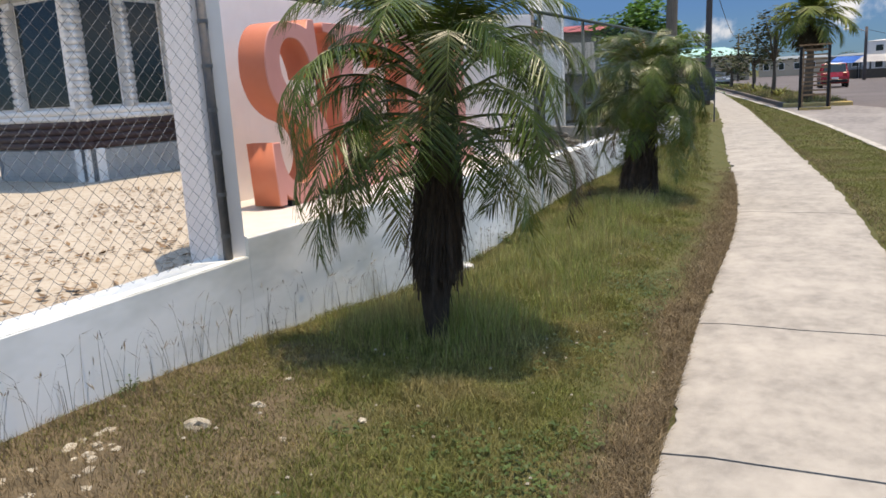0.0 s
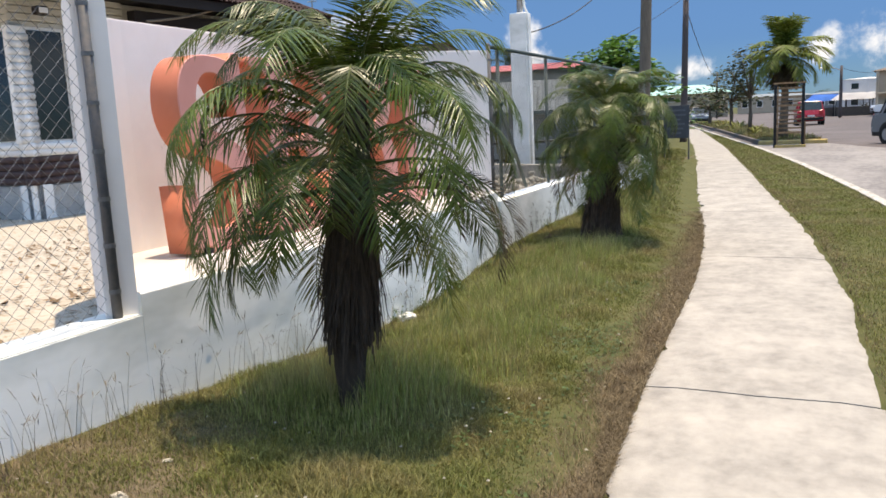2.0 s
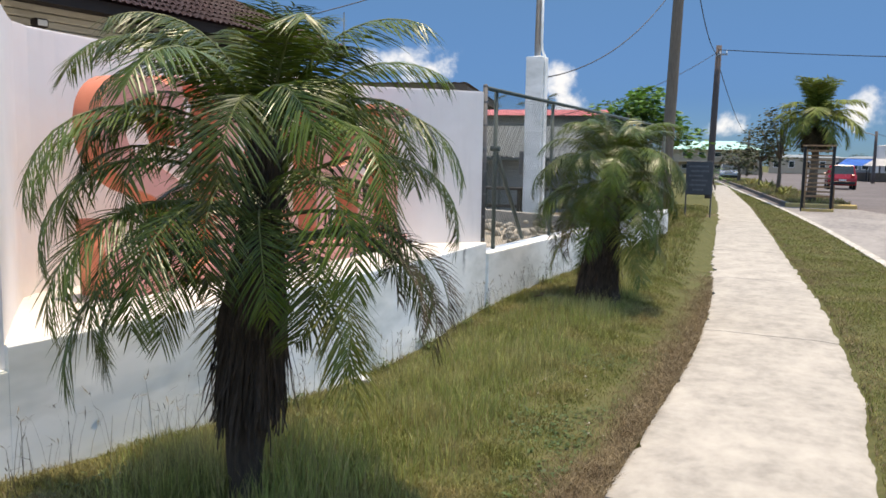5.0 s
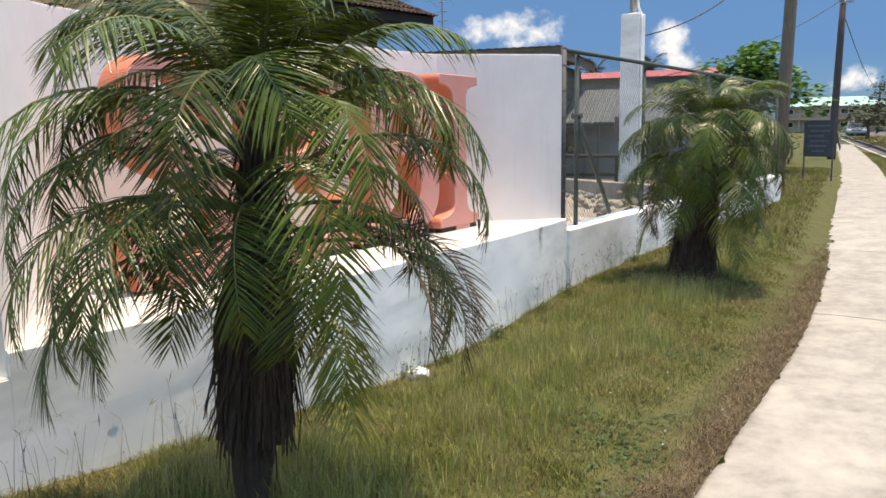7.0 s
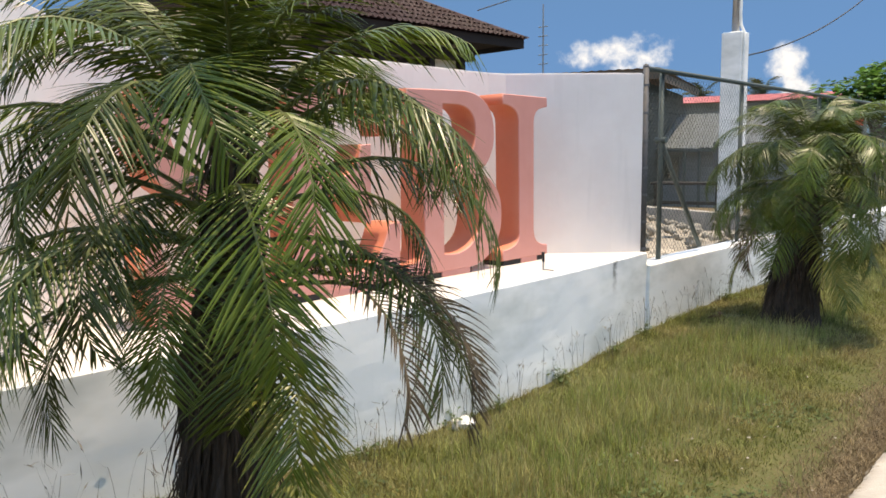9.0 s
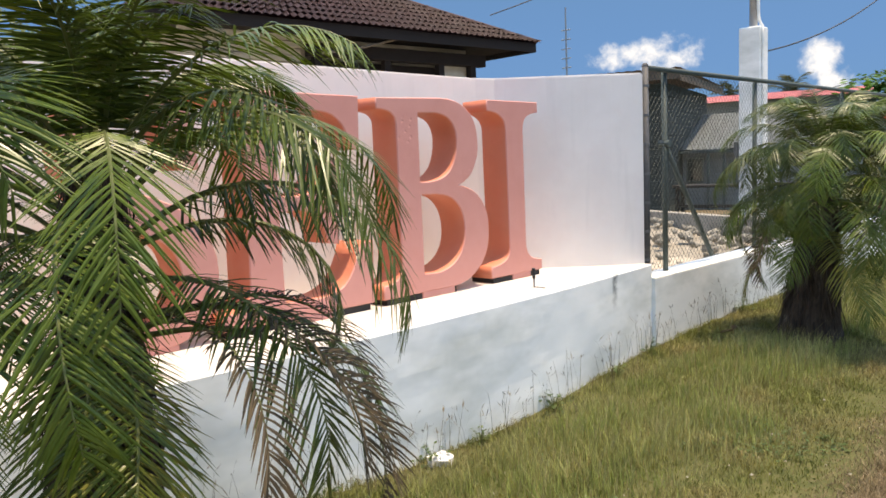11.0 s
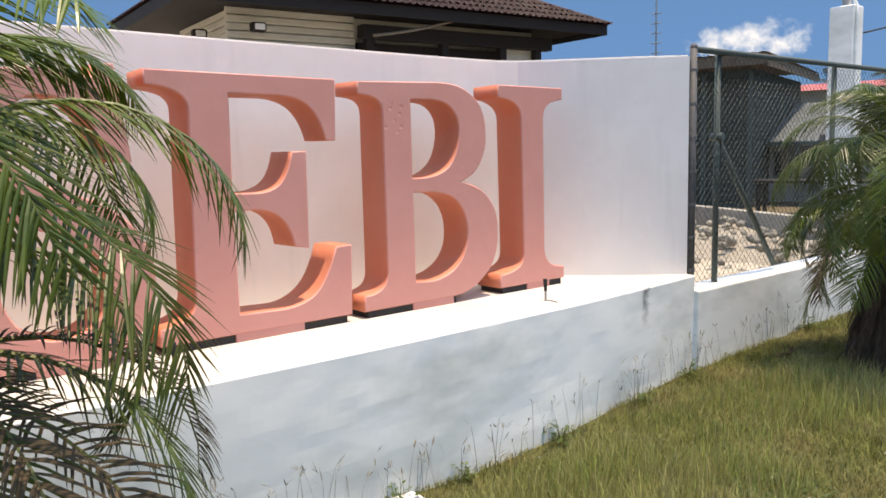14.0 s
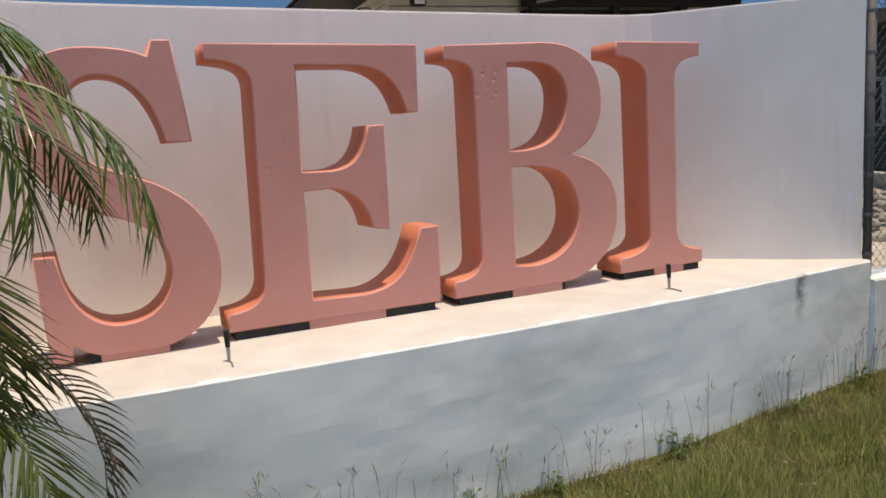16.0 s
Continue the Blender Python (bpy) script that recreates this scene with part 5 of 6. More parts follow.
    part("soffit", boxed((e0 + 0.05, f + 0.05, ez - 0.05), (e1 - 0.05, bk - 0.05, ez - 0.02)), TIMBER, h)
    mid = (f + bk) / 2
    ridge0, ridge1, rz = e0 + (mid - f), e1 - (mid - f), ez + rise
    roof = part("roof", prism(bmesh.new(), [(e0 + 0.06, f + 0.06), (e1 - 0.06, f + 0.06), (e1 - 0.06, bk - 0.06), (e0 + 0.06, bk - 0.06)], ez + 0.0, ez + 0.03), ROOF_TILE, h)

    def slope(c0, c1, r1, r0, rows):
        """Ribbed sheets from the eave line c0-c1 to the ridge line r0-r1, laid in courses."""
        c0, c1, r0, r1 = (Vector(v) for v in (c0, c1, r0, r1))
        nrm = (c1 - c0).cross(r0 - c0).normalized()
        for j in range(rows):
            s0, s1 = j / rows, (j + 1) / rows
            a, b, c, d = c0.lerp(r0, s0), c1.lerp(r1, s0), c1.lerp(r1, s1), c0.lerp(r0, s1)
            k = max(3, int((b - a).length / 0.062))
            b2 = bmesh.new()
            low, hi = [], []
            for i in range(k + 1):
                off = nrm * (0.022 + 0.034 * (i % 2))
                low.append(b2.verts.new(a.lerp(b, i / k) + off + nrm * 0.025))
                hi.append(b2.verts.new(d.lerp(c, i / k) + off))
            for i in range(k):
                b2.faces.new((low[i], low[i + 1], hi[i + 1], hi[i]))
            bmesh.ops.solidify(b2, geom=b2.faces[:], thickness=0.006)
            part("roof_course", b2, ROOF_TILE, roof)

    # solid boarding under the sheets
    b3 = bmesh.new()
    q = [b3.verts.new(v) for v in ((e0, f, ez), (e1, f, ez), (e1, bk, ez), (e0, bk, ez), (ridge0, mid, rz), (ridge1, mid, rz))]
    for k in ((0, 1, 5, 4), (2, 3, 4, 5), (1, 2, 5), (3, 0, 4)):
        b3.faces.new([q[i] for i in k])
    bmesh.ops.translate(b3, verts=b3.verts[:], vec=(0, 0, 0.02))
    part("boarding", b3, ROOF_TILE, roof)
    slope((e0 - 0.05, f - 0.06, ez - 0.01), (e1 + 0.05, f - 0.06, ez - 0.01), (ridge1, mid, rz), (ridge0, mid, rz), 8)
    slope((e1 + 0.06, f - 0.05, ez - 0.01), (e1 + 0.06, bk, ez - 0.01), (ridge1, mid, rz), (ridge1, mid, rz), 8)
    slope((e0, bk, ez), (e0, f, ez), (ridge0, mid, rz), (ridge0, mid, rz), 8)
    slope((e1, bk, ez), (e0, bk, ez), (ridge0, mid, rz), (ridge1, mid, rz), 8)
    part("ridge_cap", tube(bmesh.new(), (ridge0, mid, rz + 0.03), (ridge1, mid, rz + 0.03), 0.07, sides=10), ROOF_TILE, roof)
    for a, b in (((e1, f, ez + 0.05), (ridge1, mid, rz + 0.04)), ((e0, f, ez + 0.05), (ridge0, mid, rz + 0.04))):
        part("hip_cap", tube(bmesh.new(), a, b, 0.045, sides=8), ROOF_TILE, roof)
    for p in ((0.35, -0.12, 2.98), (-0.12, 0.9, 3.0)):
        lamp = part("flood_lamp", boxed((p[0] - 0.1, p[1] - 0.1, p[2] - 0.06), (p[0] + 0.1, p[1] + 0.04, p[2] + 0.06), 0.02), TIMBER, h)
        part("lamp_glass", boxed((p[0] - 0.07, p[1] - 0.115, p[2] - 0.04), (p[0] + 0.07, p[1] - 0.1, p[2] + 0.04), 0.005), LAMP_LENS, lamp)
    # pipe slung under the eave
    part("rope", swept(bmesh.new(), [(1.95 + 0.17 * k, -0.45 - 0.015 * k, 2.93 + 0.036 * k - 0.03 * math.sin(math.pi * k / 8)) for k in range(9)], [0.022] * 9, 6), POLE, h, "pale slung pipe")


build_house()


# ---- grey-green hut, shed and red-roofed house behind the fence ----
def build_hut():
    h = holder("board_hut", (-5.35, 18.85, 0.0), "grey-green boarded hut with a rusty sheet roof", "hut", turn=15.7)
    part("core", boxed((-6.5, 0.03, 0.1), (-0.03, 4.6, 3.0)), GREY_BOARD, h)
    for k in range(21):
        z = 0.12 + k * 0.138
        part("board", boxed((-6.5, -0.012 if k % 2 else -0.004, z), (0.0, 0.03, z + 0.132), 0.006), GREY_BOARD, h)
        part("side_board", boxed((-0.03, 0.03, z), (0.012 if k % 2 else 0.004, 4.6, z + 0.132), 0.006), GREY_BOARD, h)
    for x in (-0.09, -1.0):
        part("trim", boxed((x, -0.03, 0.1), (x + 0.1, -0.012, 3.0)), GREEN_PIPE, h)
    part("fascia", boxed((-6.8, -0.40, 3.05), (0.34, -0.35, 3.25)), HUT_ROOF, h)
    part("side_fascia", boxed((0.30, -0.35, 3.02), (0.34, 5.0, 3.20)), HUT_ROOF, h)
    bm = bmesh.new()
    n = 72
    low = [bm.verts.new((-6.8 + 7.16 * i / n, -0.42, 3.27 + 0.02 * (i % 2))) for i in range(n + 1)]
    top = [bm.verts.new((-6.8 + 7.16 * i / n, 5.0, 3.22 + 0.02 * (i % 2))) for i in range(n + 1)]
    for i in range(n):
        bm.faces.new((low[i], low[i + 1], top[i + 1], top[i]))
    bmesh.ops.solidify(bm, geom=bm.faces[:], thickness=0.008)
    part("roof", bm, HUT_ROOF, h, "rusty corrugated roof sheet")
    w = part("window", boxed((-2.6, -0.03, 1.2), (-1.7, 0.02, 2.1), 0.01), GREY_SHEET, h)
    part("pane", boxed((-2.52, -0.036, 1.27), (-1.78, -0.03, 2.03)), GLASS, w)


build_hut()


def build_shed():
    """A low lean-to against the hut's side: its roof falls towards the road end of the yard."""
    h = holder("lean_to_shed", (-5.35, 18.85, 0.0), "low lean-to shed with grey sheet roof against the hut", "shed", turn=15.7)
    right = 2.9
    part("wall", boxed((0.03, 1.35, 0.0), (right, 3.6, 1.55), 0.01), GREY_SHEET, h)
    for k in range(14):
        part("sheet", boxed((0.55, 1.32 - 0.008 * (k % 2), 0.1 + 0.105 * k), (right, 1.35, 0.2 + 0.105 * k), 0.006), GREY_SHEET, h)
    bm = bmesh.new()
    n = 52
    low = [bm.verts.new((0.03 + (right + 0.2) * i / n, 1.0, 1.58 + 0.018 * (i % 2))) for i in range(n + 1)]
    top = [bm.verts.new((0.03 + (right + 0.2) * i / n, 3.75, 2.46 + 0.018 * (i % 2))) for i in range(n + 1)]
    for i in range(n):
        bm.faces.new((low[i], low[i + 1], top[i + 1], top[i]))
    bmesh.ops.solidify(bm, geom=bm.faces[:], thickness=0.01)
    part("roof", bm, GREY_SHEET, h, "grey lean-to roof sheet")
    part("eave_board", boxed((0.03, 1.0, 1.50), (right + 0.2, 1.03, 1.57), 0.004), GREEN_PIPE, h)
    part("gable", prism(bmesh.new(), [(right - 0.02, 1.36), (right + 0.01, 1.36), (right + 0.01, 3.6), (right - 0.02, 3.6)], 1.5, 1.62), GREY_SHEET, h)
    w = part("window", boxed((0.12, 1.31, 0.85), (0.5, 1.35, 1.4), 0.01), GREEN_PIPE, h)
    part("pane", boxed((0.16, 1.30, 0.89), (0.46, 1.31, 1.36)), GLASS, w)
    for x in (0.62, 0.95, 2.1):
        part("post", boxed((x, 1.02, 0.0), (x + 0.06, 1.08, 1.52), 0.005), GREEN_PIPE, h)
    part("door_frame", boxed((2.0, 1.27, 0.05), (2.09, 1.31, 1.45), 0.006), WHITE_LOG, h, "white door frame")


build_shed()


def build_bench(x, y, turn):
    b = holder("work_bench", (x, y, 0.26), "dark rough timber work bench in the yard", "bench", turn=turn)
    part("top", boxed((-0.65, -0.25, 0.62), (0.65, 0.25, 0.67), 0.006), TIMBER, b)
    for px in (-0.6, 0.54):
        for py in (-0.22, 0.16):
            part("leg", boxed((px, py, 0.0), (px + 0.06, py + 0.06, 0.62)), TIMBER, b)
    part("rail", boxed((-0.58, -0.2, 0.25), (0.58, -0.16, 0.31)), TIMBER, b)


build_bench(-3.6, 17.2, 12)
build_bench(-2.4, 17.6, 20)


def gable_house(name, at, turn, wide, deep, wall_h, roof_h, wall_mat, roof_mat, label, windows=3, floors=1, over=0.4, hip=True):
    h = holder(name, at, label, "house", turn=turn)
    part("wall", boxed((-wide / 2, 0, 0), (wide / 2, deep, wall_h), 0.02), wall_mat, h)
    bm = bmesh.new()
    a, b, c, d = (bm.verts.new(v) for v in ((-wide / 2 - over, -over, wall_h), (wide / 2 + over, -over, wall_h), (wide / 2 + over, deep + over, wall_h), (-wide / 2 - over, deep + over, wall_h)))
    inset = deep / 2 if hip else 0
    e, f = bm.verts.new((-wide / 2 - over + inset, deep / 2, wall_h + roof_h)), bm.verts.new((wide / 2 + over - inset, deep / 2, wall_h + roof_h))
    for q in ((a, b, f, e), (c, d, e, f), (b, c, f), (d, a, e), (d, c, b, a)):
        bm.faces.new(q)
    part("roof", bm, roof_mat, h)
    fl = wall_h / floors
    for s in range(floors):
        for k in range(windows):
            x = -wide / 2 + wide * (k + 0.5) / windows
            w = part("window", boxed((x - 0.55, -0.05, s * fl + fl * 0.36), (x + 0.55, 0.02, s * fl + fl * 0.78), 0.02), WHITE_LOG, h)
            part("pane", boxed((x - 0.47, -0.07, s * fl + fl * 0.39), (x + 0.47, -0.05, s * fl + fl * 0.75)), GLASS, w)
    if floors > 1:
        part("balcony", boxed((-wide / 2, -1.0, fl - 0.1), (wide / 2, -0.01, fl + 0.06), 0.02), wall_mat, h)
        for k in range(windows + 1):
            x = -wide / 2 + 0.15 + (wide - 0.3) * k / windows
            part("balcony_post", boxed((x - 0.1, -1.0, 0), (x + 0.1, -0.8, wall_h - 0.01), 0.01), wall_mat, h)
        part("balcony_rail", boxed((-wide / 2, -1.0, fl + 0.8), (wide / 2, -0.95, fl + 0.88)), wall_mat, h)
    return h


gable_house("red_roofed_house", (-10.4, 34.0, 0.0), 14, 8.4, 5.0, 3.45, 0.42, GREY_SHEET, RED_ROOF, "low grey house with a faded red sheet roof", 3, 1, 0.4, False)
gable_house("teal_roofed_building", (-17.0, 140, 0.0), 8, 15.5, 9, 4.0, 1.5, TAN, TEAL_ROOF, "tan two-storey building with a pale teal hipped roof", 6, 2, 0.7)
gable_house("white_house", (10.4, 132, 0.0), -3, 6.5, 6, 4.6, 0.25, HOUSE_WHITE, HOUSE_WHITE, "white flat-roofed house beyond the road", 2, 2, 0.1)
gable_house("white_house", (14.5, 140, 0.0), -6, 9, 6, 3.1, 0.3, HOUSE_WHITE, HOUSE_WHITE, "long low white house beyond the road", 4, 1, 0.1)
gable_house("tan_house", (11.6, 88, 0.0), -8, 6, 7, 4.2, 0.9, TAN, HUT_ROOF, "tan house with a brown roof beyond the road", 2, 2, 0.4)
gable_house("white_house", (6.2, 150, 0.0), 0, 8, 6, 2.9, 0.4, GREY_SHEET, GREY_SHEET, "pale house row far down the road", 5, 1, 0.2)
gable_house("white_house", (-3.5, 175, 0.0), 3, 14, 6, 3.2, 0.6, TAN, GREY_SHEET, "pale house row far down the road", 5, 1, 0.2)


def stall(at, turn, roof_mat, label, wide=4.0):
    s = holder("market_stall", at, label, "stall", group="roadside stalls", turn=turn)
    for x in (-wide / 2, wide / 2 - 0.08):
        for y in (0, 2.4):
            part("leg", boxed((x, y, 0), (x + 0.08, y + 0.08, 1.75)), TIMBER, s)
    part("counter", boxed((-wide / 2 + 0.1, 0.1, 0), (wide / 2 - 0.1, 2.3, 0.95), 0.02), DARK_KERB, s)
    bm = bmesh.new()
    a, b, c, d = (bm.verts.new(v) for v in ((-wide / 2 - 0.3, -0.3, 1.68), (wide / 2 + 0.3, -0.3, 1.72), (wide / 2 + 0.3, 2.8, 1.7), (-wide / 2 - 0.3, 2.8, 1.72)))
    e, f = bm.verts.new((-wide / 2 + 0.6, 1.2, 2.45)), bm.verts.new((wide / 2 - 0.6, 1.2, 2.4))
    for q in ((a, b, f, e), (c, d, e, f), (b, c, f), (d, a, e)):
        bm.faces.new(q)
    bmesh.ops.solidify(bm, geom=bm.faces[:], thickness=0.03)
    part("canopy", bm, roof_mat, s)


stall((4.6, 100, -0.05), 0, BLUE_TARP, "dark stall under a blue tarpaulin", 4.0)
stall((7.2, 97, -0.05), 4, HOUSE_WHITE, "dark stall under a white canopy", 3.6)
stall((10.3, 99, -0.05), -3, HOUSE_WHITE, "grey stall under a pale canopy", 4.4)


# ---- low rubble wall in the yard ----
rubble = holder("rubble_heap", (-0.75, 10.75, 0.30), "low spread heap of rough pale stones in the yard", "stone heap", turn=156)


def rubble_stone(seed):
    bm = bmesh.new()
    bmesh.ops.create_cube(bm, size=1.0)
    bmesh.ops.subdivide_edges(bm, edges=bm.edges[:], cuts=1, use_grid_fill=True)
    for v in bm.verts:
        v.co = v.co.normalized() * 0.5 * (1.15 + 0.3 * noise.noise(v.co * 2 + Vector((seed, seed, 0))))
    me = bpy.data.meshes.new("stone")
    bm.to_mesh(me)
    bm.free()
    me.materials.append(STONE)
    return me


stone_meshes = [rubble_stone(k * 3.7) for k in range(5)]
rng = random.Random(6)
for k in range(300):
    u, back = 5.8 * rng.random(), 1.9 * rng.random()
    rise = 0.34 * min(1.0, back / 0.8) * (0.75 + 0.5 * noise.noise((u * 1.3, back * 1.3, 2)))
    w = rng.uniform(0.05, 0.13)
    ob = new("stone", stone_meshes[rng.randrange(5)])
    ob.parent = rubble
    ob.matrix_basis = pose(u, 0.3 - back, rise * rng.uniform(0.55, 1.0) + 0.02, rng.uniform(-40, 40), rng.uniform(-40, 40), rng.uniform(0, 180)) @ Matrix.Diagonal((w * 1.1, w * 0.85, w * 0.7, 1))
bank = bmesh.new()
grid = [[bank.verts.new((5.9 * i / 24, 0.45 - 2.2 * j / 10, -0.06 + 0.30 * min(1.0, max(0.0, j / 10 * 2.2 - 0.15) / 0.8) * (0.75 + 0.5 * noise.noise((5.9 * i / 24 * 1.3, 2.2 * j / 10 * 1.3, 2))))) for i in range(25)] for j in range(11)]
for j in range(10):
    for i in range(24):
        bank.faces.new((grid[j + 1][i], grid[j + 1][i + 1], grid[j][i + 1], grid[j][i]))
part("edging", boxed((0.2, -1.95, 0.0), (5.9, -1.83, 0.40), 0.01), CONCRETE, rubble, "pale concrete edging")
part("earth_bank", bank, RUBBLE, rubble, "grey-brown gravelly earth", True)


# ---- utility poles, wires, lamps ----
def utility_pole(at, tall, r, mat, label, lean=(0, 0), arm=False):
    p = holder("utility_pole", at, label, "utility pole", group="utility poles")
    part("shaft", swept(bmesh.new(), [(lean[0] * s, lean[1] * s, -0.3 + (tall + 0.3) * s) for s in (0, 0.25, 0.5, 0.75, 1)], [r * (1.0 - 0.28 * s) for s in (0, 0.25, 0.5, 0.75, 1)], 14), mat, p, smooth=True)
    if arm:
        a = part("bracket", boxed((lean[0] - 0.05, lean[1] - 0.35, tall - 0.45), (lean[0] + 0.4, lean[1] - 0.28, tall - 0.38)), STEEL, p)
        for x in (0.1, 0.36):
            part("insulator", tube(bmesh.new(), (lean[0] + x, lean[1] - 0.31, tall - 0.38), (lean[0] + x, lean[1] - 0.31, tall - 0.26), 0.035, 0.025), LAMP_LENS, a)
    return p


utility_pole((-1.28, 23.4, 0.0), 9.5, 0.165, POLE, "thick weathered timber utility pole on the verge", (0.25, 0.0))
utility_pole((-2.15, 37.5, 0.0), 6.5, 0.16, POLE_DARK, "dark timber utility pole beside the footpath", (0.12, 0.0), True)
utility_pole((5.6, 88, 0.0), 4.9, 0.17, POLE_DARK, "dark street-lamp pole beyond the road")
utility_pole((12.2, 110, 0.0), 5.2, 0.15, POLE_DARK, "dark utility pole far down the road")
utility_pole((-9.5, 125, 0.0), 6.6, 0.16, POLE_DARK, "dark utility pole far down the road")
lamp = holder("street_lamp", (5.6, 88, 4.45), "pale street-lamp head on a short arm", "street lamp")
part("arm", swept(bmesh.new(), [(0, 0, 0), (-0.6, -0.2, 0.25), (-1.3, -0.3, 0.33)], [0.05, 0.045, 0.04], 8), STEEL, lamp)
part("head", boxed((-2.0, -0.42, 0.26), (-1.25, -0.18, 0.42), 0.05), LAMP_LENS, lamp)


def wire(a, b, sag, r, label):
    a, b = Vector(a), Vector(b)
    pts = [a.lerp(b, k / 20) + Vector((0, 0, -sag * 4 * (k / 20) * (1 - k / 20))) for k in range(21)]
    tagged(mesh_object("overhead_wire", swept(bmesh.new(), pts, [r] * 21, 5), CABLE), label, "wire", "overhead wires")


wire((-2.05, 37.3, 6.3), (26.0, 47.0, 6.6), 0.5, 0.018, "black overhead wire crossing the road")
wire((-2.05, 37.3, 6.1), (-1.1, 23.4, 8.6), 0.9, 0.016, "black overhead wire between poles")
wire((-1.75, 14.75, 2.9), (-1.15, 23.4, 6.2), 0.5, 0.012, "black service wire to the pillar")
wire((-2.1, 37.4, 6.0), (-9.4, 125, 6.2), 1.2, 0.02, "black overhead wire along the verge")
wire((-1.1, 23.4, 9.2), (-8.2, 16.5, 4.6), 0.4, 0.012, "black service wire to the house")
wire((-2.1, 37.4, 6.2), (-5.6, 22.4, 2.5), 0.5, 0.012, "black service wire to the shed")
wire((5.6, 88, 4.7), (12.2, 110, 5.0), 0.5, 0.02, "black overhead wire by the far houses")

mast = holder("antenna_mast", (-22.5, 39.7, 0.0), "thin lattice antenna mast far behind the house", "antenna")
part("pole", tube(bmesh.new(), (0, 0, 0), (0, 0, 9.6), 0.07, 0.04, 8), STEEL, mast)
for k in range(5):
    part("element", tube(bmesh.new(), (-0.3, 0, 6.4 + 0.5 * k), (0.3, 0, 6.4 + 0.5 * k), 0.03, sides=6), STEEL, mast)

# ---- small sign board on two legs ----
sign = holder("notice_board", (-0.45, 23.9, 0.04), "dark notice board with faded writing on two thin legs", "sign", turn=-14)
part("panel", boxed((-0.37, -0.015, 0.62), (0.37, 0.015, 1.52), 0.006), SLATE, sign)
for x in (-0.36, 0.34):
    part("leg", boxed((x - 0.016, 0.016, 0.0), (x + 0.016, 0.045, 1.52)), RUST_PIPE, sign)
for k, (a, b) in enumerate([(-0.28, 0.26), (-0.24, 0.28), (-0.28, 0.12), (-0.20, 0.24), (-0.26, 0.20), (-0.16, 0.14)]):
    part("writing_bar", boxed((a, -0.021, 1.36 - 0.125 * k), (b, -0.016, 1.41 - 0.125 * k)), CHALK, sign, "faded unreadable line of writing")

# ---- slatted frame at the median's end ----
stand = holder("slatted_stand", (2.26, 31.35, -0.05), "tall black frame with rough wooden slats at the kerb", "display stand", turn=10)
for x in (-0.45, 0.45):
    part("upright", boxed((x - 0.045, -0.05, 0), (x + 0.045, 0.05, 2.2), 0.006), BLACK, stand)
rng = random.Random(21)
for k in range(11):
    z = 0.50 + 0.152 * k + rng.uniform(-0.012, 0.012)
    lath = part("slat", boxed((-0.41, -0.028 + 0.006 * (k % 3), 0), (0.41, 0.0 + 0.006 * (k % 3), rng.uniform(0.045, 0.075)), 0.004), WOOD, stand)
    lath.matrix_basis = pose(0, 0, z, 0, rng.uniform(-1.2, 1.2), 0)
part("top_bar", boxed((-0.52, -0.03, 2.2), (0.52, 0.03, 2.245), 0.004), WOOD, stand)
part("foot_beam", boxed((-0.46, -0.16, 0.0), (0.54, -0.06, 0.10), 0.008), YELLOW_KERB, stand)
part("side_lath", boxed((-0.40, -0.09, 0.1), (-0.36, -0.055, 2.1), 0.003), WOOD, stand)
part("side_lath", boxed((0.49, -0.09, 0.1), (0.53, -0.055, 0.9), 0.003), WOOD, stand)


# ---- planted median ----
def median_left(y):
    return kerb_x(y) + 0.55 + 0.2 * min(1, (y - 34) / 20)


def median_right(y):
    return median_left(y) + 2.3 + 0.02 * (y - 34)


ys = [34.0 + k * 1.5 for k in range(44)]
med = ribbon("median", lambda y: median_left(y) + 0.14, lambda y: median_right(y) - 0.14, ys, 0.06, 0.3, bpy.data.materials["earth_sand_and_turf"])
tagged(med, "raised planted median of dry grass", "median", kind="structure")
tagged(ribbon("median_kerb", median_left, lambda y: median_left(y) + 0.15, ys, 0.10, 0.3, DARK_KERB), "dirty dark kerb along the planted median", "kerb", kind="structure")
tagged(ribbon("median_kerb", lambda y: median_right(y) - 0.15, median_right, ys, 0.10, 0.3, DARK_KERB), "dirty dark kerb along the planted median", "kerb", kind="structure")
tagged(mesh_object("median_end_kerb", boxed((median_left(34) - 0.05, 33.8, -0.2), (median_right(34) + 0.05, 34.0, 0.12), 0.04), YELLOW_KERB), "faded yellow painted kerb at the median's end", "kerb", kind="structure")


def median_spots(count, seed):
    r = np.random.default_rng(seed)
    out = []
    for _ in range(count):
        y = 34.1 + 50 * r.random() ** 1.6
        out.append((r.uniform(median_left(y) + 0.15, median_right(y) - 0.15), y, 0.06, r.uniform(0.5, 1.4)))
    return out


blades("median_grass", median_spots(9000, 5), GRASS_DRY, "dry grass on the median", 51, 0.13, 0.012, 0.8)
blades("median_grass", median_spots(6000, 6), GRASS, "green grass on the median", 52, 0.17, 0.014, 0.8)


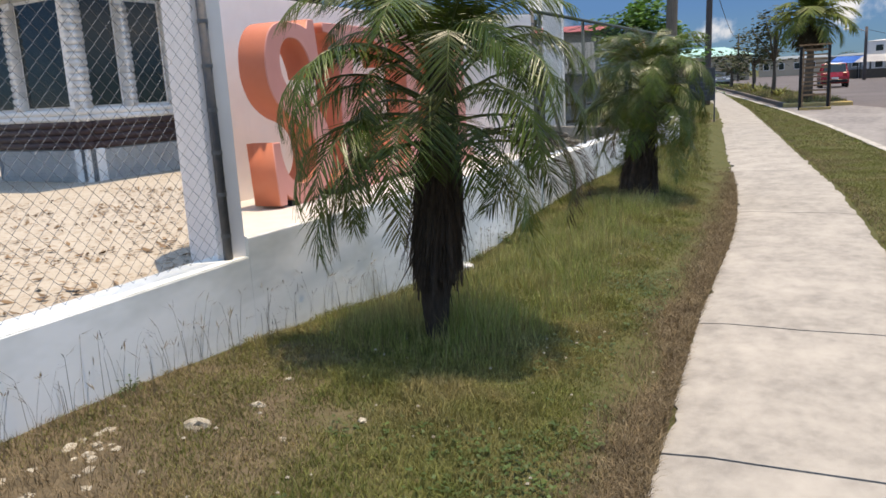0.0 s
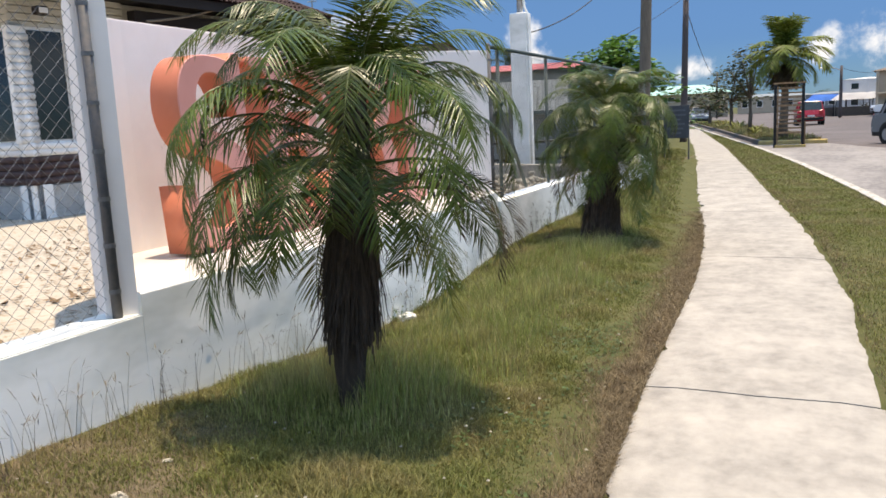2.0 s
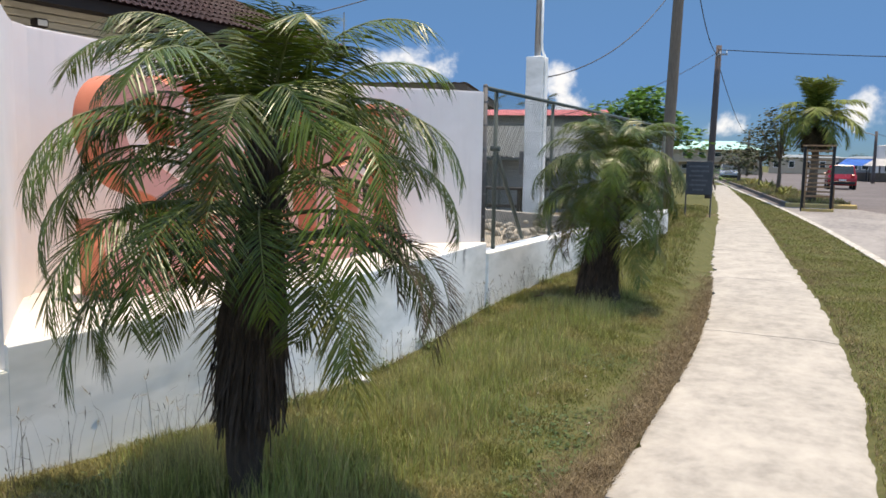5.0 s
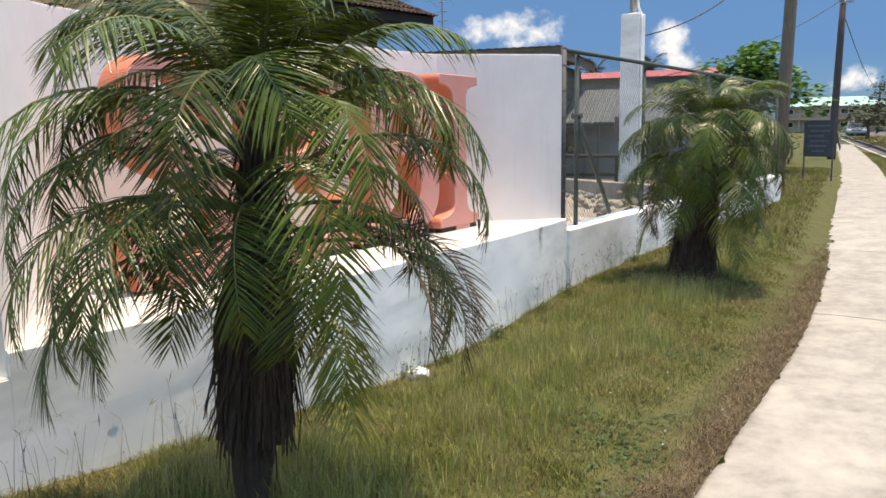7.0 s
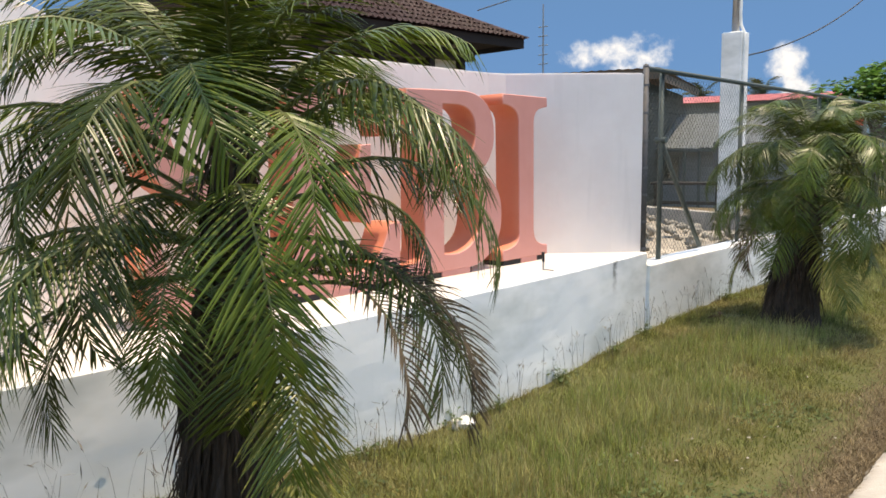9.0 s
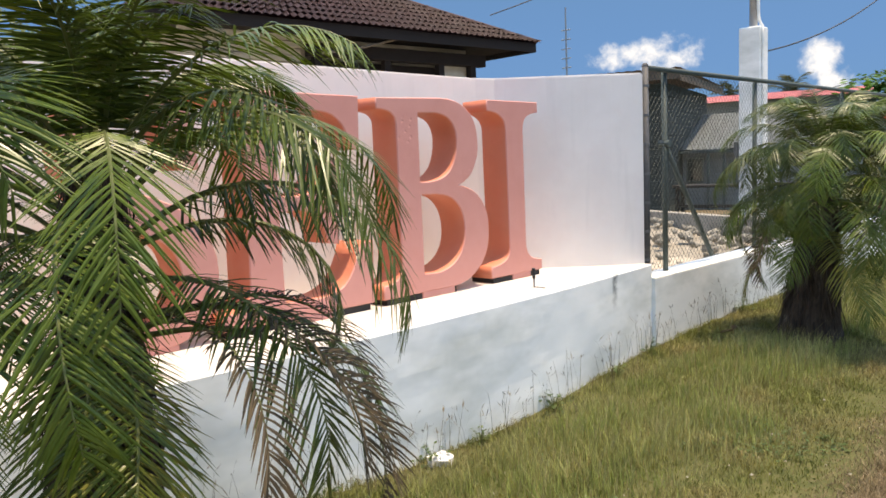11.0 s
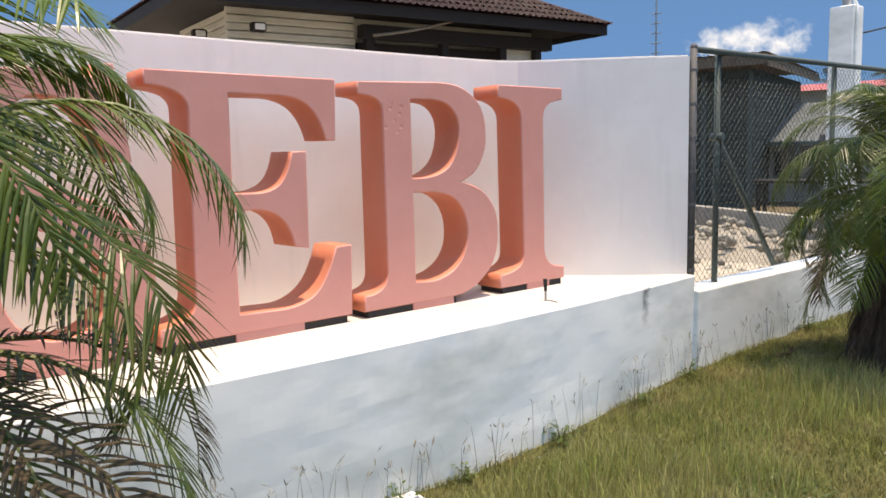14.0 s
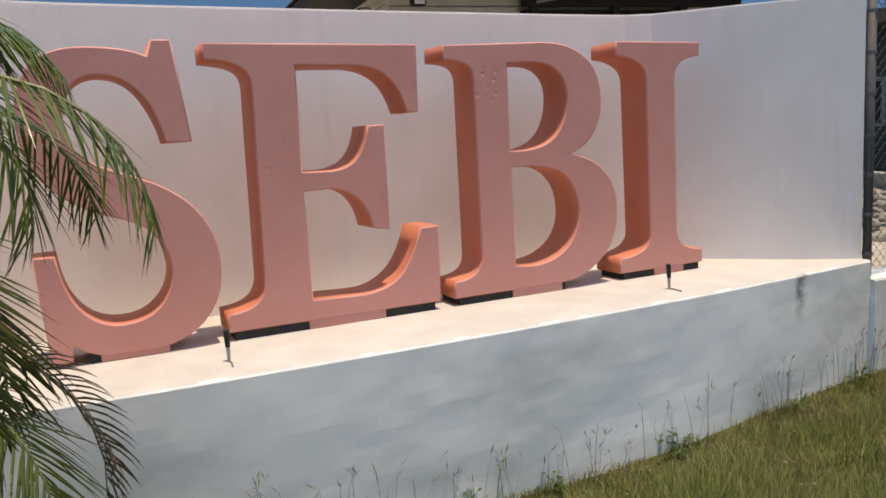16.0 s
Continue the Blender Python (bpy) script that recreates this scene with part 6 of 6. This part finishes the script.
def rosette(x, y, z, r, seed, label):
    """A clump of pointed, arching strap leaves."""
    g = np.random.default_rng(seed)
    bm = bmesh.new()
    for _ in range(26):
        a, el = g.uniform(0, 6.28), g.uniform(0.25, 1.3)
        d = Vector((math.cos(a) * math.cos(el), math.sin(a) * math.cos(el), math.sin(el)))
        s = Vector((-math.sin(a), math.cos(a), 0)) * r * 0.07
        ln = r * g.uniform(0.8, 1.2)
        last = None
        for t, w in ((0, 0.8), (0.5, 1.0), (1.0, 0.05)):
            c = d * ln * t + Vector((0, 0, -0.35 * ln * t * t))
            p = [bm.verts.new(c - s * w), bm.verts.new(c + s * w)]
            if last:
                bm.faces.new((last[0], last[1], p[1], p[0]))
            last = p
    ob = mesh_object("strap_plant", bm, GRASS)
    ob.matrix_basis = pose(x, y, z)
    tagged(ob, label, "plant", "plants on the median")


for k in range(9):
    y = 42 + k * 3.2
    rosette(median_left(y) + 0.7 + 0.5 * (k % 3), y, 0.06, 0.75 + 0.1 * (k % 2), 80 + k, "pale green strap-leaved clump on the median")


# ---- trees ----
def leaf_cloud(clumps, per, size, seed, droop=0.3, wide=0.55):
    """Many small leaves gathered in uneven clumps: rows of centre and radius."""
    r = np.random.default_rng(seed)
    verts, faces = [], []
    for cx, cy, cz, cr in clumps:
        for _ in range(int(per * cr * cr)):
            d = r.normal(0, 1, 3)
            d /= np.linalg.norm(d)
            p = Vector((cx, cy, cz)) + Vector(d) * cr * r.uniform(0.45, 1.0) ** 0.5
            a = r.uniform(0, 6.28)
            u = Vector((math.cos(a), math.sin(a), r.uniform(-droop, droop * 0.5))).normalized()
            v = u.cross(Vector((r.normal(0, 0.5), r.normal(0, 0.5), 1))).normalized()
            ln = size * r.uniform(0.7, 1.3)
            b = len(verts)
            verts += [tuple(p), tuple(p + u * ln * 0.55 + v * ln * wide / 2), tuple(p + u * ln), tuple(p + u * ln * 0.55 - v * ln * wide / 2)]
            faces.append((b, b + 1, b + 2, b + 3))
    return verts, faces


def build_tree(name, at, clumps, limbs, trunk_r, mats, per, size, seed, label, category="tree", fork=0.45):
    t = holder(name, at, label, category)
    top = max(c[2] for c in clumps)
    g = random.Random(seed)
    base = Vector((0, 0, 0))
    crotch = Vector((g.uniform(-0.1, 0.1), g.uniform(-0.1, 0.1), top * fork))
    trunk = part("trunk", swept(bmesh.new(), [base - Vector((0, 0, 0.2)), base.lerp(crotch, 0.5) + Vector((0.05, 0, 0)), crotch], [trunk_r * 1.25, trunk_r, trunk_r * 0.8], 9), mats[0], t, smooth=True)
    for k, c in enumerate(clumps[:limbs]):
        tip = Vector(c[:3])
        part("limb", swept(bmesh.new(), [crotch, crotch.lerp(tip, 0.5) + Vector((0, 0, 0.12)), tip], [trunk_r * 0.6, trunk_r * 0.4, trunk_r * 0.12], 7), mats[0], trunk, smooth=True)
    verts, faces = leaf_cloud(clumps, per, size, seed)
    raw("crown", verts, faces, mats[1], t)
    return t


def lumps(n, wide, z0, z1, r0, r1, seed, deep=None):
    g = random.Random(seed)
    out = []
    for _ in range(n):
        a, s = g.uniform(0, 6.28), math.sqrt(g.random())
        z = g.uniform(z0, z1)
        k = 1 - 0.55 * (z - z0) / max(0.01, z1 - z0)
        out.append((wide * s * math.cos(a) * k, (deep or wide) * s * math.sin(a) * k, z, g.uniform(r0, r1)))
    return out


build_tree("almond_tree", (-2.75, 27.0, 0.0), lumps(40, 1.95, 1.5, 3.6, 0.28, 0.55, 3), 12, 0.10, (BARK, BROAD_LEAF), 560, 0.22, 5, "small broad-leaved almond tree with glossy green leaves")
build_tree("dark_tree", (-1.9, 58, 0.0), lumps(34, 1.9, 1.7, 3.9, 0.35, 0.75, 8), 9, 0.13, (BARK, DARK_LEAF), 110, 0.28, 9, "thin dark-leaved tree on the median")
build_tree("dark_tree", (0.15, 44, 0.05), lumps(34, 1.6, 2.0, 4.0, 0.3, 0.6, 18), 10, 0.10, (BARK, DARK_LEAF), 120, 0.24, 19, "thin dark-leaved tree on the median")
build_tree("dark_tree", (-5.0, 74, 0.0), lumps(24, 2.0, 1.2, 3.4, 0.4, 0.8, 28), 8, 0.14, (BARK, DARK_LEAF), 70, 0.35, 29, "dark bushy tree down the road")
for k, (x, y) in enumerate([(-3.4, 30.0), (-4.6, 32.0), (-3.0, 33.5)]):
    build_tree("green_bush", (x, y, 0.0), lumps(9, 0.8, 0.45, 1.0, 0.22, 0.4, 90 + k), 5, 0.05, (BARK, DARK_LEAF), 150, 0.16, 95 + k, "low dark bush beside the footpath", "bush", 0.3)
build_tree("green_bush", (-3.6, 50, 0.0), lumps(10, 0.9, 0.5, 1.3, 0.25, 0.45, 38), 5, 0.06, (BARK, BROAD_LEAF), 130, 0.2, 39, "low leafy bush on the median", "bush", 0.3)
for k, (x, y, h) in enumerate([(-22, 190, 5.0), (-31, 185, 5.5), (-12, 200, 4.5), (6, 195, 4.5), (22, 180, 5), (-44, 170, 6), (34, 170, 5.5), (14, 120, 2.4), (8.6, 104, 1.6), (12.8, 103, 1.8)]):
    build_tree("far_tree", (x, y, 0.0), lumps(18, h * 0.75, h * 0.35, h * 0.8, h * 0.16, h * 0.26, 60 + k), 5, 0.2, (BARK, DARK_LEAF), 40, 0.09 * h, 70 + k, "rounded dark tree far behind the houses")


def feather_palm(name, at, tall, crown, count, seed, label, trunk_r=0.14, mat=None, starts=(80, 55, 30, 5, -25)):
    """A taller palm: ringed trunk, upright spear and arching fronds."""
    p = holder(name, at, label, "palm tree")
    g = np.random.default_rng(seed)
    part("trunk", swept(bmesh.new(), [(0, 0, -0.2), (0.05, 0, tall * 0.3), (0.08, 0.02, tall * 0.65), (0.06, 0, tall)], [trunk_r * 1.3, trunk_r, trunk_r * 0.8, trunk_r * 0.7], 10), BARK, p, smooth=True)
    meshes = []
    for k, s in enumerate(starts):
        m = frond_mesh(s, 95 - 0.35 * abs(s), crown, seed * 10 + k, mat or YELLOW_LEAF, 0.30 * crown, 34, 0.15, 0.013 * crown)
        meshes.append(m)
    turn = 0
    for k in range(count):
        ob = new("frond", meshes[min(len(meshes) - 1, int(k * len(meshes) / count))])
        ob.parent = p
        turn += 137.5 + g.normal(0, 8)
        ob.matrix_basis = pose(0.06, 0, tall, 0, 0, turn) @ Matrix.Scale(g.uniform(0.85, 1.1), 4)
    return p


palm = feather_palm("median_palm", (1.95, 35.0, 0.05), 3.2, 1.75, 30, 4, "yellow-green feather palm on the median with a brown dead skirt", 0.16, None, (90, 88, 50, 34, 16, -6))
skirt = [frond_mesh(-35 - 12 * k, 45, 1.05, 700 + k, LEAF_OLD, 0.30, 26, 0.4, 0.016) for k in range(2)]
for k in range(12):
    ob = new("dead_frond", skirt[k % 2])
    ob.parent = palm
    tagged(ob, "brown dead frond hanging by the trunk")
    ob.matrix_basis = pose(0.06, 0, 3.0, 0, 0, 137.5 * k)
feather_palm("far_palm", (-21.5, 58, 0.0), 5.0, 1.9, 12, 6, "dark palm crown behind the houses", 0.14, DARK_LEAF)
feather_palm("far_palm", (-17.0, 57, 0.0), 4.9, 1.9, 12, 7, "dark palm crown behind the houses", 0.14, DARK_LEAF)


# ---- cars ----
def build_car(at, turn, paint, profile, cabin, length, wide, label):
    """Body swept from a side profile, glasshouse, wheels and lamps; local y runs from tail to nose."""
    c = holder("car", at, label, "car", turn=turn)

    def side_shape(points, half, taper):
        bm = bmesh.new()
        left = [bm.verts.new((-half * (taper if z > 0.95 else 1), y, z)) for y, z in points]
        right = [bm.verts.new((half * (taper if z > 0.95 else 1), y, z)) for y, z in points]
        n = len(points)
        for i in range(n):
            bm.faces.new((left[i], left[(i + 1) % n], right[(i + 1) % n], right[i]))
        bm.faces.new(left[::-1])
        bm.faces.new(right)
        bmesh.ops.recalc_face_normals(bm, faces=bm.faces)
        bmesh.ops.bevel(bm, geom=bm.edges[:], offset=0.05, segments=2, affect="EDGES", clamp_overlap=True)
        return bm

    body = part("body", side_shape(profile, wide / 2, 1.0), paint, c, smooth=False)
    cab = part("cabin", side_shape(cabin, wide / 2 - 0.06, 0.84), GLASS, c, "dark tinted windows")
    ys, zs = [p[0] for p in cabin], [p[1] for p in cabin]
    part("roof", boxed((-wide / 2 + 0.2, min(ys) + 0.55, max(zs) - 0.02), (wide / 2 - 0.2, max(ys) - 0.75, max(zs) + 0.03), 0.02), paint, c)
    for x in (-wide / 2 + 0.07, wide / 2 - 0.07):
        for y in (length * 0.2, length * 0.81):
            w = part("wheel", tube(bmesh.new(), (x - 0.1, y, 0.33), (x + 0.1, y, 0.33), 0.33, sides=20), RUBBER, c)
            part("rim", tube(bmesh.new(), (x - 0.108, y, 0.33), (x + 0.108, y, 0.33), 0.2, sides=14), STEEL, w)
    part("cladding", boxed((-wide / 2 - 0.012, 0.12, 0.27), (wide / 2 + 0.012, length - 0.12, 0.42), 0.02), BLACK, c, "black sill cladding")
    part("grille", boxed((-wide / 2 + 0.5, length - 0.06, 0.60), (wide / 2 - 0.5, length + 0.015, 0.80), 0.02), BLACK, c)
    top = max(zs)
    mid = (min(ys) + max(ys)) / 2 - 0.1
    for x in (-1, 1):
        for y in (length * 0.2, length * 0.81):
            part("wheel_arch", tube(bmesh.new(), (x * (wide / 2 - 0.12), y, 0.36), (x * (wide / 2 + 0.008), y, 0.36), 0.40, sides=22), BLACK, c)
        for y0, y1 in ((mid, mid), (min(ys) + 0.35, min(ys) + 0.6), (max(ys) - 0.1, max(ys) - 0.8)):
            part("pillar", tube(bmesh.new(), (x * (wide / 2 - 0.07), y0, 1.0), (x * (wide / 2 - 0.19), y1, top - 0.01), 0.04, sides=8), paint, c)
    for x in (-wide / 2 + 0.25, wide / 2 - 0.25):
        part("headlamp", boxed((x - 0.2, length - 0.10, 0.72), (x + 0.2, length + 0.01, 0.87), 0.03), LAMP_LENS, c)
        part("tail_lamp", boxed((x - 0.13, -0.01, 0.78), (x + 0.13, 0.06, 1.02), 0.02), TAIL_LENS, c)
    part("front_bumper", boxed((-wide / 2 + 0.08, length - 0.06, 0.32), (wide / 2 - 0.08, length + 0.03, 0.55), 0.03), BLACK, c)
    part("rear_bumper", boxed((-wide / 2 + 0.08, -0.03, 0.35), (wide / 2 - 0.08, 0.06, 0.56), 0.03), BLACK, c)
    part("number_plate", boxed((-0.22, -0.045, 0.60), (0.22, -0.01, 0.70)), WHITE_CAR, c)
    for x in (-wide / 2 - 0.06, wide / 2 + 0.06):
        part("mirror", boxed((x - 0.08, length * 0.64, 0.98), (x + 0.08, length * 0.64 + 0.1, 1.12), 0.02), paint, c)
    return c


SUV_BODY = [(0.05, 0.30), (4.25, 0.30), (4.35, 0.62), (4.25, 0.92), (3.3, 1.02), (0.1, 1.05), (0.0, 0.7)]
SUV_CABIN = [(0.12, 1.0), (3.35, 0.98), (2.6, 1.58), (0.5, 1.62)]
build_car((5.6, 33.3, -0.06), 214, GREY_CAR, SUV_BODY, SUV_CABIN, 4.35, 1.82, "silver-grey sport utility car on the road")
build_car((3.0, 62, -0.06), 4, RED_CAR, SUV_BODY, SUV_CABIN, 4.2, 1.75, "red hatchback driving away down the road")
PICK_BODY = [(0.0, 0.42), (5.1, 0.42), (5.2, 0.75), (5.1, 1.05), (3.9, 1.12), (0.0, 1.10)]
PICK_CABIN = [(1.7, 1.08), (4.0, 1.08), (3.3, 1.72), (1.85, 1.75)]
build_car((13.4, 88, -0.06), 97, WHITE_CAR, PICK_BODY, PICK_CABIN, 5.2, 1.85, "white pickup truck parked beyond the road")
build_car((-7.4, 88, -0.06), 186, GREY_CAR, SUV_BODY, SUV_CABIN, 4.3, 1.78, "dark car far down the road")

# ---- pennant over the fence ----
flag = holder("pennant", (-0.95, 18.55, 0.35), "small faded orange pennant on a thin stick", "flag")
part("stick", tube(bmesh.new(), (0, 0, 0), (0.02, 0, 1.98), 0.012, sides=8), POLE, flag)
bm = bmesh.new()
v = [bm.verts.new(c) for c in ((0.02, 0, 1.96), (0.02, 0.0, 1.58), (-0.10, 0.03, 1.60), (-0.16, -0.02, 1.64))]
bm.faces.new((v[0], v[1], v[2]))
bm.faces.new((v[0], v[2], v[3]))
bmesh.ops.solidify(bm, geom=bm.faces[:], thickness=0.006)
part("cloth", bm, ORANGE_FLAG, flag)


# ---- leaf litter and stones on the yard's sand ----
def litter():
    r = np.random.default_rng(77)
    verts, faces = [], []
    for _ in range(4600):
        x = -0.3 - 5.5 * r.random() ** 1.3
        y = r.uniform(1.5, 8.0)
        if noise.noise((x * 0.9, y * 0.9, 6)) + 0.25 < r.uniform(-0.2, 0.7):
            continue
        z = ground_height(x, y) + 0.012
        a, s = r.uniform(0, 6.28), r.uniform(0.02, 0.05)
        u, w = Vector((math.cos(a), math.sin(a), r.uniform(-0.2, 0.3))) * s, Vector((-math.sin(a), math.cos(a), r.uniform(-0.3, 0.3))) * s * 0.45
        p, b = Vector((x, y, z)), len(verts)
        verts += [tuple(p - u), tuple(p + w), tuple(p + u + Vector((0, 0, 0.01))), tuple(p - w)]
        faces.append((b, b + 1, b + 2, b + 3))
    tagged(raw("leaf_litter", verts, faces, DEAD_LEAF), "scattered dead leaves on the sandy yard", "leaves", kind="stuff")


litter()

# ---- footpath bays, laid last ----
joints = [-6.0, -4.2, -2.4, -0.2, 1.55, 3.29, 5.02, 9.0, 12.6, 16.2, 20, 24, 28, 33, 38, 44, 52, 62]
for y0, y1 in zip(joints, joints[1:]):
    slab(y0, y1)
